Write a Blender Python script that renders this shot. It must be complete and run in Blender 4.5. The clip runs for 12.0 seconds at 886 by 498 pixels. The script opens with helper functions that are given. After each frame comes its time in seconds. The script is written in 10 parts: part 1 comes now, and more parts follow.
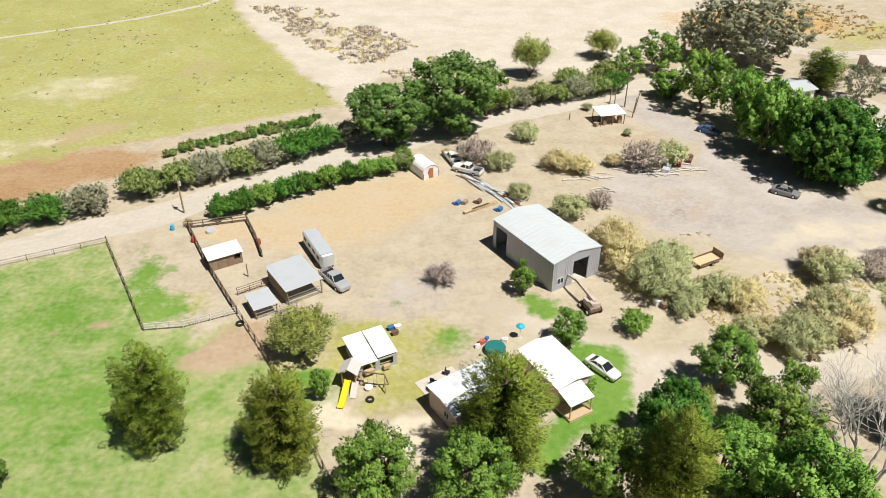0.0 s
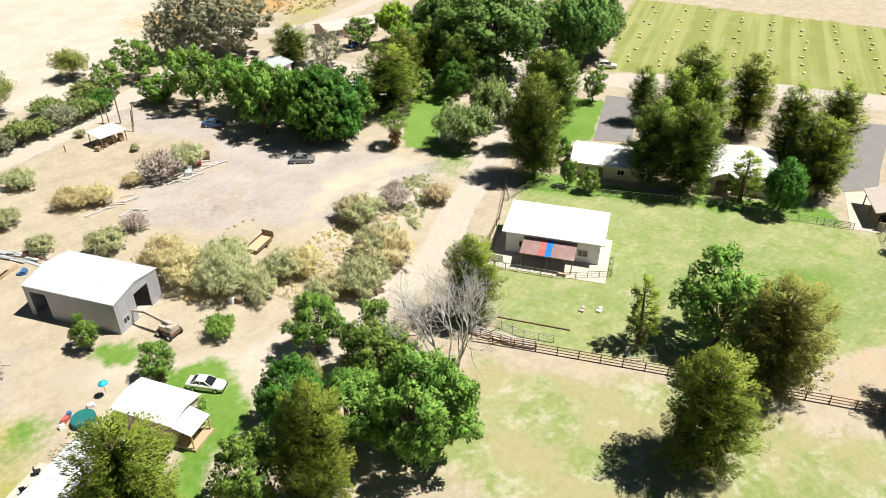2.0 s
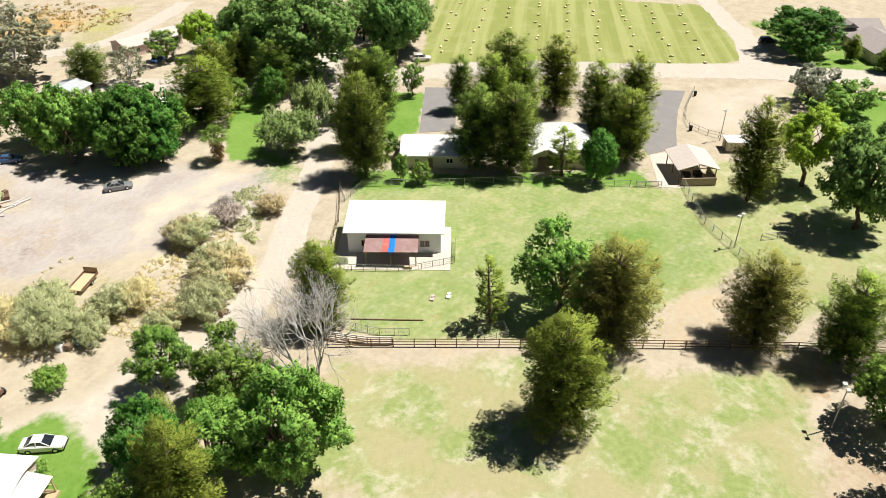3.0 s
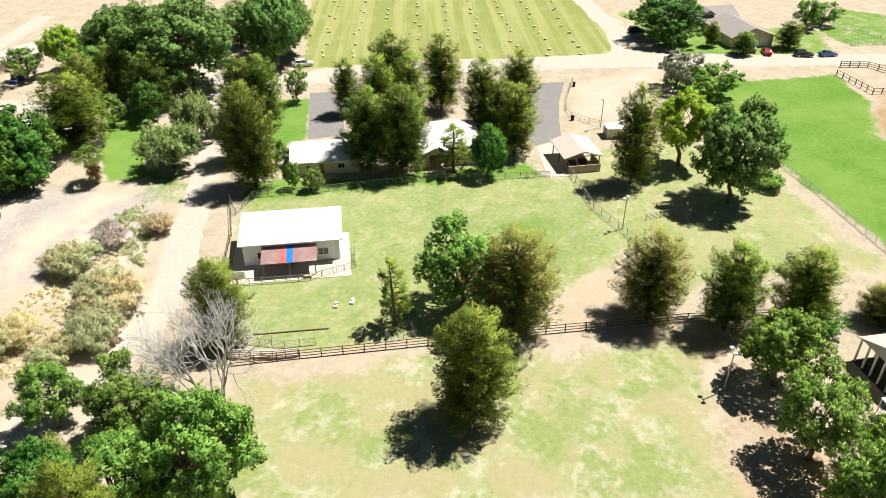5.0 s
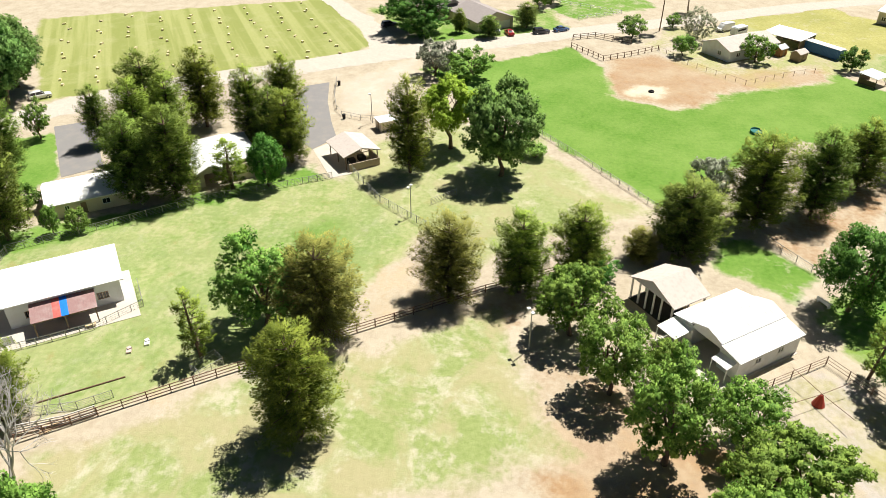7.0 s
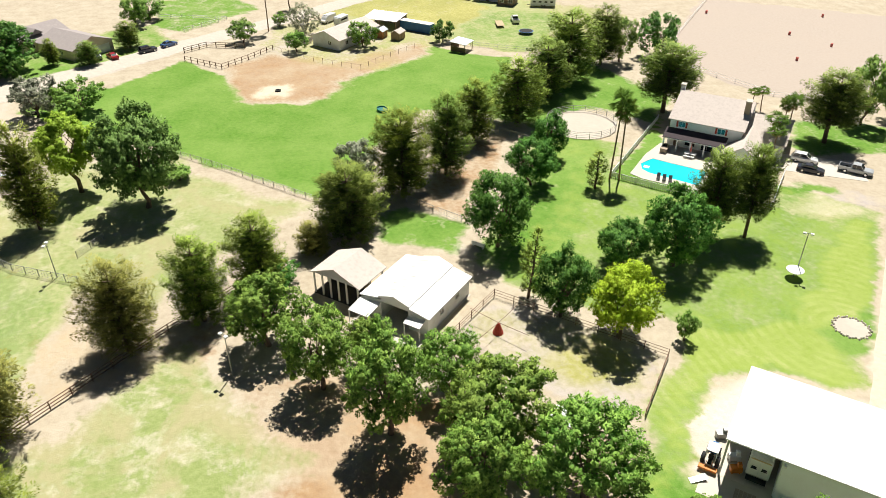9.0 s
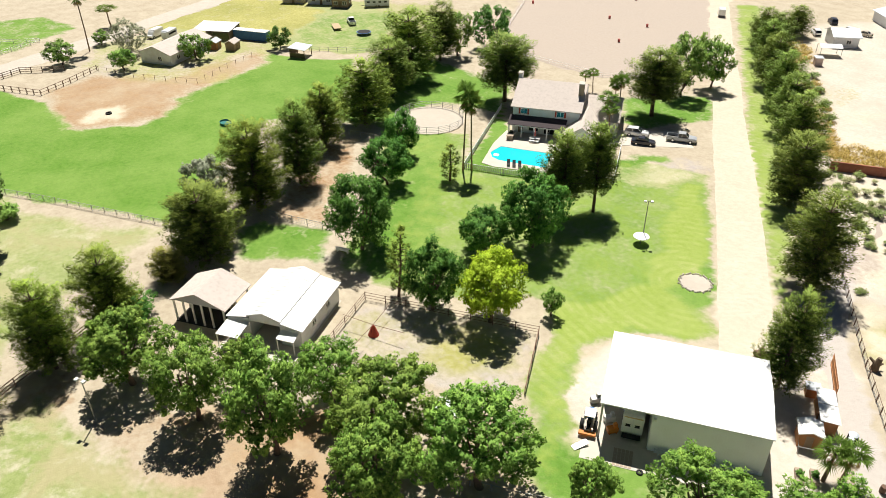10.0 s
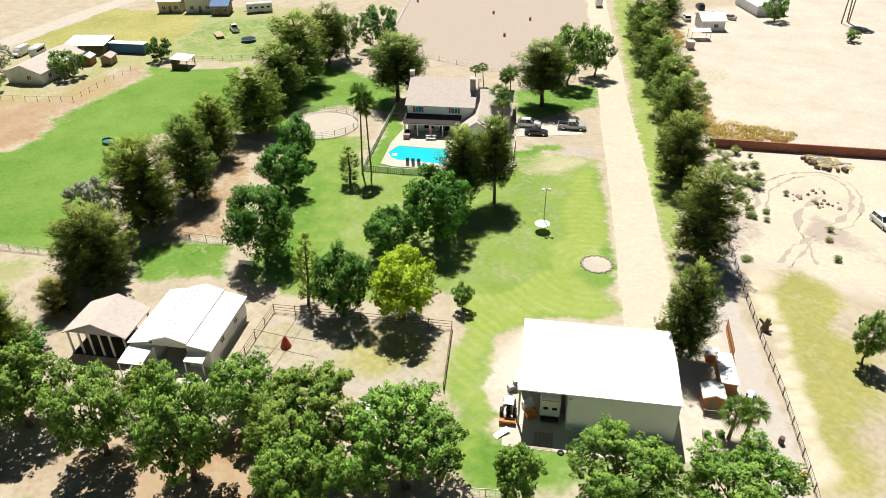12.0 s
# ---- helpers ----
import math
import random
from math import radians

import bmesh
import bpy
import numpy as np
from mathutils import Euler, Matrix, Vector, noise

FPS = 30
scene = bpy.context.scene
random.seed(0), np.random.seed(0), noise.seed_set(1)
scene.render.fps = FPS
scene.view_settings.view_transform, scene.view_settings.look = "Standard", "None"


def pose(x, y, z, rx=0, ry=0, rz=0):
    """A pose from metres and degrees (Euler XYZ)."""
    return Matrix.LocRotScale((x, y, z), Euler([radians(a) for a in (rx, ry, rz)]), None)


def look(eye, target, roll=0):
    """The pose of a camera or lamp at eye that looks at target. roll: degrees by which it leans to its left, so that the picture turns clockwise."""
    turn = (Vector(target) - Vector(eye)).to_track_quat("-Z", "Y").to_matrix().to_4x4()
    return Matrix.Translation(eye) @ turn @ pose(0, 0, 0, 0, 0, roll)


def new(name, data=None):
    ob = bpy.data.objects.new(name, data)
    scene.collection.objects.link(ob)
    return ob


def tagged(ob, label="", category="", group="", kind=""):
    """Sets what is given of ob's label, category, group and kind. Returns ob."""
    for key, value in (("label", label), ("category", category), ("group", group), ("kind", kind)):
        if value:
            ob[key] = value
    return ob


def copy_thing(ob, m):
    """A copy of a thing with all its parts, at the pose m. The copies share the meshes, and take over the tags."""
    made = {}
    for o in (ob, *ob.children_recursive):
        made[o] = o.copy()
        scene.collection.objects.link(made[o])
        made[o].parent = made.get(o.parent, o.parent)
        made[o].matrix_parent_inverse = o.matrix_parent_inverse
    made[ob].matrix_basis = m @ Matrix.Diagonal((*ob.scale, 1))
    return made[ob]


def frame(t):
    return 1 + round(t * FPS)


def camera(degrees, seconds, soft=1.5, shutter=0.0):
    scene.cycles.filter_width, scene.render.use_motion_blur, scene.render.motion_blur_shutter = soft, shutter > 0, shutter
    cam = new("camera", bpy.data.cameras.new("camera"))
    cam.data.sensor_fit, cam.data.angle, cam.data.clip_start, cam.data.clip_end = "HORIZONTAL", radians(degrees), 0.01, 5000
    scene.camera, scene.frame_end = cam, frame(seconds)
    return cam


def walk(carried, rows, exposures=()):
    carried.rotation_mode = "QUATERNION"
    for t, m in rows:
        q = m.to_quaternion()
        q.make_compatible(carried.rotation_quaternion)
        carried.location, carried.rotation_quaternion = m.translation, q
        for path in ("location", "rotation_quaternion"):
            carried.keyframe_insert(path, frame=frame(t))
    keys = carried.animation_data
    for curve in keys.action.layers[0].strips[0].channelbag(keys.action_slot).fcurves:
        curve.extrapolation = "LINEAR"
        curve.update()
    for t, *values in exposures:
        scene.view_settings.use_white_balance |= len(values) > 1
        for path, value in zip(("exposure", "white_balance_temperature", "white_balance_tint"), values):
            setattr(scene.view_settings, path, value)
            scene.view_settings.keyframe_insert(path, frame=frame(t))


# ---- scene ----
# ---- the camera: a drone that hovers and turns ----
cam = camera(63.03, 12.0, 0.5)
EYE = (0.0, 0.0, 61.0)
TURNS = [  # seconds, heading, tilt, lean
    (0, 0.00, -32.91, -0.11),
    (0.5, -8.93, -33.01, -0.21),
    (1, -17.47, -33.06, -0.01),
    (1.5, -28.42, -33.05, -0.01),
    (2, -40.42, -33.10, -0.04),
    (2.5, -46.49, -33.14, -0.05),
    (3, -55.18, -33.20, -0.22),
    (3.2, -55.79, -33.17, -0.17),
    (4.8, -62.11, -33.15, 0.07),
    (5, -64.67, -33.11, 0.02),
    (5.5, -70.60, -33.08, -0.02),
    (6, -75.15, -33.08, -0.10),
    (6.5, -79.18, -33.05, -0.15),
    (6.7, -80.68, -33.05, -0.15),
    (8.3, -104.64, -32.91, 0.43),
    (8.5, -107.69, -32.85, 0.23),
    (9, -113.99, -32.83, 0.04),
    (9.5, -120.41, -32.80, -0.08),
    (10, -126.67, -32.77, -0.25),
    (10.5, -132.44, -32.78, -0.41),
    (11, -133.06, -32.80, -0.47),
    (11.5, -133.09, -32.80, -0.48),
    (12, -135.46, -32.82, -0.51),
]


def heading(yaw, pitch, roll):
    a, b = radians(yaw), radians(pitch)
    ahead = Vector((-math.sin(a) * math.cos(b), math.cos(a) * math.cos(b), math.sin(b)))
    return look(EYE, Vector(EYE) + ahead * 10, roll)


walk(cam, [(t, heading(*turn)) for t, *turn in TURNS], [(0, 0.13), (1.0, 0.27), (3, 0.36), (5, 0.46), (8.5, 0.47), (10, 0.38), (12, 0.28)])

# ---- daylight: a high desert sun and a clear sky ----
SUN_AZ, SUN_EL = radians(-38), radians(63)
world = bpy.data.worlds.new("sky")
scene.world = world
world.use_nodes = True
wn = world.node_tree.nodes
sky = wn.new("ShaderNodeTexSky")
sky.sky_type, sky.sun_disc = "NISHITA", False
sky.sun_elevation, sky.sun_rotation = SUN_EL, radians(90) - SUN_AZ
sky.altitude, sky.air_density, sky.dust_density = 600, 0.7, 0.3
wn["Background"].inputs["Strength"].default_value = 0.027
world.node_tree.links.new(sky.outputs[0], wn["Background"].inputs["Color"])
sun = new("sun", bpy.data.lights.new("sun", "SUN"))
sun.data.energy, sun.data.angle, sun.data.color = 5.5, radians(0.6), (1.0, 0.96, 0.88)
to_sun = Vector((math.cos(SUN_AZ) * math.cos(SUN_EL), math.sin(SUN_AZ) * math.cos(SUN_EL), math.sin(SUN_EL)))
sun.matrix_world = look(to_sun * 200, (0, 0, 0))

# ---- materials ----
def surface(name, colour, rough=0.8, metal=0.0, vary=0.25, scale=1.5, bump=0.0, bump_scale=12.0, dirt=None, dirt_amount=0.3, spread=0.0, spec=0.3):
    """A plain surface with a coarse and a fine variation, stains of another colour, and relief."""
    m = bpy.data.materials.new(name)
    m.use_nodes = True
    nt = m.node_tree
    n, ln = nt.nodes, nt.links
    bs = n["Principled BSDF"]
    bs.inputs["Roughness"].default_value, bs.inputs["Metallic"].default_value = rough, metal
    bs.inputs["Specular IOR Level"].default_value = spec
    co = n.new("ShaderNodeTexCoord")
    big, fine = n.new("ShaderNodeTexNoise"), n.new("ShaderNodeTexNoise")
    big.inputs["Scale"].default_value, fine.inputs["Scale"].default_value = scale * 0.25, scale * 4
    big.inputs["Detail"].default_value, fine.inputs["Detail"].default_value = 5, 6
    ln.new(co.outputs["Object"], big.inputs["Vector"])
    ln.new(co.outputs["Object"], fine.inputs["Vector"])
    dark = tuple(c * (1 - vary) for c in colour)
    light = tuple(min(1, c * (1 + vary * 0.6)) for c in colour)
    mix = n.new("ShaderNodeMix")
    mix.data_type = "RGBA"
    mix.inputs["A"].default_value, mix.inputs["B"].default_value = (*dark, 1), (*light, 1)
    ad = n.new("ShaderNodeMath")
    ad.operation = "MULTIPLY_ADD"
    ad.inputs[1].default_value = 0.5
    half = n.new("ShaderNodeMath")
    half.operation = "MULTIPLY"
    half.inputs[1].default_value = 0.5
    ln.new(fine.outputs["Fac"], half.inputs[0])
    ln.new(big.outputs["Fac"], ad.inputs[0])
    ln.new(half.outputs[0], ad.inputs[2])
    ln.new(ad.outputs[0], mix.inputs["Factor"])
    out = mix.outputs["Result"]
    if dirt:
        st = n.new("ShaderNodeTexNoise")
        st.inputs["Scale"].default_value, st.inputs["Detail"].default_value = scale * 0.6, 8
        ln.new(co.outputs["Object"], st.inputs["Vector"])
        rp = n.new("ShaderNodeMapRange")
        rp.inputs["From Min"].default_value, rp.inputs["From Max"].default_value = 0.48, 0.72
        rp.inputs["To Max"].default_value = dirt_amount
        ln.new(st.outputs["Fac"], rp.inputs["Value"])
        dm = n.new("ShaderNodeMix")
        dm.data_type = "RGBA"
        dm.inputs["B"].default_value = (*dirt, 1)
        ln.new(rp.outputs[0], dm.inputs["Factor"])
        ln.new(out, dm.inputs["A"])
        out = dm.outputs["Result"]
    if spread:
        oi, hs = n.new("ShaderNodeObjectInfo"), n.new("ShaderNodeHueSaturation")
        mr = n.new("ShaderNodeMapRange")
        mr.inputs["To Min"].default_value, mr.inputs["To Max"].default_value = 1 - spread, 1 + spread
        ln.new(oi.outputs["Random"], mr.inputs["Value"])
        ln.new(mr.outputs[0], hs.inputs["Value"])
        ln.new(out, hs.inputs["Color"])
        out = hs.outputs["Color"]
    ln.new(out, bs.inputs["Base Color"])
    if bump:
        bt, bn = n.new("ShaderNodeTexNoise"), n.new("ShaderNodeBump")
        bt.inputs["Scale"].default_value = bump_scale
        bn.inputs["Strength"].default_value, bn.inputs["Distance"].default_value = bump, 0.05
        ln.new(co.outputs["Object"], bt.inputs["Vector"])
        ln.new(bt.outputs["Fac"], bn.inputs["Height"])
        ln.new(bn.outputs["Normal"], bs.inputs["Normal"])
    return m


def leaves(name, colour, second, through_light=0.3, spread=0.12, hue=0.012):
    """Foliage: each leaf clump takes its own shade, each tree its own tone; light passes through."""
    m = bpy.data.materials.new(name)
    m.use_nodes = True
    nt = m.node_tree
    n, ln = nt.nodes, nt.links
    bs = n["Principled BSDF"]
    bs.inputs["Roughness"].default_value, bs.inputs["Specular IOR Level"].default_value = 0.6, 0.15
    geo, oi = n.new("ShaderNodeNewGeometry"), n.new("ShaderNodeObjectInfo")
    mix = n.new("ShaderNodeMix")
    mix.data_type = "RGBA"
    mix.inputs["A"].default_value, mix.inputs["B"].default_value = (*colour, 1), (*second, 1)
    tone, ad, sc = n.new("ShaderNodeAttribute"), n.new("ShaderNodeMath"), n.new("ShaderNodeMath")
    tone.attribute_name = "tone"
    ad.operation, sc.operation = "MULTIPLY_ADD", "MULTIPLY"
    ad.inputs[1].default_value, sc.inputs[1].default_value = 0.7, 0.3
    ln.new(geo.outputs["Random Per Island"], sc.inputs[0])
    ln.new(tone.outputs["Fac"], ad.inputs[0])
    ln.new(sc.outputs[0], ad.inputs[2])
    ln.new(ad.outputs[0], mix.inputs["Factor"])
    hs = n.new("ShaderNodeHueSaturation")
    v, h = n.new("ShaderNodeMapRange"), n.new("ShaderNodeMapRange")
    v.inputs["To Min"].default_value, v.inputs["To Max"].default_value = 1 - spread, 1 + spread
    h.inputs["To Min"].default_value, h.inputs["To Max"].default_value = 0.5 - hue, 0.5 + hue
    ln.new(oi.outputs["Random"], v.inputs["Value"])
    ln.new(oi.outputs["Random"], h.inputs["Value"])
    ln.new(v.outputs[0], hs.inputs["Value"])
    ln.new(h.outputs[0], hs.inputs["Hue"])
    ln.new(mix.outputs["Result"], hs.inputs["Color"])
    ln.new(hs.outputs["Color"], bs.inputs["Base Color"])
    tr, ms = n.new("ShaderNodeBsdfTranslucent"), n.new("ShaderNodeMixShader")
    ms.inputs[0].default_value = through_light
    ln.new(hs.outputs["Color"], tr.inputs["Color"])
    ln.new(bs.outputs[0], ms.inputs[1])
    ln.new(tr.outputs[0], ms.inputs[2])
    ln.new(ms.outputs[0], n["Material Output"].inputs["Surface"])
    return m


WHITE_METAL = surface("white_metal", (0.80, 0.80, 0.78), 0.45, 0.0, 0.05, 0.6, dirt=(0.6, 0.55, 0.47), dirt_amount=0.18)
GALV = surface("galvanised_steel", (0.66, 0.70, 0.74), 0.4, 0.35, 0.08, 0.8, dirt=(0.5, 0.47, 0.42), dirt_amount=0.25)
GREY_METAL = surface("grey_metal_siding", (0.44, 0.45, 0.50), 0.5, 0.1, 0.08, 0.7, dirt=(0.36, 0.31, 0.27), dirt_amount=0.3)
WHITE_WALL = surface("white_wall", (0.76, 0.77, 0.79), 0.8, 0, 0.07, 1.0, 0.1, dirt=(0.5, 0.44, 0.37), dirt_amount=0.3)
SHOP_WHITE = surface("shop_white_siding", (0.84, 0.87, 0.92), 0.5, 0.0, 0.05, 0.8, dirt=(0.66, 0.64, 0.6), dirt_amount=0.2)
CREAM_WALL = surface("cream_stucco", (0.66, 0.58, 0.46), 0.9, 0, 0.08, 1.0, 0.2, dirt=(0.45, 0.37, 0.28), dirt_amount=0.3)
PINK_WALL = surface("pale_pink_wall", (0.58, 0.46, 0.42), 0.9, 0, 0.1, 1.0, 0.15, dirt=(0.4, 0.32, 0.27), dirt_amount=0.35)
TAN_BLOCK = surface("tan_block_wall", (0.40, 0.32, 0.25), 0.9, 0, 0.12, 2.0, 0.3, dirt=(0.3, 0.22, 0.16))
TAN_ROOF = surface("tan_shingles", (0.59, 0.52, 0.47), 0.9, 0, 0.16, 3.0, 0.3, 30, dirt=(0.40, 0.34, 0.30), dirt_amount=0.4)
GREY_ROOF = surface("grey_shingles", (0.34, 0.30, 0.29), 0.9, 0, 0.16, 3.0, 0.3, 30, dirt=(0.45, 0.40, 0.36), dirt_amount=0.4)
DARK_ROOF = surface("dark_shingles", (0.07, 0.055, 0.06), 0.9, 0, 0.2, 3.0, 0.3, 30)
WHITE_TRIM = surface("white_trim", (0.8, 0.8, 0.78), 0.6, 0, 0.04, 2.0)
RED_PAINT = surface("red_paint", (0.42, 0.05, 0.03), 0.6, 0, 0.15, 2.0, dirt=(0.25, 0.12, 0.09))
BLUE_PAINT = surface("blue_paint", (0.01, 0.20, 0.72), 0.6, 0, 0.12, 2.0)
RUST_METAL = surface("rusty_roofing", (0.34, 0.21, 0.20), 0.7, 0.1, 0.2, 1.2, dirt=(0.44, 0.36, 0.34), dirt_amount=0.6)
FADED_RED = surface("faded_red_roofing", (0.52, 0.13, 0.11), 0.7, 0, 0.2, 1.2, dirt=(0.5, 0.3, 0.27), dirt_amount=0.5)
RUST_PIPE = surface("rusty_pipe", (0.20, 0.12, 0.085), 0.75, 0.2, 0.3, 3.0, spread=0.15)
STEEL_POST = surface("steel_post", (0.36, 0.36, 0.35), 0.55, 0.5, 0.2, 3.0, spread=0.1)
WOOD = surface("weathered_wood", (0.30, 0.22, 0.15), 0.85, 0, 0.3, 2.0, 0.3, spread=0.2)
PALE_WOOD = surface("pale_lumber", (0.56, 0.42, 0.26), 0.8, 0, 0.2, 2.0, 0.2, spread=0.15)
STRAW = surface("baled_straw", (0.72, 0.62, 0.38), 0.95, 0, 0.2, 4.0, 0.4, spread=0.1)
ORANGE_WOOD = surface("cedar_boards", (0.40, 0.19, 0.08), 0.8, 0, 0.25, 2.0, 0.2, spread=0.12)
BARK = surface("bark", (0.17, 0.12, 0.085), 0.95, 0, 0.3, 3.0, 0.6, 9)
GREY_BARK = surface("bare_grey_wood", (0.56, 0.53, 0.51), 0.9, 0, 0.2, 3.0, 0.4)
PALM_BARK = surface("palm_trunk", (0.25, 0.18, 0.125), 0.95, 0, 0.3, 4.0, 0.6, 9)
ASPHALT = surface("worn_asphalt", (0.24, 0.23, 0.225), 0.9, 0, 0.15, 0.8, 0.2, 20, dirt=(0.30, 0.27, 0.24), dirt_amount=0.5)
CONCRETE = surface("concrete", (0.56, 0.51, 0.44), 0.85, 0, 0.08, 0.8, 0.1, dirt=(0.42, 0.38, 0.33), dirt_amount=0.4)
BRICK_MAT = surface("red_block_wall", (0.34, 0.13, 0.085), 0.9, 0, 0.18, 2.0, 0.3, dirt=(0.42, 0.25, 0.17), dirt_amount=0.4, spread=0.1)
BLACK = surface("black_rubber", (0.025, 0.025, 0.026), 0.8, 0, 0.2, 4.0)
DARK_IN = surface("dark_interior", (0.06, 0.055, 0.05), 0.9, 0, 0.2, 2.0)
GLASS_DARK = surface("tinted_glass", (0.02, 0.025, 0.03), 0.08, 0, 0.1, 1.0, spec=0.8)
CHROME = surface("chrome", (0.6, 0.6, 0.6), 0.2, 0.9, 0.05, 2.0)
YELLOW_PLASTIC = surface("yellow_plastic", (0.85, 0.62, 0.02), 0.45, 0, 0.06, 2.0)
TEAL = surface("teal_cover", (0.02, 0.17, 0.16), 0.6, 0, 0.15, 2.0)
CYAN = surface("cyan_plastic", (0.02, 0.42, 0.60), 0.5, 0, 0.1, 2.0)
JUNK_RED = surface("dull_red_metal", (0.38, 0.06, 0.05), 0.6, 0, 0.2, 2.0)
JUNK_BLUE = surface("dull_blue_metal", (0.06, 0.16, 0.36), 0.6, 0, 0.2, 2.0)
ORANGE_PAINT = surface("orange_paint", (0.62, 0.20, 0.03), 0.5, 0, 0.1, 2.0)
STONE = surface("field_stone", (0.40, 0.36, 0.32), 0.95, 0, 0.25, 2.0, 0.5, spread=0.2)
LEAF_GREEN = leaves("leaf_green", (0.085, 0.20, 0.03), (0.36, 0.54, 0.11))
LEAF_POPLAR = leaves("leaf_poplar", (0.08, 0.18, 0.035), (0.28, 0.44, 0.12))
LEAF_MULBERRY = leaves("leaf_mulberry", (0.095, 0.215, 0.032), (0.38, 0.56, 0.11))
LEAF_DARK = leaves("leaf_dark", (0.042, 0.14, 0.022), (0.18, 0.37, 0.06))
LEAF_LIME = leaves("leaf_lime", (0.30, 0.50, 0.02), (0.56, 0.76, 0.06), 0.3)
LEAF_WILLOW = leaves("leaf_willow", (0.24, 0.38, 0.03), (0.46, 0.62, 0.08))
LEAF_SHRUB = leaves("leaf_shrub", (0.15, 0.22, 0.06), (0.32, 0.40, 0.14))
LEAF_MESQUITE = leaves("leaf_mesquite", (0.21, 0.28, 0.065), (0.48, 0.52, 0.15), 0.3)
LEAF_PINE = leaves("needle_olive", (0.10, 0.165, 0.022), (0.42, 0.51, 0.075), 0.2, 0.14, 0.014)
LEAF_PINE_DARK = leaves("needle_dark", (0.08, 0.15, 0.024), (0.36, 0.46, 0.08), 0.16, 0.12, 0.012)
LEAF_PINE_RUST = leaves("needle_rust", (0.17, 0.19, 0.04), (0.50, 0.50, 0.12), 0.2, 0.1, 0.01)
LEAF_GREY = leaves("leaf_grey", (0.24, 0.27, 0.18), (0.42, 0.44, 0.33), 0.35)
LEAF_EUCA = leaves("leaf_eucalyptus", (0.24, 0.26, 0.16), (0.50, 0.50, 0.34), 0.35)
LEAF_OLIVE = leaves("leaf_olive", (0.16, 0.22, 0.06), (0.36, 0.42, 0.14), 0.25)
LEAF_SAGE = leaves("leaf_sage", (0.42, 0.45, 0.23), (0.66, 0.67, 0.39), 0.45)
LEAF_STRAW = leaves("leaf_straw", (0.62, 0.53, 0.28), (0.82, 0.73, 0.45), 0.45)
LEAF_GOLD = leaves("leaf_gold", (0.50, 0.40, 0.10), (0.78, 0.64, 0.23), 0.45)
LEAF_MAUVE = leaves("dead_brush", (0.32, 0.26, 0.22), (0.54, 0.46, 0.39), 0.1)
LEAF_PALM = leaves("palm_frond", (0.16, 0.26, 0.045), (0.36, 0.46, 0.11), 0.35)
FROND_DRY = leaves("dry_frond", (0.36, 0.25, 0.11), (0.52, 0.38, 0.19), 0.1)

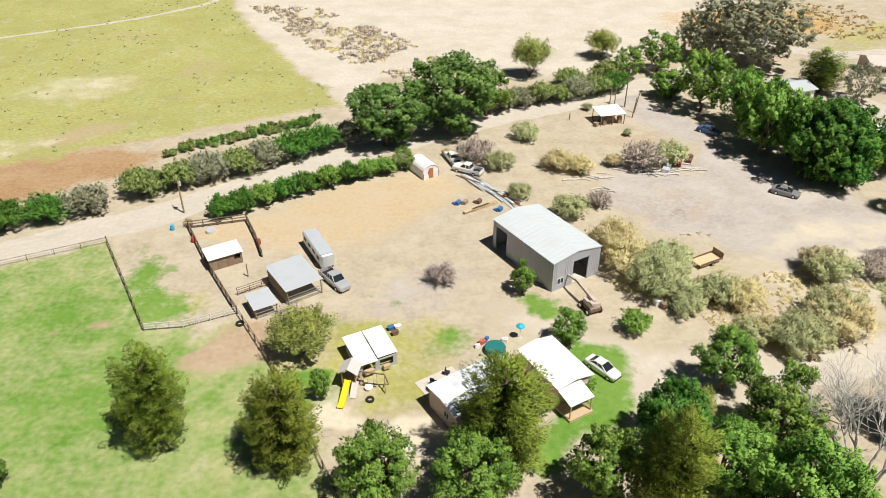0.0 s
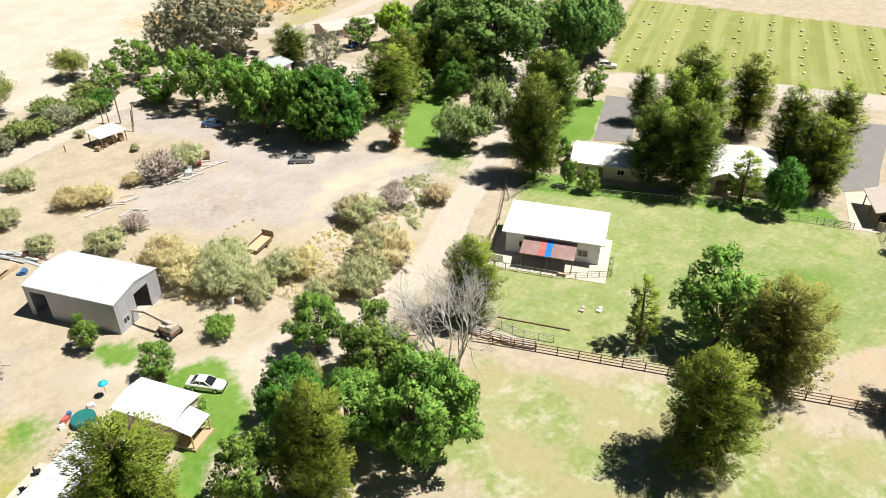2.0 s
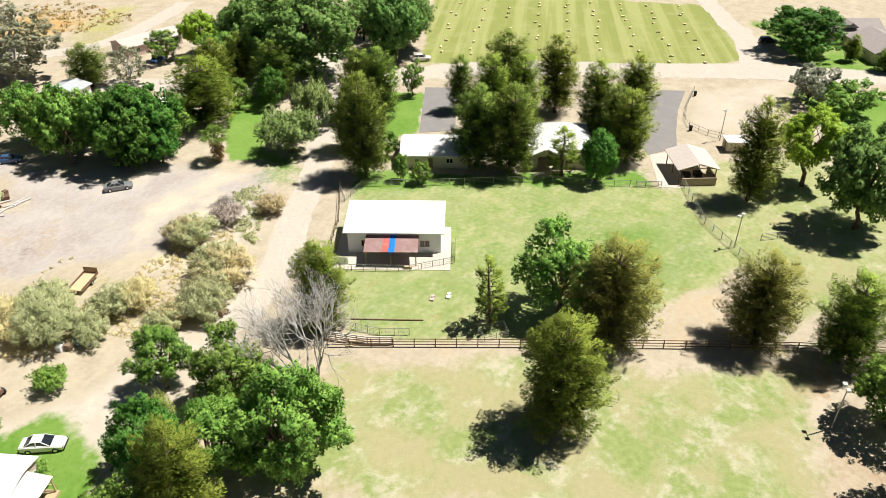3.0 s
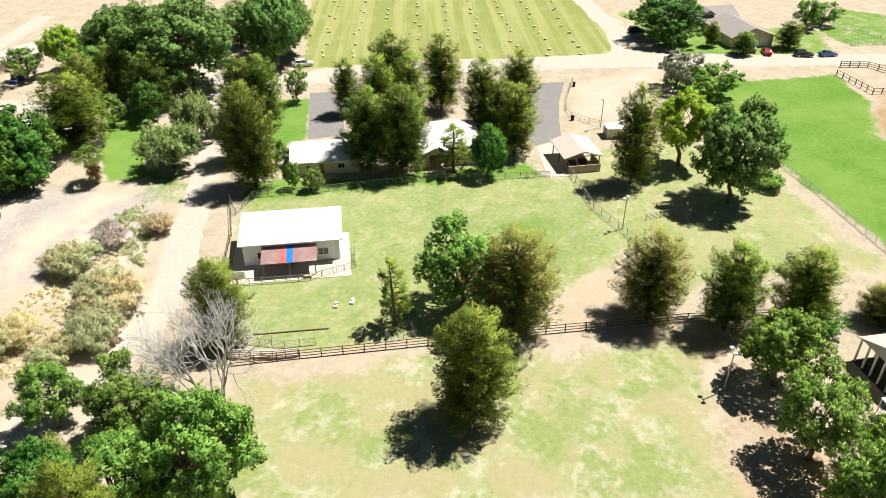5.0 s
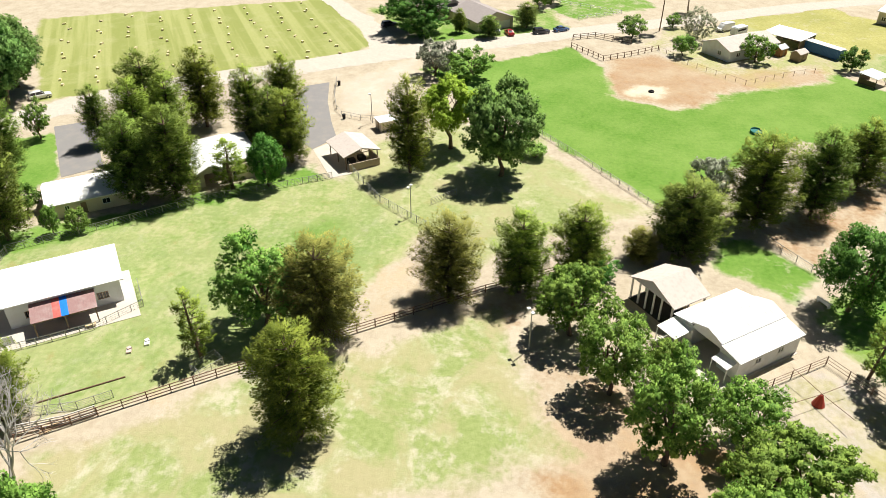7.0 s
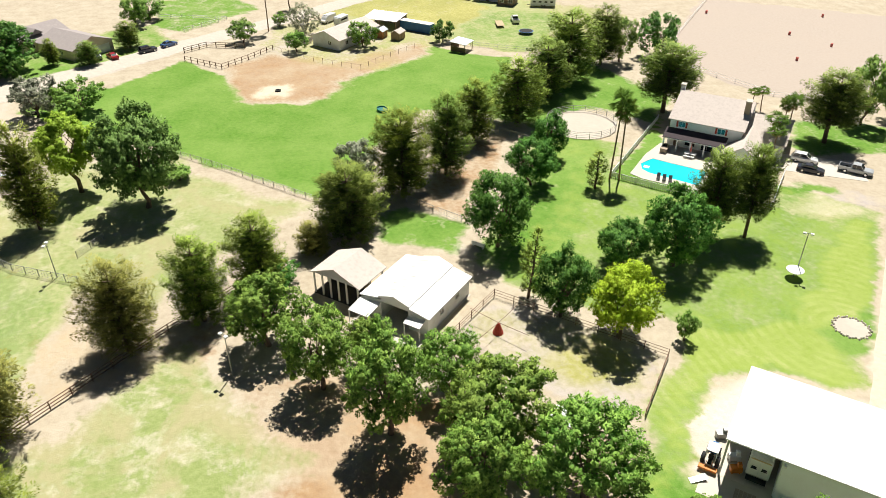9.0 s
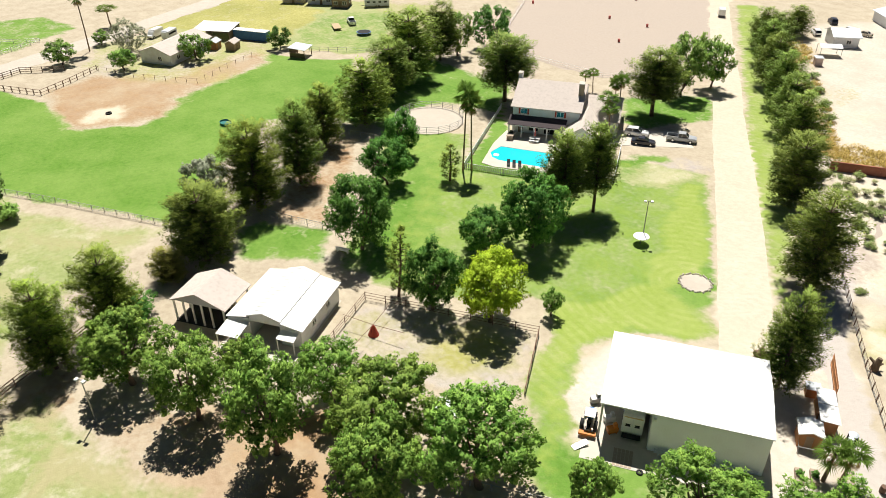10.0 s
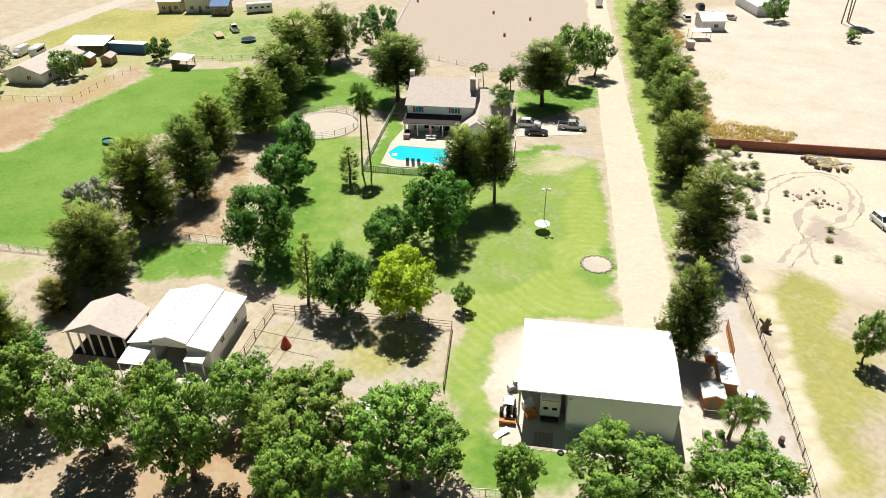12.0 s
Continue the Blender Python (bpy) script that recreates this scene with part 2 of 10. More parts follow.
# ---- building blocks ----
class Geo:
    """Collects corners and faces of one mesh."""

    def __init__(self):
        self.v, self.f = [], []

    def add(self, verts, faces):
        k = len(self.v)
        self.v += [tuple(p) for p in verts]
        self.f += [tuple(i + k for i in q) for q in faces]
        return self

    def box(self, x, y, z, sx, sy, sz, rz=0.0, ry=0.0):
        """A box centred on x, y with its base at z, turned about its base's centre (degrees)."""
        m = Matrix.Translation((x, y, z)) @ Euler((0, radians(ry), radians(rz))).to_matrix().to_4x4()
        c = [m @ Vector((i * sx / 2, j * sy / 2, k * sz)) for k in (0, 1) for j in (-1, 1) for i in (-1, 1)]
        return self.add(c, [(0, 2, 3, 1), (4, 5, 7, 6), (0, 1, 5, 4), (2, 6, 7, 3), (0, 4, 6, 2), (1, 3, 7, 5)])

    def beam(self, a, b, w, h=None):
        """A square bar from a to b."""
        a, b, h = Vector(a), Vector(b), h or w
        d = (b - a).normalized()
        s = d.cross(Vector((0, 0, 1)))
        s = s.normalized() if s.length > 1e-4 else Vector((1, 0, 0))
        u = s.cross(d)
        c = [p + s * i * w / 2 + u * j * h / 2 for p in (a, b) for i, j in ((-1, -1), (1, -1), (1, 1), (-1, 1))]
        return self.add(c, [(0, 1, 2, 3), (7, 6, 5, 4), (0, 4, 5, 1), (1, 5, 6, 2), (2, 6, 7, 3), (3, 7, 4, 0)])

    def tube(self, path, radii, n=6, cap=True):
        rings, path = [], [Vector(p) for p in path]
        for i, p in enumerate(path):
            d = (path[min(i + 1, len(path) - 1)] - path[max(i - 1, 0)]).normalized()
            s = d.cross(Vector((0.31, 0.95, 0.05))).normalized()
            u = s.cross(d)
            rings += [p + (s * math.cos(a) + u * math.sin(a)) * radii[i] for a in (2 * math.pi * j / n for j in range(n))]
        faces = [(i * n + j, i * n + (j + 1) % n, (i + 1) * n + (j + 1) % n, (i + 1) * n + j) for i in range(len(path) - 1) for j in range(n)]
        if cap:
            faces += [tuple(range(n))[::-1], tuple(range((len(path) - 1) * n, len(path) * n))]
        return self.add(rings, faces)

    def extrude(self, profile, a, b, along="y"):
        """A closed outline (across, up), drawn out from a to b along an axis."""
        n = len(profile)
        put = (lambda q, t: (q[0], t, q[1])) if along == "y" else (lambda q, t: (t, q[0], q[1]))
        faces = [(i, (i + 1) % n, n + (i + 1) % n, n + i) for i in range(n)] + [tuple(range(n))[::-1], tuple(range(n, 2 * n))]
        return self.add([put(q, a) for q in profile] + [put(q, b) for q in profile], faces)

    def loft(self, rings):
        n = len(rings[0])
        faces = [(i * n + j, i * n + (j + 1) % n, (i + 1) * n + (j + 1) % n, (i + 1) * n + j) for i in range(len(rings) - 1) for j in range(n)]
        faces += [tuple(range(n))[::-1], tuple(range((len(rings) - 1) * n, len(rings) * n))]
        return self.add([p for r in rings for p in r], faces)

    def disc(self, x, y, z, r, h, n=16, squash=1.0):
        c = [(x + r * math.cos(2 * math.pi * i / n), y + squash * r * math.sin(2 * math.pi * i / n)) for i in range(n)]
        return self.add([(*p, z) for p in c] + [(*p, z + h) for p in c],
                        [(i, (i + 1) % n, n + (i + 1) % n, n + i) for i in range(n)] + [tuple(range(n))[::-1], tuple(range(n, 2 * n))])

    def wall(self, a, b, z0, z1, thick, holes=()):
        """An upright wall from a to b with openings (u0, u1, v0, v1) through it."""
        a, b = Vector((*a, 0)), Vector((*b, 0))
        ln, d = (b - a).length, (b - a).normalized()
        us = sorted({0.0, ln, *(min(max(u, 0), ln) for h in holes for u in h[:2])})
        vs = sorted({z0, z1, *(min(max(v, z0), z1) for h in holes for v in h[2:4])})
        s = Vector((-d.y, d.x, 0)) * thick / 2
        nu, nv = len(us), len(vs)
        full = [[not any(h[0] <= (us[i] + us[i + 1]) / 2 <= h[1] and h[2] <= (vs[j] + vs[j + 1]) / 2 <= h[3] for h in holes) for j in range(nv - 1)] for i in range(nu - 1)]
        at = lambda i, j, k: (i * nv + j) * 2 + k
        verts = [a + d * u + Vector((0, 0, v)) + s * k for u in us for v in vs for k in (-1, 1)]
        has = lambda i, j: 0 <= i < nu - 1 and 0 <= j < nv - 1 and full[i][j]
        faces = []
        for i in range(nu - 1):
            for j in range(nv - 1):
                if full[i][j]:
                    faces += [(at(i, j, 0), at(i + 1, j, 0), at(i + 1, j + 1, 0), at(i, j + 1, 0)), (at(i, j, 1), at(i, j + 1, 1), at(i + 1, j + 1, 1), at(i + 1, j, 1))]
                    for ok, p, q in ((has(i - 1, j), (i, j), (i, j + 1)), (has(i + 1, j), (i + 1, j), (i + 1, j + 1)), (has(i, j - 1), (i, j), (i + 1, j)), (has(i, j + 1), (i, j + 1), (i + 1, j + 1))):
                        if not ok:
                            faces.append((at(*p, 0), at(*q, 0), at(*q, 1), at(*p, 1)))
        used = sorted({k for q in faces for k in q})
        back = {k: n for n, k in enumerate(used)}
        return self.add([verts[k] for k in used], [tuple(back[k] for k in q) for q in faces])

    def mesh(self, name, material, smooth=False):
        me = bpy.data.meshes.new(name)
        me.from_pydata([tuple(p) for p in self.v], [], self.f)
        bm = bmesh.new()
        bm.from_mesh(me)
        bmesh.ops.recalc_face_normals(bm, faces=bm.faces)
        bm.to_mesh(me)
        bm.free()
        me.materials.append(material)
        if smooth:
            me.polygons.foreach_set("use_smooth", [True] * len(me.polygons))
        return me


def thing(name, label, category, m=None, group=""):
    ob = tagged(new(name), label, category, group)
    ob.empty_display_size = 0.3
    if m is not None:
        ob.matrix_basis = m
    return ob


def part(name, geo, material, parent, label="", at=None, smooth=False):
    """One mesh object under a thing or a part."""
    ob = new(name, geo if isinstance(geo, bpy.types.Mesh) else geo.mesh(name, material, smooth))
    ob.parent = parent
    if at is not None:
        ob.matrix_basis = at
    if label:
        ob["label"] = label
    return ob


def structure(name, geo, material, label, category):
    return tagged(new(name, geo.mesh(name, material)), label, category, kind="structure")

# ---- the ground: one sheet, with what grows or lies bare on each piece of land ----
FIELD = [(-115, 122), (-84, 124), (-66, 131), (-46, 142), (-30, 150), (-21, 151), (-34, 175), (-50, 203), (-65, 233), (-85, 300), (-243, 302)]
FAR_SOIL = [(-115, 122), (-85, 126), (-64, 133), (-51, 131), (-57, 122), (-68, 111), (-75, 107), (-97, 96)]
FAR_SAND = [(-65, 233), (-49, 201), (-20, 149), (-19, 167), (-9, 179), (16, 171), (42, 175), (69, 208), (141, 298), (-85, 300)]
SCRUB_LAND = [(-63, 240), (-34, 193), (-12, 171), (1, 183), (-14, 208), (-40, 236)]
GREY_YARD = [(37, 172), (50, 150), (60, 124), (75, 106), (80, 92), (66, 83), (52, 87), (43, 95), (37, 98), (28, 109), (32, 122), (46, 119), (51, 132), (41, 143)]
WARM_YARD = [(-34, 101), (-22, 111), (-6, 122), (5, 115), (-6, 101), (-15, 96), (-27, 95)]
WEST_PASTURE = [(-79, 83), (-66, 89), (-53, 96), (-40, 75), (-33, 73), (-28, 77), (-22, 68), (-15, 56), (-11, 49), (-10, 43), (-53, 43)]
LAWN_A = [(103, 130), (106, 121), (97, 112), (85, 102), (85, 97), (79, 105), (92, 120)]
LAWN_B = [(124, 102), (128, 94), (110, 83), (104, 85), (105, 89)]
BARN_PASTURE = [(85, 79), (116, 35), (114, 29), (106, 23), (99, 14), (91, 17), (72, 22), (65, 31), (53, 52), (63, 63), (73, 71)]
MID_PASTURE = [(47, 48), (62, 28), (79, 2), (69, -1), (54, -7), (30, 45), (41, 51)]
GREEN_FIELD = [(140, -4), (156, 9), (174, 24), (187, 21), (182, 6), (197, -13), (190, -16), (178, -22), (160, -24), (154, -35), (166, -48), (174, -69), (182, -78), (170, -85), (164, -94), (132, -71), (141, -56), (128, -43), (109, -26)]
FARM_YARD = [(181, -40), (200, -33), (219, -42), (220, -58), (199, -76), (163, -61)]
BARE_SOIL = [(190, -24), (192, -36), (181, -48), (184, -75), (176, -73), (166, -49), (155, -35), (160, -24), (176, -21)]
EAST_PASTURE = [(117, 30), (131, 28), (138, 22), (139, 11), (139, -4), (121, -11), (108, -23), (100, -11), (89, 5), (98, 15)]
MAIN_LAWN = [(75, -43), (88, -57), (97, -67), (115, -77), (109, -87), (97, -77), (75, -94), (81, -102), (67, -111), (48, -85), (43, -73), (40, -69), (50, -58), (58, -59), (67, -47)]
LAWN_TAIL = [(68, -108), (57, -96), (50, -88), (38, -73), (40, -68), (44, -66), (46, -61), (46, -56), (41, -50), (35, -41), (31, -39), (33, -37), (39, -42), (50, -53), (54, -60), (51, -65), (50, -74)]
PEN_LAWN = [(131, -80), (129, -90), (109, -81), (80, -58), (74, -48), (81, -40), (90, -49), (102, -61)]
NORTH_LAWN = [(145, -110), (124, -114), (113, -100), (118, -97), (128, -90), (125, -76), (129, -68), (113, -49), (138, -76), (165, -111)]
EAST_LAWN = [(103, -128), (90, -145), (82, -133), (87, -119), (92, -117)]
VERGE = [(136, -221), (131, -226), (79, -155), (53, -118), (36, -86), (37, -85), (48, -99), (59, -113), (77, -139), (101, -172)]
BARN_LAWN = [(101, -33), (101, -38), (92, -45), (85, -39), (89, -33), (93, -28)]
APRON = [(45, -62), (44, -54), (41, -48), (35, -43), (28, -47), (19, -54), (15, -60), (22, -80), (28, -84), (31, -74)]
CORRAL = [(72, -40), (52, -54), (44, -45), (52, -37), (67, -31)]
ARENA = [(193, -182), (147, -223), (103, -162), (105, -148), (115, -135), (141, -130), (161, -144)]
FARMLAND = [(228, -59), (249, -89), (230, -109), (205, -139), (186, -147), (169, -129), (166, -104), (186, -85), (178, -75), (189, -71), (208, -72), (218, -62)]
FAR_YELLOW = [(229, -60), (250, -93), (226, -107), (214, -112), (197, -96), (193, -89), (211, -81), (217, -69)]
GREEN_EDGE = [(198, -93), (208, -112), (204, -121), (193, -126), (174, -110), (169, -99), (183, -89)]
SHOP_GRASS = [(38, -39), (28, -47), (25, -47), (19, -55), (15, -52), (33, -35)]
WEED_LOT = [(27, -94), (21, -98), (16, -92), (12, -90), (6, -81), (2, -65), (7, -60), (12, -71)]
WEST_CHALK = [(29, -93), (28, -95), (13, -76), (6, -61), (7, -59), (18, -78)]
PADDOCK = [(106, -42), (124, -64), (120, -68), (106, -58), (94, -45), (101, -40)]
ORCHARD_SOIL = [(68, -8), (62, -15), (57, -26), (46, -28), (39, -19), (48, -4), (55, -11)]
HAY_FIELD = [(207, 146), (241, 62), (194, 39), (181, 46), (144, 108)]
DESERT = [(109, -218), (71, -293), (23, -184), (5, -109), (28, -92), (49, -122)]
SIDE_LAWN = [(48, -55), (43, -45), (37, -39), (32, -39), (26, -45), (28, -48), (34, -43), (41, -48), (44, -54)]
HOUSE_LAWN = [(228, 48), (200, 29), (196, 24), (201, 12), (202, 8), (214, -13), (234, -10), (233, 7), (225, 20), (236, 37)]
FAR_LAWN = [(234, -9), (264, -14), (260, -38), (240, -43), (222, -17)]
YELLOW_LAWN = [(230, -59), (233, -88), (213, -129), (166, -100), (176, -88), (195, -83)]
YARD_GRASS = [(-3, 79), (4, 77), (1, 70), (-3, 72)]
HOME_GRASS = [(15, 74), (22, 71), (24, 66), (21, 60), (16, 55), (10, 49.5), (7, 50), (10, 55), (14, 62)]
HOUSE_STRIP = [(89, 83), (104, 57), (120, 37), (115, 35), (84, 78)]
LAWN_D = [(123, 99), (126, 93), (109, 82), (106, 87)]
PEN = [(163, 43), (185, 27), (166, 23), (146, 27), (142, 37)]
CHALK_LOT = [(53, -131), (30, -146), (5, -140), (10, -104), (22, -97), (33, -100), (40, -113), (48, -122)]
GARDEN = [(114.7, -101.6), (96.2, -76.7), (83.5, -85.2), (90, -92), (104, -95)]
LAND = [  # outline, what covers it, how much, the width of its edge in metres
    (FIELD, "dry", 0.85, 5),
    (FIELD, "pasture", 0.36, 5),
    (FAR_SOIL, "brown", 0.9, 7),
    (FAR_SAND, "pale", 1.0, 8),
    (SCRUB_LAND, "pale", 0.6, 14),
    (SCRUB_LAND, "brown", 0.3, 14),
    (GREY_YARD, "grey", 0.9, 7),
    (GREY_YARD, "chalk", 0.24, 7),
    (WARM_YARD, "warm", 1.1, 9),
    (WEST_PASTURE, "pasture", 0.95, 2.5),
    (WEST_PASTURE, "lush", 0.46, 5),
    (WEST_PASTURE, "dry", 0.3, 5),
    (LAWN_A, "lush", 1.0, 1.5),
    (LAWN_B, "lush", 1.0, 1.2),
    (BARN_PASTURE, "pasture", 1.0, 3),
    (BARN_PASTURE, "lush", 0.42, 5),
    (BARN_PASTURE, "mottle", 0.3, 6),
    (MID_PASTURE, "pasture", 0.6, 5),
    (MID_PASTURE, "mottle", 1.0, 7),
    (GREEN_FIELD, "lush", 1.0, 2),
    (GREEN_FIELD, "pasture", 0.9, 2),
    (FARM_YARD, "dry", 0.5, 4),
    (FARM_YARD, "pasture", 0.4, 4),
    (FARM_YARD, "grey", 0.5, 4),
    (BARE_SOIL, "brown", 0.3, 7),
    (BARE_SOIL, "clay", 0.55, 8),
    (BARE_SOIL, "lush", -1.0, 7),
    (BARE_SOIL, "pasture", -0.6, 7),
    (EAST_PASTURE, "pasture", 0.85, 4),
    (EAST_PASTURE, "dry", 0.4, 6),
    (EAST_PASTURE, "mottle", 0.5, 6),
    (MAIN_LAWN, "lush", 0.62, 2),
    (MAIN_LAWN, "turf", 0.42, 3),
    (MAIN_LAWN, "pasture", 1.0, 2),
    (LAWN_TAIL, "lush", 0.55, 2.5),
    (LAWN_TAIL, "turf", 0.75, 2.5),
    (LAWN_TAIL, "pasture", 0.9, 2.5),
    (PEN_LAWN, "lush", 0.7, 2),
    (PEN_LAWN, "pasture", 0.9, 2),
    (NORTH_LAWN, "lush", 0.85, 3),
    (EAST_LAWN, "lush", 0.8, 2),
    (VERGE, "lush", 0.5, 1.5),
    (VERGE, "turf", 0.6, 1.5),
    (VERGE, "pasture", 0.8, 1.5),
    (BARN_LAWN, "lush", 0.85, 2),
    (APRON, "pale", 0.9, 2),
    (CORRAL, "grey", 0.55, 1.5),
    (CORRAL, "lush", -1, 1),
    (ARENA, "sand", 1.6, 1.5),
    (CORRAL, "dry", 0.4, 3),
    (FARMLAND, "pasture", 0.5, 6),
    (FARMLAND, "dry", 0.55, 6),
    (FAR_YELLOW, "dry", 0.95, 3),
    (FAR_YELLOW, "pasture", 0.35, 4),
    (GREEN_EDGE, "pasture", 1.0, 2),
    (GREEN_EDGE, "lush", 0.45, 2),
    (SHOP_GRASS, "lush", 0.6, 3),
    (SHOP_GRASS, "pasture", 0.7, 3),
    (WEED_LOT, "pasture", 0.1, 6),
    (WEST_CHALK, "chalk", 1.0, 3),
    (PADDOCK, "brown", 0.55, 2),
    (ORCHARD_SOIL, "brown", 0.8, 4),
    (HAY_FIELD, "mown", 1.0, 2),
    (WEED_LOT, "dry", 0.9, 6),
    (DESERT, "pale", 0.85, 8),
    (SIDE_LAWN, "pasture", 0.9, 2),
    (SIDE_LAWN, "lush", 0.4, 2),
    (HOUSE_LAWN, "lush", 0.6, 4),
    (HOUSE_LAWN, "dry", 0.6, 5),
    (HOUSE_LAWN, "pasture", 0.6, 5),
    (FAR_LAWN, "lush", 0.7, 2),
    (YELLOW_LAWN, "dry", 0.75, 3),
    (YELLOW_LAWN, "pasture", 0.8, 3),
    (YARD_GRASS, "dry", 0.5, 4),
    (HOME_GRASS, "lush", 0.85, 2),
    (HOUSE_STRIP, "lush", 0.8, 2),
    (LAWN_D, "lush", 1, 1),
    (PEN, "pale", 0.5, 2),
    (CHALK_LOT, "chalk", 0.6, 6),
    (FAR_YELLOW, "pasture", -1.5, 3),
    (FAR_YELLOW, "dry", 1.0, 3),
    (BARE_SOIL, "brown", 0.5, 6),
    (GARDEN, "lush", 1.0, 0.8),
]
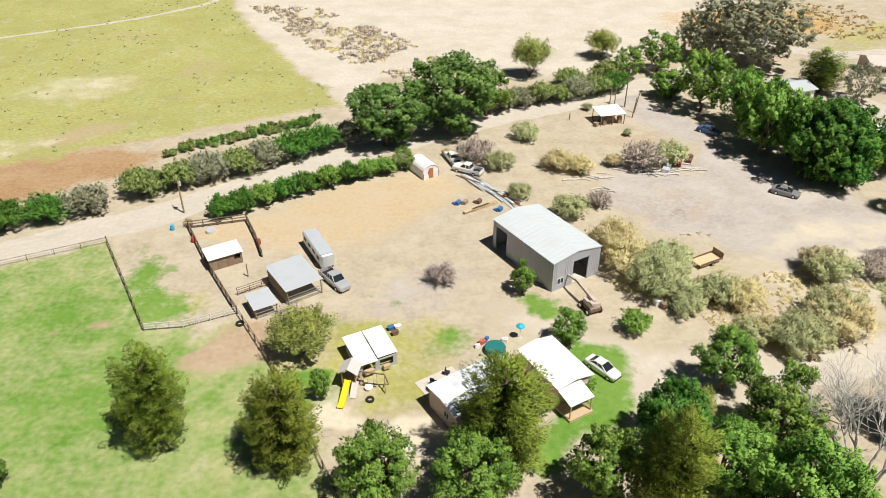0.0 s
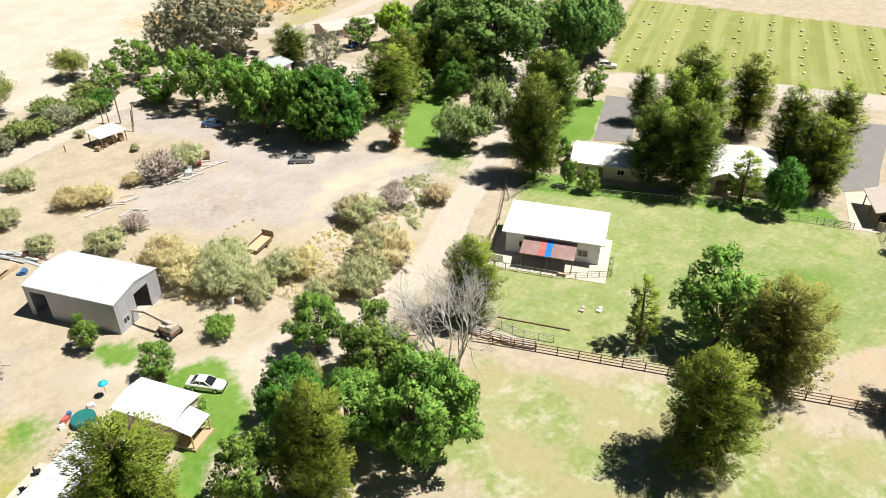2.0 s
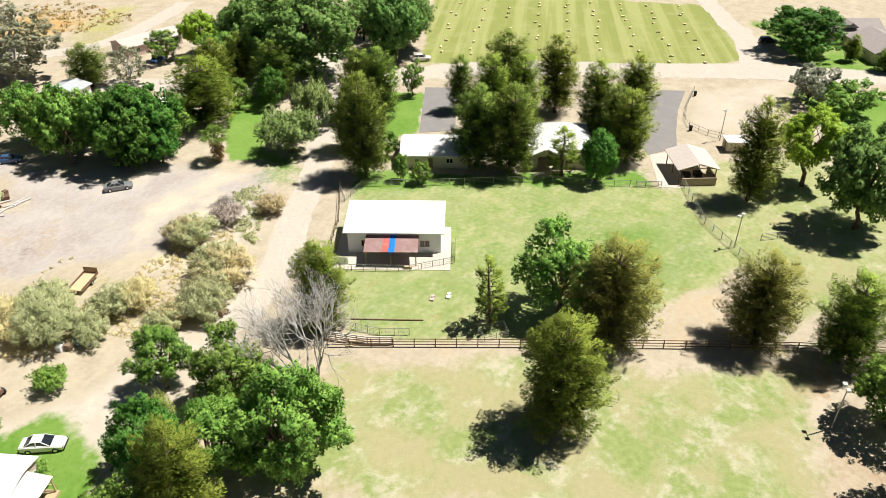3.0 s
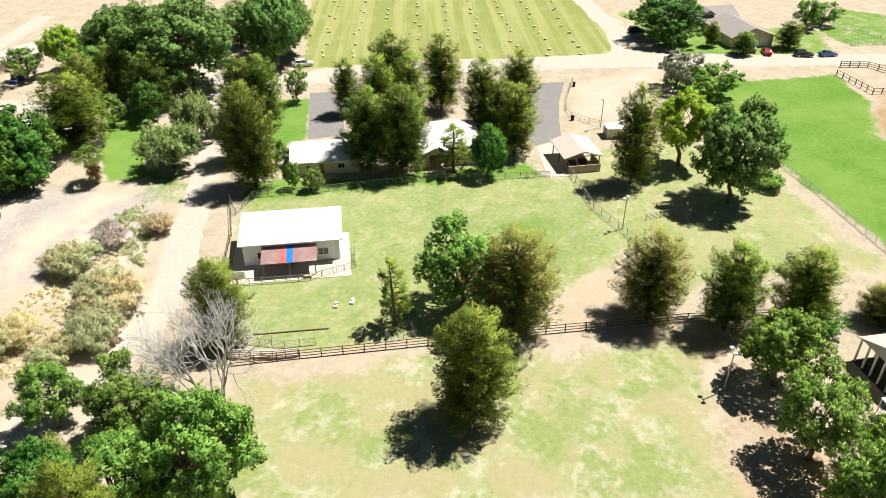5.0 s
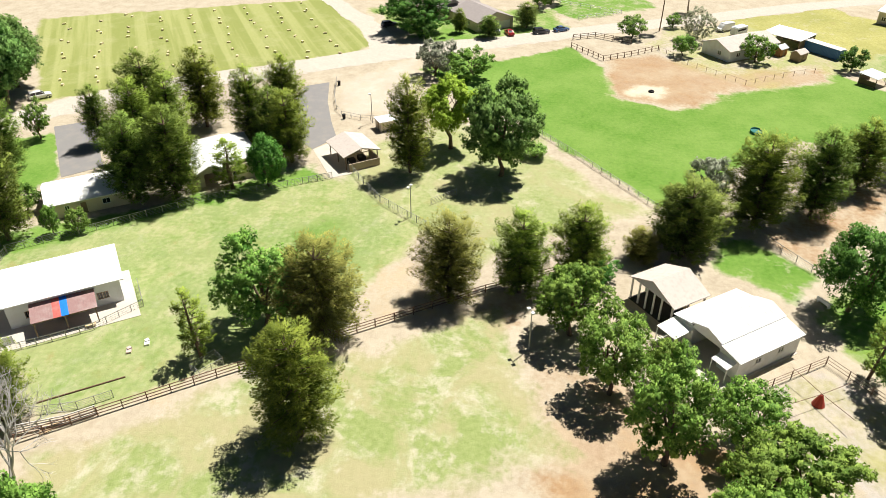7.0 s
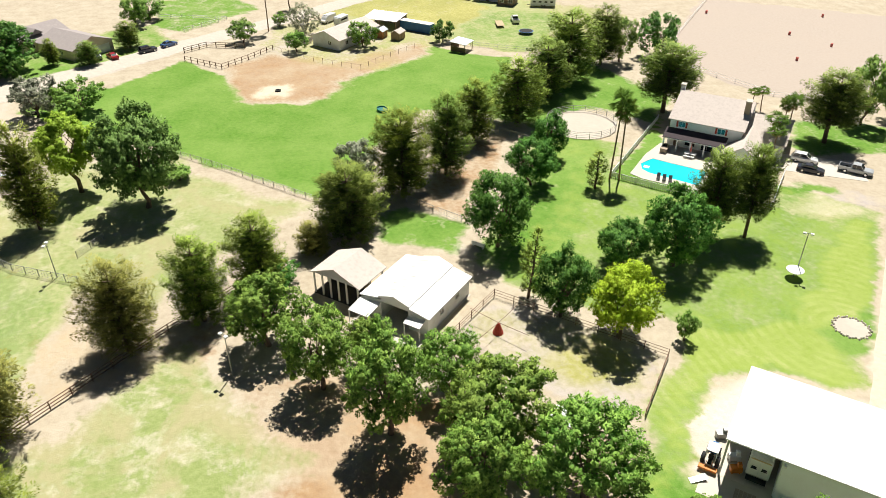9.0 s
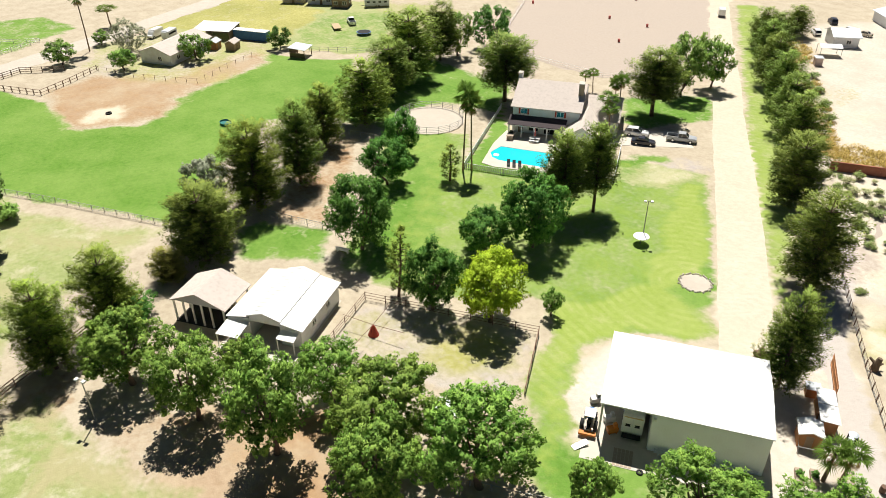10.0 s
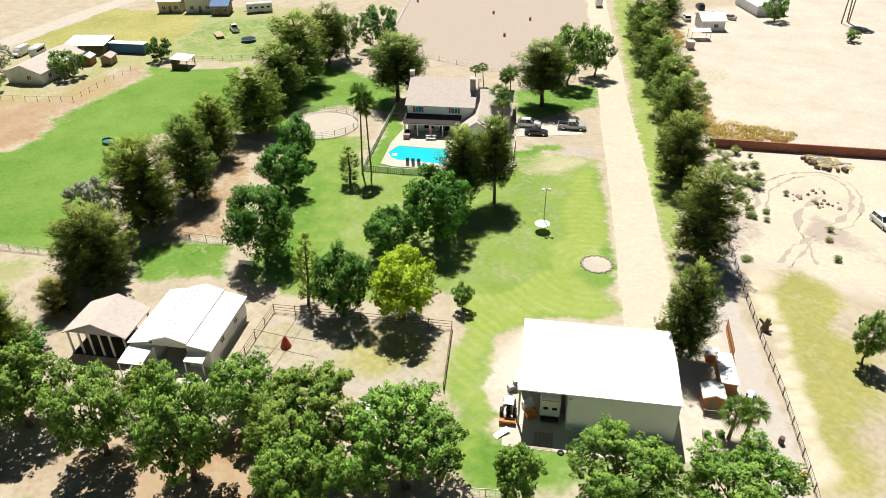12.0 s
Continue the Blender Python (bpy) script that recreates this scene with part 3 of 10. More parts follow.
SPOTS = [  # x, y, radius along, radius across, turn, cover, amount
    (-43, 86, 2.5, 8, 25, "lush", 0.8), (-38, 79, 3, 4, 0, "lush", 0.6), (-36, 80, 4, 3, 0, "dry", 0.5), 
    (-50, 78, 9, 6, 0, "lush", 0.22), (-42, 62, 12, 8, 30, "lush", 0.2), (-33, 48, 10, 5, 0, "dry", 0.35), (-17, 48, 6, 5, 0, "brown", 0.45),
    (-16, 68, 9, 5, 10, "dry", 0.6), (-4, 66, 8, 6, 0, "dry", 0.55), (-8, 75, 6, 3, 0, "dry", 0.5), (14, 79, 3.4, 1.8, -25, "lush", 0.75),
    (-15, 76, 2, 1, 0, "lush", 0.6), (1, 73, 3, 4, 30, "lush", 0.5), 
    (-15, 62, 4, 5, 0, "lush", 0.55), (-4, 84, 9, 6, 30, "grey", 0.55), (66.7, 91.9, 2.9, 2.7, 0, "ash", 1.0), (52.3, 114.5, 2.2, 1.6, 0, "ash", 0.35),
    (40, 105, 2.0, 1.4, 20, "ash", 0.3), (40, 87, 6, 4, 0, "dry", 0.35), (60, 84, 5, 7, 40, "pale", 0.6), (68, 96, 7, 4, 0, "pale", 0.6),
    (76, 97, 4, 2, 20, "warm", 0.8), (83, 95, 4, 9, -50, "lush", 0.6), (64, 60, 1.6, 9, -40, "dry", 0.6),
    (80, 46, 6, 3, 40, "warm", 0.5), (93, 30, 7, 4, 0, "lush", 0.3), (100, 22, 5, 5, 0, "pale", 0.3), (84, 13, 9, 7, 0, "warm", 0.55),
    (58, 22, 10, 5, -60, "lush", 0.28), (60, 8, 7, 5, 0, "pale", 0.4), (52, 12, 4, 6, 0, "pale", 0.45), (68, 14, 8, 2, 20, "lush", 0.35),
    (44, 38, 0.7, 8, -35, "brown", 0.8), (45, 24, 8, 8, 0, "lush", 0.2), (40, 8, 7, 7, 0, "dry", 0.4), (78, 2, 9, 3, -55, "brown", 0.6),
    (63, 42, 1.6, 10, -52, "warm", 0.6), (72, 26, 1.6, 14, -57, "warm", 0.7), (172, -31, 4, 5, 0, "pale", 0.85), (156, -46, 4, 2, 0, "pale", 0.7),
    (139, -6, 3, 6, 0, "pale", 0.6), (118, -82, 9, 6, 30, "warm", 0.6), (117, -88, 6, 5, 0, "pale", 0.5), (72, -112, 5, 3, 40, "grey", 0.5), (71.6, -103.8, 3.2, 6.5, -35, "grey", 0.75), (71.6, -103.8, 3.0, 6.0, -35, "chalk", 0.5), (71.6, -103.8, 3.0, 6.0, -35, "lush", -0.9), (71.6, -103.8, 3.0, 6.0, -35, "turf", -0.9), (78.1, -106.5, 3.0, 4.6, -38, "lush", 0.95), (78.1, -106.5, 3.0, 4.6, -38, "turf", -0.5), (81, -104.5, 1.5, 2.2, -38, "chalk", 0.5),
    (47, -80, 3, 3, 0, "lush", 0.4), (76, -30, 7, 4, 30, "warm", 0.7), (88, -40, 5, 3, 0, "pale", 0.5), (60, -70, 14, 10, 0, "dry", 0.18),
    (66, -44, 4, 3, 0, "brown", 0.3), (53, -46, 6, 3, 30, "dry", 0.4), (24, -108, 14, 9, 0, "pale", 0.7), (10, -104, 9, 5, 0, "brown", 0.25), (30, -126, 8, 7, 0, "grey", 0.5),
    (15, -140, 12, 10, 0, "pale", 0.4), (56, -190, 30, 20, 0, "warm", 0.5), (40, -160, 20, 9, 0, "pale", 0.5), (75, -170, 6, 9, 30, "dry", 0.4),
    (115, 128, 10, 8, 0, "dry", 0.4), (140, 122, 12, 5, 40, "dry", 0.5), (95, 220, 26, 14, 0, "orange", 0.9), (120, 205, 24, 8, 40, "dry", 0.6),
    (150, 92, 9, 4, -50, "warm", 0.5), (200, 20, 8, 6, 0, "lush", 0.4), (40, -20, 8, 6, 0, "brown", 0.6), (55, -5, 5, 6, 0, "brown", 0.4),
    (220, 75, 40, 26, 0, "dry", 0.2), (30, 66, 16, 5, 10, "pale", 0.7), (16, 74, 10, 4, -30, "pale", 0.6), (-60, 160, 14, 10, 0, "pale", 0.5), (-70, 145, 14, 8, 0, "warm", 0.5), (-95, 130, 16, 8, 0, "pale", 0.4), (30, 45, 30, 14, 30, "brown", 0.3), (46, -79, 4.5, 4.5, 0, "lush", 0.5), (46, -79, 1.4, 1.4, 0, "clay", 0.9), (165, -31, 4, 5, 0, "chalk", 0.8), (57, -14, 9, 6, -40, "clay", 0.6), (48, -25, 9, 6, -40, "clay", 0.7), (40, -35, 8, 5, -40, "clay", 0.6), (63, -6, 7, 4, -60, "clay", 0.5),
    (-27, 71, 4.1, 5.5, -12, "clay", 0.95), (-32, 68, 1.9, 1.8, -0, "clay", 0.5), (-45, 75, 1.5, 1.2, -0, "clay", 0.7), (-50, 73, 1.3, 1.0, -0, "clay", 0.6), (-44, 71, 1.2, 0.9, -0, "clay", 0.5),
    (-51, 67, 3.8, 3.2, -0, "dry", 0.5), (-27, 61, 3.6, 2.6, -0, "chalk", 0.21), (-12, 59, 2.0, 2.5, -0, "chalk", 0.54), (-3, 56, 3.1, 2.7, -0, "chalk", 0.45), (-5, 63, 3.7, 4.6, -0, "dry", 0.7),
    (-11, 74, 3.4, 3.3, -0, "dry", 0.5), (-41, 82, 2.2, 5.4, -0, "chalk", 0.36), (-18, 59, 1.8, 4.3, -0, "lush", 0.5), (14, 81, 3.2, 2.2, -0, "lush", 0.7), 
    (69, 13, 3.3, 1.6, -75, "chalk", 0.33), (55, 15, 3.5, 2.4, -75, "chalk", 0.24), (60, -4, 2.4, 2.6, -75, "chalk", 0.36), (56, 6, 2.8, 1.9, -75, "chalk", 0.24), (55, -3, 3.3, 2.2, -75, "chalk", 0.30),
    (69, -5, 3.1, 2.5, -105, "clay", 0.45), (56, -8, 2.5, 3.7, -75, "clay", 0.6), (54, -13, 2.1, 2.8, -75, "clay", 0.6), (40, 38, 3.2, 0.9, -75, "chalk", 0.18), (71, 7, 2.9, 2.2, -75, "lush", 0.35),
    (67, 17, 2.0, 2.5, -75, "lush", 0.35), (54, -2, 1.4, 1.5, -75, "lush", 0.4), (61, 17, 3.1, 0.9, -75, "lush", 0.3), (41, 34, 0.5, 5.3, -55, "clay", 0.55), 
    (50, 31, 3.5, 3.3, -55, "lush", 0.3), (40, 108, 10.5, 8.8, -0, "clay", 0.35), (37, 134, 7.2, 4.2, -0, "clay", 0.5), (64, 99, 5.0, 3.9, -0, "chalk", 0.30), (47, 88, 3.0, 3.8, -0, "chalk", 0.30),
    (64, 115, 6.4, 5.7, -0, "chalk", 0.21), (-86, 165, 15, 11, 20, "chalk", 0.5), (-74, 138, 12, 6, 30, "clay", 0.6), (-84, 132, 10, 5, 30, "chalk", 0.45), (-69, 193, 10, 12, 0, "chalk", 0.3), (-92, 205, 16, 8, 0, "clay", 0.35), (-60, 178, 6, 14, 10, "clay", 0.4),
    (31, -124.5, 4.6, 4.0, 20, "grey", 0.75), (26.9, -114.9, 2.2, 3.6, 70, "sand", 0.9), (20, -92, 8, 4, 55, "dry", 0.6), (25, -97, 3, 2.4, 55, "dry", 0.5), (30.2, -87, 1.8, 3, 30, "lush", 0.9), (34, -104, 3, 7, 30, "sand", 0.4), (22, -112, 6, 3, 0, "sand", 0.4), (14, -118, 5, 4, 0, "packed", 0.35), (60, -165, 16, 6, 50, "chalk", 0.4), (52, -150, 9, 4, 20, "chalk", 0.5), (70, -190, 10, 4, 20, "dry", 0.3),
    (63, 90, 6, 4, 30, "chalk", 0.4), (56, 97, 6, 3, 30, "chalk", 0.35), (74, 100, 5, 3, 0, "chalk", 0.45), (52, 84, 6, 4, 0, "chalk", 0.5), (45, -77, 4.5, 4, 0, "turf", -0.8), (43.5, -81.5, 3.2, 4.5, 30, "turf", -0.7), (47, -79, 5, 5, 0, "lush", 0.4),
    (-11.7, 58.6, 2.6, 1.9, -20, "chalk", 1.1), (-3.0, 54.8, 3.4, 2.6, 30, "chalk", 0.9), (-35.5, 97.8, 3.6, 3.4, 0, "warm", 0.9), (-28.5, 71, 4.6, 5.5, -12, "brown", 0.5), (0.5, 75, 2.2, 3.0, 30, "lush", 0.4), (-6.7, 81.6, 1.4, 0.8, 0, "lush", 0.6), (-10.9, 83.7, 1.6, 0.8, 0, "lush", 0.5), (-17.5, 65.8, 2.4, 1.6, 0, "lush", 0.9),
]
ROADS = [  # name, line, width, seed, cover, label, height, raggedness
    ("road_west", [(-130, 64), (-95, 80), (-72, 91), (-59, 99), (-49, 104), (-37, 114), (-20, 127), (-7, 134.5), (8, 144), (27, 154), (46, 165), (62, 176), (80, 196)],
     [7, 7, 7, 7, 7, 7, 6.5, 7, 7, 7, 7, 6, 5], 1, "road", "pale dusty dirt road running beside scrub", 0.02, 0.35),
    ("lane", [(150, 142), (135, 129), (119, 115), (100, 99.5), (85, 88), (71, 79), (59, 71), (50, 67.3), (42, 65)],
     [7, 6, 5.4, 5, 5, 5.4, 5.6, 5, 3], 2, "road", "narrow pale dirt lane between yard and pasture", 0.024, 0.3),
    ("road_north", [(90, 160), (102, 142), (116, 124), (124, 114), (138, 103), (154, 87), (171, 58.5), (187, 32), (200, 4), (211, -17), (226, -49), (246, -90), (262, -130)],
     [8, 8, 8, 9, 9, 9, 10, 11, 9, 8.5, 8, 8, 8], 3, "road", "wide pale dirt street past the fields", 0.028, 0.3),
    ("side_street", [(183, 34), (209, 44), (234, 60), (265, 77), (330, 110)],
     [8, 7, 6, 6, 6], 4, "road", "pale dirt side street beside the mown field", 0.032, 0.3),
    ("driveway", [(147, -227), (130, -203.8), (113.1, -180.7), (95.1, -157), (77.5, -133), (63.6, -114.7), (48.4, -94.1), (35.9, -76.7), (31.6, -70.5), (28.2, -65.5)],
     [6.0, 6.0, 6.0, 6.3, 6.8, 7.2, 7.2, 7.0, 6.5, 6], 5, "drive", "wide tan dirt driveway leading to the metal shop", 0.02, 0.1),
    ("back_lane", [(34, -98), (28.5, -85), (23, -77), (17, -70), (11, -62), (5, -55), (-2, -45)],
     3.0, 6, "packed", "narrow grey packed lane beside a fence", 0.02, 0.2),
    ("field_track", [(-150, 190), (-125.6, 204.8), (-99.6, 220.7), (-80.6, 237.4), (-74, 250)],
     1.6, 8, "road", "faint pale track across the yellow field", 0.016, 0.3),
    ("tyre_track", [(27.2, -99.4), (27.1, -105.9), (26.2, -111.5), (25.1, -120.5), (27.3, -129.2), (31.1, -133.0), (35.5, -131.3), (37.6, -125.7), (37.8, -120.5), (35.4, -114)],
     0.45, 11, "sand", "dusty tyre track looping over the pale lot", 0.014, 0.5),
    ("tyre_track", [(25.4, -99.2), (25.3, -105.9), (24.5, -111.5), (23.2, -120.5), (25.8, -130.4), (31.0, -135.0), (36.8, -132.5), (39.4, -125.7), (39.5, -119.8), (37.0, -113)],
     0.45, 12, "sand", "dusty tyre track looping over the pale lot", 0.014, 0.5),
    ("tyre_track", [(22.5, -103), (26.4, -108), (29.5, -113), (31, -119), (30, -126)],
     0.4, 13, "sand", "faint tyre track across the pale lot", 0.012, 0.5),
    ("far_track", [(85, 200), (100, 190), (118, 190), (150, 205)],
     6, 7, "road", "pale curved dirt track", 0.024, 0.35),
]
COVERS = ("lush", "pasture", "dry", "pale", "brown", "grey", "warm", "ash", "orange", "clay", "chalk", "mown", "sand", "mottle", "road", "drive", "packed", "turf")


def edge_distance(x, y, outline):
    """Metres to an outline, positive inside it."""
    inside, best = np.zeros(x.shape, bool), np.full(x.shape, 1e9)
    for (ax, ay), (bx, by) in zip(outline, outline[1:] + outline[:1]):
        dx, dy = bx - ax, by - ay
        t = np.clip(((x - ax) * dx + (y - ay) * dy) / (dx * dx + dy * dy + 1e-9), 0, 1)
        best = np.minimum(best, (x - ax - t * dx) ** 2 + (y - ay - t * dy) ** 2)
        cross = (ay > y) != (by > y)
        inside ^= cross & (x < ax + (y - ay) * dx / (dy if abs(dy) > 1e-9 else 1e-9))
    return np.where(inside, 1, -1) * np.sqrt(best)


def soft_noise(x, y, size, seed):
    """Smooth random values from 0 to 1, about size metres across."""
    rng = np.random.default_rng(seed)
    table = rng.random((64, 64))
    u, v = x / size + 1000, y / size + 1000
    i, j = np.floor(u).astype(int), np.floor(v).astype(int)
    a, b = u - i, v - j
    a, b = a * a * (3 - 2 * a), b * b * (3 - 2 * b)
    get = lambda p, q: table[p % 64, q % 64]
    return (get(i, j) * (1 - a) + get(i + 1, j) * a) * (1 - b) + (get(i, j + 1) * (1 - a) + get(i + 1, j + 1) * a) * b


def ragged(points, width, seed, rag=0.35, step=1.0):
    """A road strip along a smooth line, with uneven edges: corners for a mesh."""
    rng = random.Random(seed)
    pts = [Vector((*p, 0)) for p in points]
    w = list(width) if isinstance(width, (list, tuple)) else [width] * len(pts)
    line = []
    for i in range(len(pts) - 1):
        p0, p1, p2, p3 = pts[max(i - 1, 0)], pts[i], pts[i + 1], pts[min(i + 2, len(pts) - 1)]
        k = max(2, int((p2 - p1).length / step))
        for j in range(k):
            t = j / k
            line.append((0.5 * (2 * p1 + (p2 - p0) * t + (2 * p0 - 5 * p1 + 4 * p2 - p3) * t * t + (3 * p1 - p0 - 3 * p2 + p3) * t ** 3), w[i] * (1 - t) + w[i + 1] * t))
    line.append((pts[-1], w[-1]))
    verts, a, b = [], 0.0, 0.0
    for i, (p, wd) in enumerate(line):
        d = (line[min(i + 1, len(line) - 1)][0] - line[max(i - 1, 0)][0]).normalized()
        s = Vector((d.y, -d.x, 0))
        a, b = a * 0.7 + rng.uniform(-rag, rag), b * 0.7 + rng.uniform(-rag, rag)
        verts += [p + s * (wd / 2 + a), p - s * (wd / 2 + b)]
    return verts, [(2 * i, 2 * i + 2, 2 * i + 3, 2 * i + 1) for i in range(len(line) - 1)]


def shoulder(points, width, seed):
    """The outline of a road with its bare shoulders."""
    v = ragged(points, [w - 1.6 for w in width] if isinstance(width, list) else width - 1.2, seed, 0.3, 3.0)[0]
    return [(p.x, p.y) for p in v[0::2]] + [(p.x, p.y) for p in v[1::2][::-1]]


def ground_sheet():
    fine_x, fine_y = np.arange(-130, 276, 1.6), np.arange(-310, 311, 1.6)
    out = np.array([400.0, 700, 1400, 2600])
    xs, ys = np.concatenate((-out[::-1], fine_x, out)), np.concatenate((-out[::-1], fine_y, out))
    gx, gy = np.meshgrid(xs, ys)
    x, y = gx.ravel(), gy.ravel()
    nx, ny = len(xs), len(ys)
    wx = x + (soft_noise(x, y, 5, 1) - 0.5) * 4 + (soft_noise(x, y, 1.7, 2) - 0.5) * 1.6
    wy = y + (soft_noise(x, y, 5, 3) - 0.5) * 4 + (soft_noise(x, y, 1.7, 4) - 0.5) * 1.6
    cover = {c: np.zeros(x.shape) for c in COVERS}
    for outline, what, amount, width in LAND + [(shoulder(r[1], r[2], r[3]), r[4], 1.0, 2.0) for r in ROADS if r[0] != "tyre_track"]:
        k = min(1.0, width / 4)
        px, py = x + (wx - x) * k, y + (wy - y) * k
        d = edge_distance(px, py, outline)
        cover[what] += amount * np.clip(d / width + 0.5, 0, 1)
    for sx, sy, ra, rb, turn, what, amount in SPOTS:
        c, s = math.cos(radians(turn)), math.sin(radians(turn))
        u, v = (c * (wx - sx) + s * (wy - sy)) / ra, (-s * (wx - sx) + c * (wy - sy)) / rb
        cover[what] += amount * np.clip(1.5 - np.hypot(u, v), 0, 1)
    for c in COVERS:
        cover[c] = np.clip(cover[c], 0, 1)
    idx = np.arange(nx * ny).reshape(ny, nx)
    quads = np.stack((idx[:-1, :-1], idx[:-1, 1:], idx[1:, 1:], idx[1:, :-1]), -1).reshape(-1, 4)
    me = bpy.data.meshes.new("ground")
    me.vertices.add(len(x))
    me.vertices.foreach_set("co", np.stack((x, y, np.zeros(x.shape)), -1).astype(np.float32).ravel())
    me.loops.add(quads.size)
    me.loops.foreach_set("vertex_index", quads.astype(np.int32).ravel())
    me.polygons.add(len(quads))
    me.polygons.foreach_set("loop_start", np.arange(0, quads.size, 4, dtype=np.int32))
    me.update()
    for c in COVERS:
        me.attributes.new(c, "FLOAT", "POINT").data.foreach_set("value", cover[c].astype(np.float32))
    return me


def ground_material():
    m = bpy.data.materials.new("soil_and_grass")
    m.use_nodes = True
    nt = m.node_tree
    n, ln = nt.nodes, nt.links
    bs = n["Principled BSDF"]
    bs.inputs["Roughness"].default_value, bs.inputs["Specular IOR Level"].default_value = 0.95, 0.1
    pos = n.new("ShaderNodeNewGeometry").outputs["Position"]

    def noise_at(scale, detail=6, rough=0.55, stretch=None, swirl=0.0):
        t = n.new("ShaderNodeTexNoise")
        t.inputs["Scale"].default_value, t.inputs["Detail"].default_value, t.inputs["Roughness"].default_value = scale, detail, rough
        t.inputs["Distortion"].default_value = swirl
        src = pos
        if stretch:
            mp = n.new("ShaderNodeMapping")
            mp.vector_type = "TEXTURE"
            mp.inputs["Rotation"].default_value, mp.inputs["Scale"].default_value = (0, 0, stretch[0]), (1 / stretch[1], 1, 1)
            ln.new(pos, mp.inputs["Vector"])
            src = mp.outputs[0]
        ln.new(src, t.inputs["Vector"])
        return t.outputs["Fac"]

    def maths(op, a, b, clamp=False):
        t = n.new("ShaderNodeMath")
        t.operation, t.use_clamp = op, clamp
        for i, q in enumerate((a, b)):
            if isinstance(q, (int, float)):
                t.inputs[i].default_value = q
            else:
                ln.new(q, t.inputs[i])
        return t.outputs[0]

    def span(value, a, b, c=0.0, d=1.0):
        t = n.new("ShaderNodeMapRange")
        t.inputs["From Min"].default_value, t.inputs["From Max"].default_value = a, b
        t.inputs["To Min"].default_value, t.inputs["To Max"].default_value = c, d
        ln.new(value, t.inputs["Value"])
        return t.outputs[0]

    def blend(fac, a, b):
        t = n.new("ShaderNodeMix")
        t.data_type = "RGBA"
        if isinstance(fac, float):
            t.inputs["Factor"].default_value = fac
        else:
            ln.new(fac, t.inputs["Factor"])
        for key, q in (("A", a), ("B", b)):
            if isinstance(q, tuple):
                t.inputs[key].default_value = (*q, 1)
            else:
                ln.new(q, t.inputs[key])
        return t.outputs["Result"]

    broad, mid, fine, grit = noise_at(0.05, 4), noise_at(0.28, 7, 0.62), noise_at(1.3, 6, 0.6), noise_at(7.0, 5, 0.7)
    streak = noise_at(0.4, 5, 0.6, (radians(35), 0.4), 2.2)
    swirl = noise_at(0.1, 7, 0.62, None, 0.5)
    swath = noise_at(0.34, 3, 0.5, (radians(27.6), 0.03))
    shift, wave = n.new("ShaderNodeMapping"), n.new("ShaderNodeTexWave")
    shift.inputs["Location"].default_value = (-47, 80, 0)
    wave.wave_type, wave.rings_direction = "RINGS", "Z"
    wave.inputs["Scale"].default_value, wave.inputs["Distortion"].default_value, wave.inputs["Detail"].default_value, wave.inputs["Detail Scale"].default_value = 0.2, 9.0, 3.0, 0.16
    ln.new(pos, shift.inputs["Vector"])
    ln.new(shift.outputs[0], wave.inputs["Vector"])
    arcs = wave.outputs["Fac"]
    grain = maths("ADD", maths("MULTIPLY", fine, 0.6), maths("MULTIPLY", grit, 0.4))

    def cover(name, lo=0.28, hi=0.72, by=None, gain=1.0):
        """Where a cover stands: its share of the land, broken up by the noise."""
        a = n.new("ShaderNodeAttribute")
        a.attribute_name = name
        brk = maths("ADD", maths("MULTIPLY", by or mid, 0.65), maths("MULTIPLY", fine, 0.35))
        edge = maths("SUBTRACT", maths("MULTIPLY", a.outputs["Fac"], 1.0 * gain), maths("MULTIPLY", span(brk, lo, hi), 0.8))
        return maths("MULTIPLY", span(edge, -0.12, 0.35), span(a.outputs["Fac"], 0.0, 0.12))

    patch, speck, tuft, worn = noise_at(0.11, 8, 0.68), noise_at(2.6, 4, 0.75), noise_at(0.9, 7, 0.75), noise_at(0.2, 9, 0.74)
    col = blend(span(mid, 0.35, 0.65), (0.375, 0.315, 0.232), (0.485, 0.422, 0.322))
    col = blend(span(patch, 0.5, 0.68, 0, 0.5), col, (0.36, 0.29, 0.21))
    col = blend(span(grain, 0.42, 0.6, 0, 0.4), col, (0.56, 0.49, 0.375))
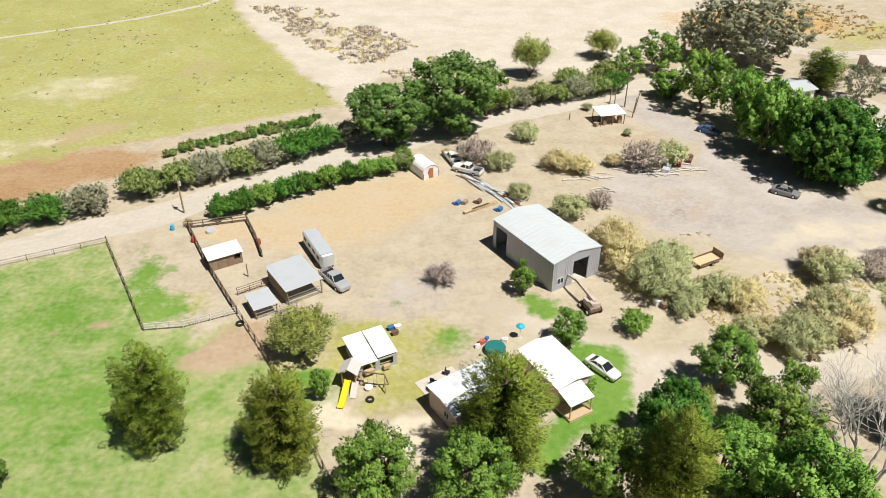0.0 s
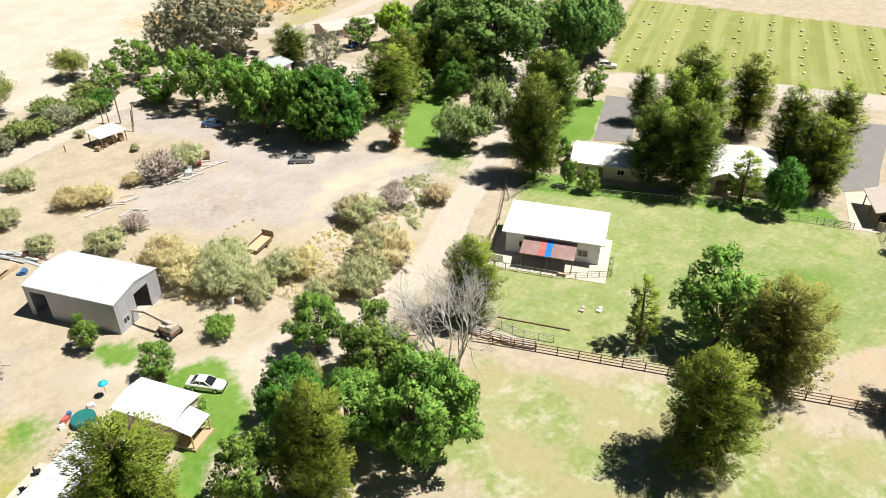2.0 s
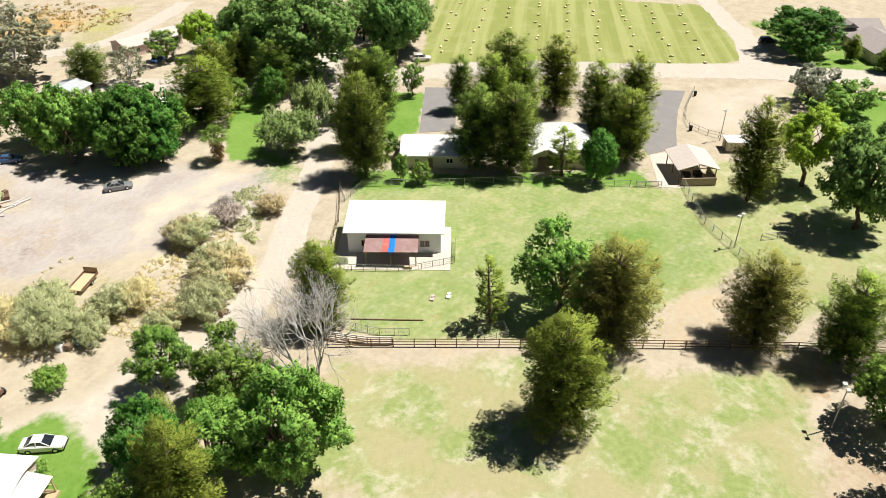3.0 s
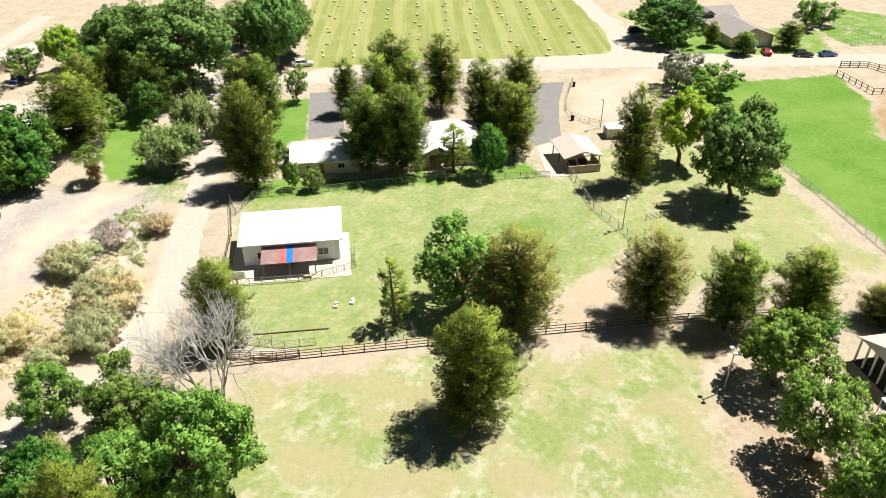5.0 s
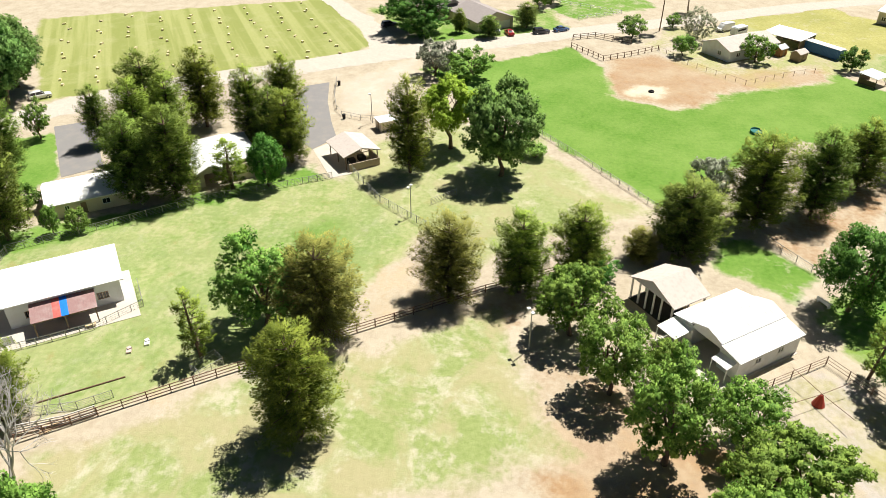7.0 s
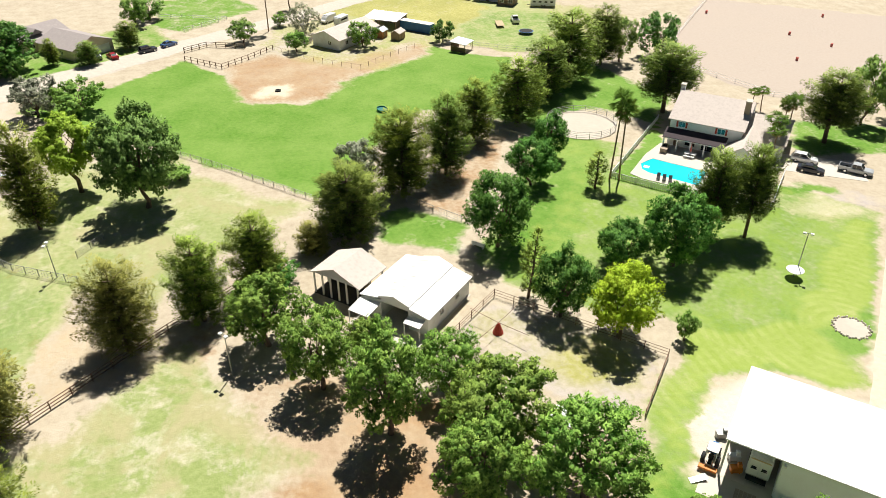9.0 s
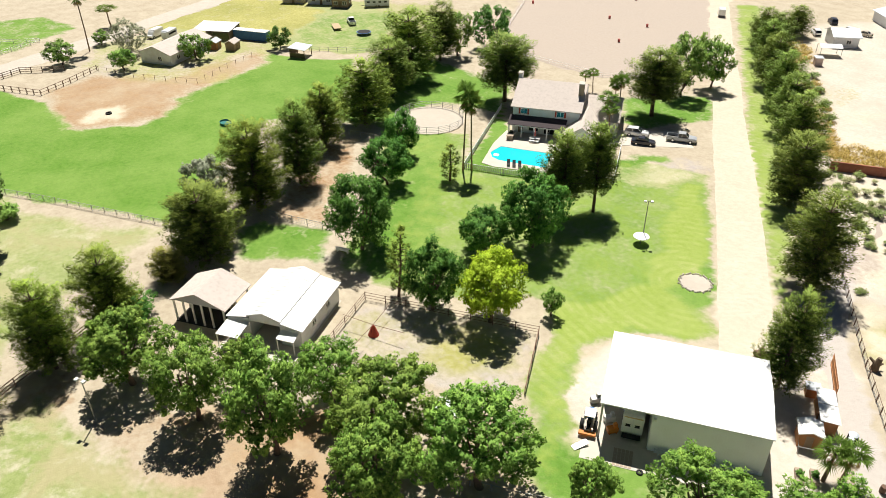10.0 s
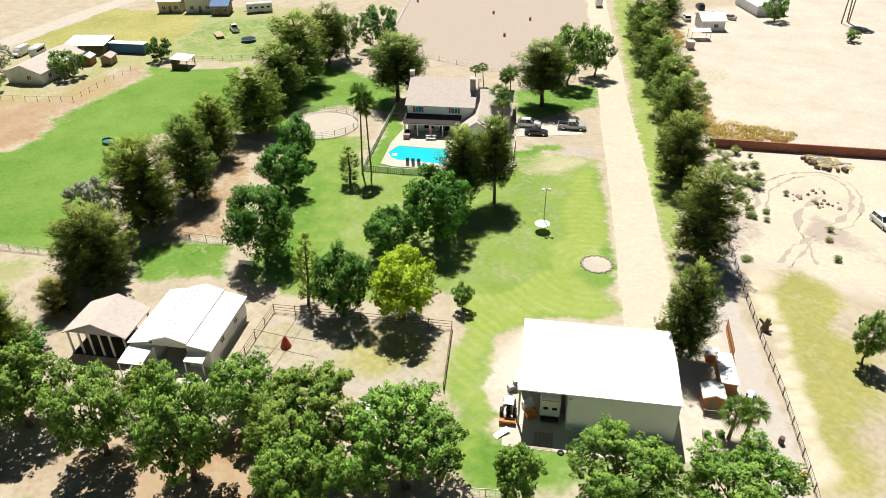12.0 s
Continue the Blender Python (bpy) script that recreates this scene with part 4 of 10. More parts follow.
    for name, a, b, third in (("warm", (0.46, 0.35, 0.22), (0.54, 0.43, 0.28), (0.51, 0.43, 0.32)), ("pale", (0.52, 0.465, 0.39), (0.64, 0.585, 0.505), (0.44, 0.375, 0.30)),
                              ("grey", (0.35, 0.305, 0.28), (0.45, 0.40, 0.37), (0.56, 0.515, 0.47)), ("brown", (0.30, 0.175, 0.09), (0.41, 0.27, 0.15), (0.46, 0.35, 0.22)),
                              ("orange", (0.44, 0.25, 0.08), (0.55, 0.36, 0.14), (0.5, 0.4, 0.2)), ("dry", (0.34, 0.325, 0.10), (0.50, 0.46, 0.19), (0.26, 0.27, 0.08)),
                              ("pasture", (0.22, 0.285, 0.095), (0.33, 0.38, 0.17), (0.42, 0.405, 0.21)), ("lush", (0.088, 0.205, 0.024), (0.155, 0.285, 0.048), (0.235, 0.345, 0.085)),
                              ("mown", (0.27, 0.32, 0.10), (0.40, 0.42, 0.18), (0.42, 0.41, 0.20)), ("clay", (0.35, 0.25, 0.16), (0.45, 0.34, 0.235), (0.48, 0.40, 0.28)), ("chalk", (0.54, 0.47, 0.35), (0.66, 0.60, 0.48), (0.58, 0.52, 0.38)),
                              ("turf", (0.23, 0.315, 0.058), (0.29, 0.37, 0.085), (0.34, 0.395, 0.125)),
                              ("sand", (0.41, 0.345, 0.29), (0.45, 0.385, 0.33), (0.44, 0.37, 0.31)),
                              ("mottle", (0.345, 0.33, 0.17), (0.40, 0.375, 0.205), (0.39, 0.34, 0.20)),
                              ("road", (0.47, 0.42, 0.36), (0.55, 0.495, 0.425), (0.50, 0.45, 0.385)), ("drive", (0.53, 0.46, 0.36), (0.62, 0.55, 0.445), (0.55, 0.475, 0.37)),
                              ("packed", (0.47, 0.425, 0.385), (0.53, 0.485, 0.44), (0.49, 0.445, 0.40)),
                              ("ash", (0.05, 0.045, 0.042), (0.16, 0.14, 0.125), (0.2, 0.17, 0.15))):
        tone = blend(span(grain, 0.38, 0.62), a, b)
        tone = blend(span(patch, 0.40, 0.66, 0, 0.8 if name == "pasture" else 0.55), tone, third)
        if name in ("pasture", "lush", "dry"):
            tone = blend(span(broad, 0.42, 0.62, 0, 0.4), tone, third)
            tone = blend(span(speck, 0.52, 0.68, 0, 0.3), tone, tuple(0.5 * q for q in a))
            tone = blend(span(tuft, 0.54, 0.68, 0, 0.3), tone, tuple(0.62 * q for q in a))
            tone = blend(span(tuft, 0.44, 0.34, 0, 0.2), tone, tuple(min(1, 1.25 * q) for q in b))
        if name == "turf":  # arcs left by a mower
            tone = blend(maths("MULTIPLY", span(arcs, 0.3, 0.75, 0, 0.34), span(mid, 0.4, 0.6)), tone, (0.41, 0.44, 0.17))
            tone = blend(span(worn, 0.56, 0.7, 0, 0.5), tone, (0.47, 0.44, 0.24))
        if name == "mottle":  # grazed turf: green islands with pale worn rims
            tone = blend(span(swirl, 0.44, 0.56, 0, 0.85), tone, blend(span(grain, 0.4, 0.6), (0.20, 0.27, 0.075), (0.29, 0.35, 0.13)))
            rim = maths("ABSOLUTE", maths("SUBTRACT", swirl, 0.52), 0.0)
            tone = blend(maths("MULTIPLY", span(rim, 0.06, 0.0), span(worn, 0.46, 0.58, 0, 0.55)), tone, (0.56, 0.51, 0.39))
            tone = blend(span(worn, 0.55, 0.64, 0, 0.6), tone, (0.53, 0.48, 0.37))
        if name in ("road", "drive"):  # lighter where wheels run, and darker blown litter
            tone = blend(span(streak, 0.5, 0.66, 0, 0.4), tone, tuple(min(1, 1.12 * q) for q in b))
            tone = blend(span(worn, 0.56, 0.68, 0, 0.45), tone, tuple(0.82 * q for q in a))
        if name == "mown":  # swaths left by the mower
            tone = blend(span(swath, 0.45, 0.58), (0.265, 0.285, 0.09), (0.36, 0.365, 0.145))
            tone = blend(span(patch, 0.5, 0.64, 0, 0.5), tone, (0.40, 0.39, 0.19))
            tone = blend(span(grain, 0.4, 0.6, 0, 0.3), tone, (0.18, 0.25, 0.06))
        if name == "grey":  # pale tyre swirls and darker damp soil
            tone = blend(span(streak, 0.5, 0.68, 0, 0.35), tone, (0.52, 0.475, 0.43))
            tone = blend(span(worn, 0.45, 0.36, 0, 0.5), tone, (0.30, 0.24, 0.195))
        if name in ("pasture", "dry"):  # trodden bare spots
            tone = blend(span(worn, 0.54, 0.70, 0, 0.75), tone, (0.50, 0.445, 0.31))
            tone = blend(span(worn, 0.43, 0.35, 0, 0.6), tone, (0.30, 0.27, 0.10))
        col = blend(cover(name, by=patch if name in ("pasture", "dry", "brown") else worn if name in ("clay", "chalk") else None, gain=1.7 if name in ("road", "drive", "packed", "sand") else 1.0), col, tone)
    # clods, pebbles and dry litter
    col = blend(span(grit, 0.6, 0.72, 0, 0.45), col, (0.20, 0.155, 0.105))
    col = blend(span(speck, 0.6, 0.7, 0, 0.3), col, (0.20, 0.165, 0.11))
    col = blend(span(speck, 0.36, 0.27, 0, 0.3), col, (0.66, 0.59, 0.46))
    ln.new(col, bs.inputs["Base Color"])
    bn = n.new("ShaderNodeBump")
    bn.inputs["Strength"].default_value, bn.inputs["Distance"].default_value = 0.5, 0.12
    ln.new(maths("ADD", grit, maths("MULTIPLY", fine, 1.5)), bn.inputs["Height"])
    ln.new(bn.outputs["Normal"], bs.inputs["Normal"])
    return m


GROUND_MAT = ground_material()
ground = tagged(new("ground", ground_sheet()), "dry sandy desert soil with patches of grass pasture and lawn", "ground", kind="structure")
ground.data.materials.append(GROUND_MAT)
DIRT_ROAD = surface("pale_road_dirt", (0.50, 0.445, 0.375), 0.95, 0, 0.2, 0.35, 0.3, 6, dirt=(0.57, 0.52, 0.445), dirt_amount=0.45)


def strip(name, points, width, seed, cover, label, z, rag):
    v, f = ragged(points, width, seed, rag)
    ob = structure(name, Geo().add([(p.x, p.y, z) for p in v], f), GROUND_MAT, label, "road")
    ob.data.attributes.new(cover, "FLOAT", "POINT").data.foreach_set("value", [1.0] * len(v))
    return ob


def slab(name, outline, z, material, label, category, thick=0.12):
    """A flat paved piece with its edge standing out of the ground."""
    n = len(outline)
    geo = Geo().add([(*p, z - thick) for p in outline] + [(*p, z) for p in outline],
                    [(i, (i + 1) % n, n + (i + 1) % n, n + i) for i in range(n)] + [tuple(range(n, 2 * n))])
    return structure(name, geo, material, label, category)


for road in ROADS:
    strip(*road)
slab("asphalt_drive", [(131, 96), (135, 89.5), (114.5, 76.5), (109.5, 82)], 0.05, ASPHALT, "worn grey asphalt driveway", "driveway")
slab("asphalt_bend", [(160, 50), (163, 45), (151, 42.5), (140, 39), (132, 36), (126, 39.5), (131, 44), (143, 48), (152, 50)], 0.05, ASPHALT, "worn grey asphalt driveway bending to the carport", "driveway")
slab("carport_drive", [(131, 35.5), (126, 39.3), (114.5, 33), (116.5, 29.5), (121, 31)], 0.046, CONCRETE, "pale concrete drive in front of a carport", "driveway")
slab("parking_pad", [(93.5, -109.8), (87, -106), (75.5, -118.5), (82.5, -123)], 0.05, CONCRETE, "white concrete parking pad beside the house", "driveway")
slab("shop_pad", [(36.0, -46.2), (34.0, -43.4), (18.5, -54.2), (20, -57.2)], 0.045, CONCRETE, "concrete apron before the metal shop", "pavement")

# ---- plants: crowns of many small leaf clumps on tapered trunks with limbs ----
def leaf_mesh(name, centres, axes, normals, length, width, tone, material):
    """Many three-cornered leaves: where each sits, where it points, and the way its spray faces. tone sets the shade of each spray."""
    k = len(centres)
    unit = lambda v: v / (np.linalg.norm(v, axis=1, keepdims=True) + 1e-9)
    axes, normals = unit(axes), unit(normals)
    side = unit(np.cross(normals, axes) + 1e-4)
    ln, wd = np.broadcast_to(length, k)[:, None], np.broadcast_to(width, k)[:, None]
    p = np.stack((centres - axes * ln / 2 + side * wd / 2, centres - axes * ln / 2 - side * wd / 2, centres + axes * ln / 2), 1)
    me = bpy.data.meshes.new(name)
    me.vertices.add(3 * k)
    me.vertices.foreach_set("co", p.astype(np.float32).ravel())
    me.loops.add(3 * k)
    me.loops.foreach_set("vertex_index", np.arange(3 * k, dtype=np.int32))
    me.polygons.add(k)
    me.polygons.foreach_set("loop_start", np.arange(0, 3 * k, 3, dtype=np.int32))
    me.update()
    me.materials.append(material)
    me.polygons.foreach_set("use_smooth", np.ones(k, bool))
    me.attributes.new("tone", "FLOAT", "POINT").data.foreach_set("value", np.repeat(np.broadcast_to(tone, k), 3).astype(np.float32))
    me.normals_split_custom_set_from_vertices(np.repeat(normals, 3, axis=0).tolist())
    return me


def ball_points(rng, k, inner=0.55):
    d = rng.normal(size=(k, 3))
    d /= np.linalg.norm(d, axis=1, keepdims=True)
    return d * (rng.uniform(inner ** 3, 1, k) ** (1 / 3))[:, None], d


def sprays(rng, bases, axes, long, thick, per, spread=0.8, tip=0.35):
    """Leaves set round shoots: bases and axes (n, 3), lengths long (n). Returns centres, pointing axes, facing ways and shoot numbers."""
    n = len(bases)
    axes = axes / (np.linalg.norm(axes, axis=1, keepdims=True) + 1e-9)
    who = np.repeat(np.arange(n), per)
    ax, lg = axes[who], np.broadcast_to(long, n)[who]
    f = rng.uniform(0, 1, n * per)
    ring = rng.normal(size=(n * per, 3))
    ring -= np.sum(ring * ax, 1)[:, None] * ax
    ring /= np.linalg.norm(ring, axis=1, keepdims=True) + 1e-9
    girth = thick * lg * np.sqrt(np.clip(1 - (1.5 * f - 0.55) ** 2, 0.03, 1)) * rng.uniform(0.55, 1.1, n * per)
    return bases[who] + ax * (f * lg)[:, None] + ring * girth[:, None], ring * spread + ax * (tip + 0.6 * f[:, None]), ring * (1.0 - 0.5 * f[:, None]) + ax * (0.3 + 0.9 * f[:, None]), who


def fitted(p, w, h):
    """Draws a cloud of leaves to a crown of width w and height h, but for its few outermost tips."""
    wide = np.percentile(np.hypot(p[:, 0], p[:, 1]), 98)
    return np.array([w / 2 / wide, w / 2 / wide, h / np.percentile(p[:, 2], 99.5)])


def limbs(geo, rng, base, tips, radius, bend=0.15):
    for tip in tips:
        b, t = Vector(base), Vector(tip)
        mid = b.lerp(t, 0.5) + Vector((rng.normal() * bend, rng.normal() * bend, abs(rng.normal()) * bend)) * (t - b).length
        geo.tube([b, b.lerp(mid, 0.6), mid, mid.lerp(t, 0.6), t], [radius, radius * 0.8, radius * 0.6, radius * 0.4, radius * 0.15], 5, False)


def broadleaf(seed, h, w, material, lumps=24, shoots=13, per=42, leaf=0.24, clear=0.18, bark=None, flat=1.0, droop=0.0, shoot=0.1, pointed=0.0, core=44):
    """A leafy tree of height h and width w: trunk and limbs that carry boughs, each with many leafy shoots, and fill
    leaves coloured dark for the shaded hollows between.
    """
    rng = np.random.default_rng(seed)
    wood = Geo()
    fork = h * (clear + 0.06)
    lean = rng.normal(size=2) * 0.03 * h
    wood.tube([(0, 0, -0.1), (0.02 * h, 0, fork * 0.5), (lean[0], lean[1], fork), (lean[0] * 1.5, lean[1] * 1.5, h * 0.6)], [0.032 * h, 0.025 * h, 0.021 * h, 0.008 * h], 7)
    cz, rz = h * (1 + clear) / 2, h * (1 - clear) / 2
    swell = rng.uniform(0.82, 1.14, 6)
    cs, rs, ds, ls, fill = [], [], [], [], []
    for i in range(lumps):
        zz = 1 - 2 * (i + 0.5) / lumps
        phi = i * 2.39996 + rng.uniform(-0.5, 0.5)
        rr = math.sqrt(max(0, 1 - zz * zz)) * (1 - pointed * max(0, zz))
        k = rng.uniform(0.5, 0.86) * swell[int((phi % 6.2832) / 1.0472) % 6]
        c = np.array([math.cos(phi) * rr * k * w / 2, math.sin(phi) * rr * k * w / 2, cz + zz * k * rz])
        r = rng.uniform(0.24, 0.38) * min(w / 2, rz) * (1.1 - 0.25 * abs(zz))
        away = (c - [0, 0, cz]) / np.array([w / 2, w / 2, rz])
        away = away / (np.linalg.norm(away) + 0.3) + [0, 0, 0.25]
        d = ball_points(rng, shoots * 3)[1]
        d = d[np.argsort(-(d @ away) + rng.uniform(0, 0.9, len(d)))[:shoots]]
        cs.append(c + d * r * np.array([1.05, 1.05, 0.85 * flat]) * rng.uniform(0.55, 0.95, (shoots, 1)))
        ds.append(d * 0.75 + np.array([0, 0, 0.45 - droop]) + away * 0.3 + rng.normal(size=(shoots, 3)) * 0.2)
        ls.append(shoot * min(w, 1.3 * h) * rng.uniform(0.65, 1.3, shoots))
        rs.append((c, r))
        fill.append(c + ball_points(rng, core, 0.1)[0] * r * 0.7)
    limbs(wood, rng, (lean[0], lean[1], fork), [tuple(c * [0.75, 0.75, 0.9]) for c, r in rs[:14]], 0.011 * h)
    p, ax, nn, who = sprays(rng, np.concatenate(cs), np.concatenate(ds), np.concatenate(ls), 0.5, per)
    ax = ax + rng.normal(size=p.shape) * 0.35 - np.array([0, 0, droop])
    k = fitted(p, w, h)
    p = p * k
    out = (p - [0, 0, cz]) / np.array([w / 2, w / 2, rz])
    nn = nn + out * 0.5 + np.array([0, 0, 0.25]) + rng.normal(size=p.shape) * 0.22
    # fill leaves inside the boughs; their tone of 0 paints in the inner shade
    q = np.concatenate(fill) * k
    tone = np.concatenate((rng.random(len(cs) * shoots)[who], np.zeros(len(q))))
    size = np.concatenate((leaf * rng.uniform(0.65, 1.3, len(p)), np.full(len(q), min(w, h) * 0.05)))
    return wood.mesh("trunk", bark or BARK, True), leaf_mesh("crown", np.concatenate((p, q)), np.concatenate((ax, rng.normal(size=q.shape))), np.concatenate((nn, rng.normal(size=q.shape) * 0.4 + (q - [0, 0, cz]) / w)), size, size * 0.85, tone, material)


def pine(seed, h, w, material, whorls=10, tufts=7, per_tuft=76, fullness=1.0, needle=0.27, clear=0.1, taper=0.6, inner=1200, plume=0.17, skirt=0.6):
    """A desert pine: branches in uneven whorls, each ending in upturned plumes of needles; the gaps between show inner
    needles coloured dark for shade.
    """
    rng = np.random.default_rng(seed)
    wood = Geo()
    wood.tube([(0, 0, -0.1), (0.01 * h, 0.01 * h, h * 0.4), (-0.01 * h, 0, h * 0.75), (0, 0, h * 0.95)], [0.024 * h, 0.018 * h, 0.010 * h, 0.003 * h], 7)
    bs, ds, ls = [], [], []
    side = rng.uniform(0.82, 1.14, 8)
    for i in range(whorls):
        u = i / (whorls - 1)
        z = h * (clear + (0.9 - clear) * u)
        reach = w / 2 * min(1.0, skirt + 0.9 * u) * (1 - u ** 1.7) ** taper * rng.uniform(0.92, 1.06) + 0.02 * w
        count = 8 if u < 0.6 else 6 if u < 0.88 else 4
        for j in range(count):
            if rng.random() > 0.96 * fullness:
                continue
            a = j * 2 * math.pi / count + i * 1.3 + rng.uniform(-0.3, 0.3)
            r = reach * side[j] * rng.uniform(0.78, 1.08)
            rise = (0.02 + 0.5 * u) * r
            out = np.array([math.cos(a), math.sin(a), 0])
            tip = out * r + [0, 0, z + rise]
            if r > 0.08 * w:
                wood.tube([(0, 0, z), tuple(tip * [0.55, 0.55, 1] - [0, 0, 0.5 * rise]), tuple(tip)], [0.006 * h, 0.004 * h, 0.0015 * h], 4, False)
            k = max(2, round(tufts * (0.3 + 0.8 * r / (w / 2))))
            for q in range(k):
                t = 1.0 - 0.62 * (q / k) ** 1.1
                across = np.array([-out[1], out[0], 0]) * rng.uniform(-1, 1) * (0.05 + 0.27 * t * r / (w / 2) * 8 / count / 2) * w / 2
                bs.append(out * r * t * 0.93 + across + [0, 0, z + rise * t * t + rng.normal() * 0.008 * h])
                ds.append(out * rng.uniform(0.6, 1.1) + across / w * 2.0 + rng.normal(size=3) * 0.15 + [0, 0, 0.42])
                ls.append(plume * w * rng.uniform(0.7, 1.3))
    bs.append(np.array([0, 0, h * 0.9]))
    ds.append(np.array([0, 0, 1.0]))
    ls.append(0.06 * h)
    p, ax, nn, who = sprays(rng, np.array(bs), np.array(ds), np.array(ls), 0.46, per_tuft, 0.6, 0.6)
    nn = nn + rng.normal(size=p.shape) * 0.05 + [0, 0, 0.3]
    p = p * fitted(p, w, h)
    # large inner needles, all in the darkest tone: crown shade painted into their colour
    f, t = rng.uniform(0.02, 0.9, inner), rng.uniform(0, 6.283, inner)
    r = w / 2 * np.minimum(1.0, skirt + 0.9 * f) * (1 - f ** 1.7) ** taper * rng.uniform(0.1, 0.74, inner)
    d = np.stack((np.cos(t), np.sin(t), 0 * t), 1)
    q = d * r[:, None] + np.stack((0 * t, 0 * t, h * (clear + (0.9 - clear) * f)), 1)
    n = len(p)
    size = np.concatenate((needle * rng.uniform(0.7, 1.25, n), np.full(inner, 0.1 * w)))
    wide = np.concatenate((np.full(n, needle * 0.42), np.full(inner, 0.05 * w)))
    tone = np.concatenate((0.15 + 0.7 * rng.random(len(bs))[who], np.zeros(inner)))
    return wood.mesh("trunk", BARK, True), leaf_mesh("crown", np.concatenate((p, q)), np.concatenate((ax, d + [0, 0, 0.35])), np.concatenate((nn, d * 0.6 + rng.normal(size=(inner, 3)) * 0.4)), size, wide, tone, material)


def bush(seed, w, h, material, count=2400, card=0.24, wood_mat=None, spiky=False):
    """A low desert bush: stems from the ground and an uneven dome of twigs and leaves."""
    rng = np.random.default_rng(seed)
    wood = Geo()
    bs, ds = [], []
    lumps, shoots = 12, 16
    for i in range(lumps):
        a, r = i * 2.4, w / 2 * 0.68 * math.sqrt((i + 0.3) / lumps)
        c = np.array([math.cos(a) * r, math.sin(a) * r, h * rng.uniform(0.28, 0.5) * (1 - 0.35 * r / w)])
        wood.tube([(0, 0, 0), tuple(c * [0.5, 0.5, 0.6]), tuple(c)], [0.05, 0.035, 0.01], 4, False)
        d = ball_points(rng, shoots)[1]
        d[:, 2] = np.abs(d[:, 2]) * 0.9 - 0.1
        bs.append(c + d * np.array([w * 0.17, w * 0.17, h * 0.3]) * rng.uniform(0.5, 1.0, (shoots, 1)))
        ds.append(d + [0, 0, 0.5] + c * [0.6, 0.6, 0] / w)
    n = lumps * shoots
    p, ax, nn, who = sprays(rng, np.concatenate(bs), np.concatenate(ds), (0.10 * w + 0.12 * h) * rng.uniform(0.6, 1.3, n), 0.45, max(1, count // n))
    p[:, 2] = np.abs(p[:, 2]) + 0.03
    p = p * fitted(p, w, h)
    nn = nn + rng.normal(size=p.shape) * 0.22 + [0, 0, 0.8]
    size = card * rng.uniform(0.7, 1.3, len(p))
    return wood.mesh("stem_work", wood_mat or BARK), leaf_mesh("foliage", p, ax + rng.normal(size=p.shape) * 0.3, nn, size * (2.0 if spiky else 1.4), size * (0.5 if spiky else 0.9), rng.random(n)[who], material)


def palm(seed, h, w, thick=1.0, shaggy=False):
    rng = np.random.default_rng(seed)
    wood = Geo()
    r = (0.007 * h + 0.09) * thick
    wood.tube([(0, 0, -0.1), (0.02 * h, 0, h * 0.35), (0.03 * h, 0.01 * h, h * 0.7), (0.03 * h, 0.01 * h, h * 0.93)], [r * 1.25, r, r * 0.9, r * 0.95], 8)
    top = Vector((0.03 * h, 0.01 * h, h * 0.93))
    fronds, dry = Geo(), Geo()

    def frond(geo, a, up, ln, wd):
        d = Vector((math.cos(a) * math.cos(up), math.sin(a) * math.cos(up), math.sin(up)))
        s = Vector((-math.sin(a), math.cos(a), 0))
        hub = top + d * ln
        geo.beam(top, hub, 0.05)
        for i in range(11):
            b = (i / 10 - 0.5) * 2.5
            tip = hub + (d * math.cos(b) + s * math.sin(b)) * wd - Vector((0, 0, (0.25 + 0.25 * abs(b)) * wd))
            q = (tip - hub).cross(Vector((0.2, 0.1, 1))).normalized() * wd * 0.055
            m = hub.lerp(tip, 0.5) + Vector((0, 0, 0.06 * wd))
            geo.add([hub, m + q, tip, m - q], [(0, 1, 2), (0, 2, 3)])

    for i in range(22):
        frond(fronds, i * 2.39996, rng.uniform(-0.35, 1.3), w * 0.26 * rng.uniform(0.75, 1.1), w * 0.34 * rng.uniform(0.85, 1.15))
    for i in range(60 if shaggy else 9):
        top = Vector((0.03 * h, 0.01 * h, h * (rng.uniform(0.35, 0.93) if shaggy else 0.92)))
        frond(dry, i * 2.39996 + 0.7, rng.uniform(-1.2, -0.7), w * 0.2, w * 0.18)
    return wood.mesh("trunk", PALM_BARK, True), fronds.mesh("crown", LEAF_PALM), dry.mesh("dry_fronds", FROND_DRY)


def bare_tree(seed, h, w):
    """A leafless tree: pale grey limbs that fork again and again."""
    rng = np.random.default_rng(seed)
    stems, wood = Geo(), Geo()

    def grow(p, d, ln, r, level):
        q = p + d * ln
        m = p.lerp(q, 0.5) + Vector(rng.normal(size=3) * 0.05 * ln)
        (stems if level < 2 else wood).tube([p, m, q], [r, r * 0.85, r * 0.62], 5 if level < 2 else 3, False)
        if level == 6:
            return
        for _ in range(3 if level < 4 else 2):
            nd = (d + Vector(rng.normal(size=3) * 0.46) + Vector((0, 0, 0.2))).normalized()
            grow(q, nd, ln * rng.uniform(0.62, 0.84), r * 0.66, level + 1)

    for i in range(5):
        a = i * 1.35
        grow(Vector((math.cos(a) * 0.25, math.sin(a) * 0.25, 0)), Vector((math.cos(a) * 0.5, math.sin(a) * 0.5, 1)).normalized(), h * 0.24, 0.17, 0)
    return stems.mesh("trunk", GREY_BARK), wood.mesh("twigs", GREY_BARK)


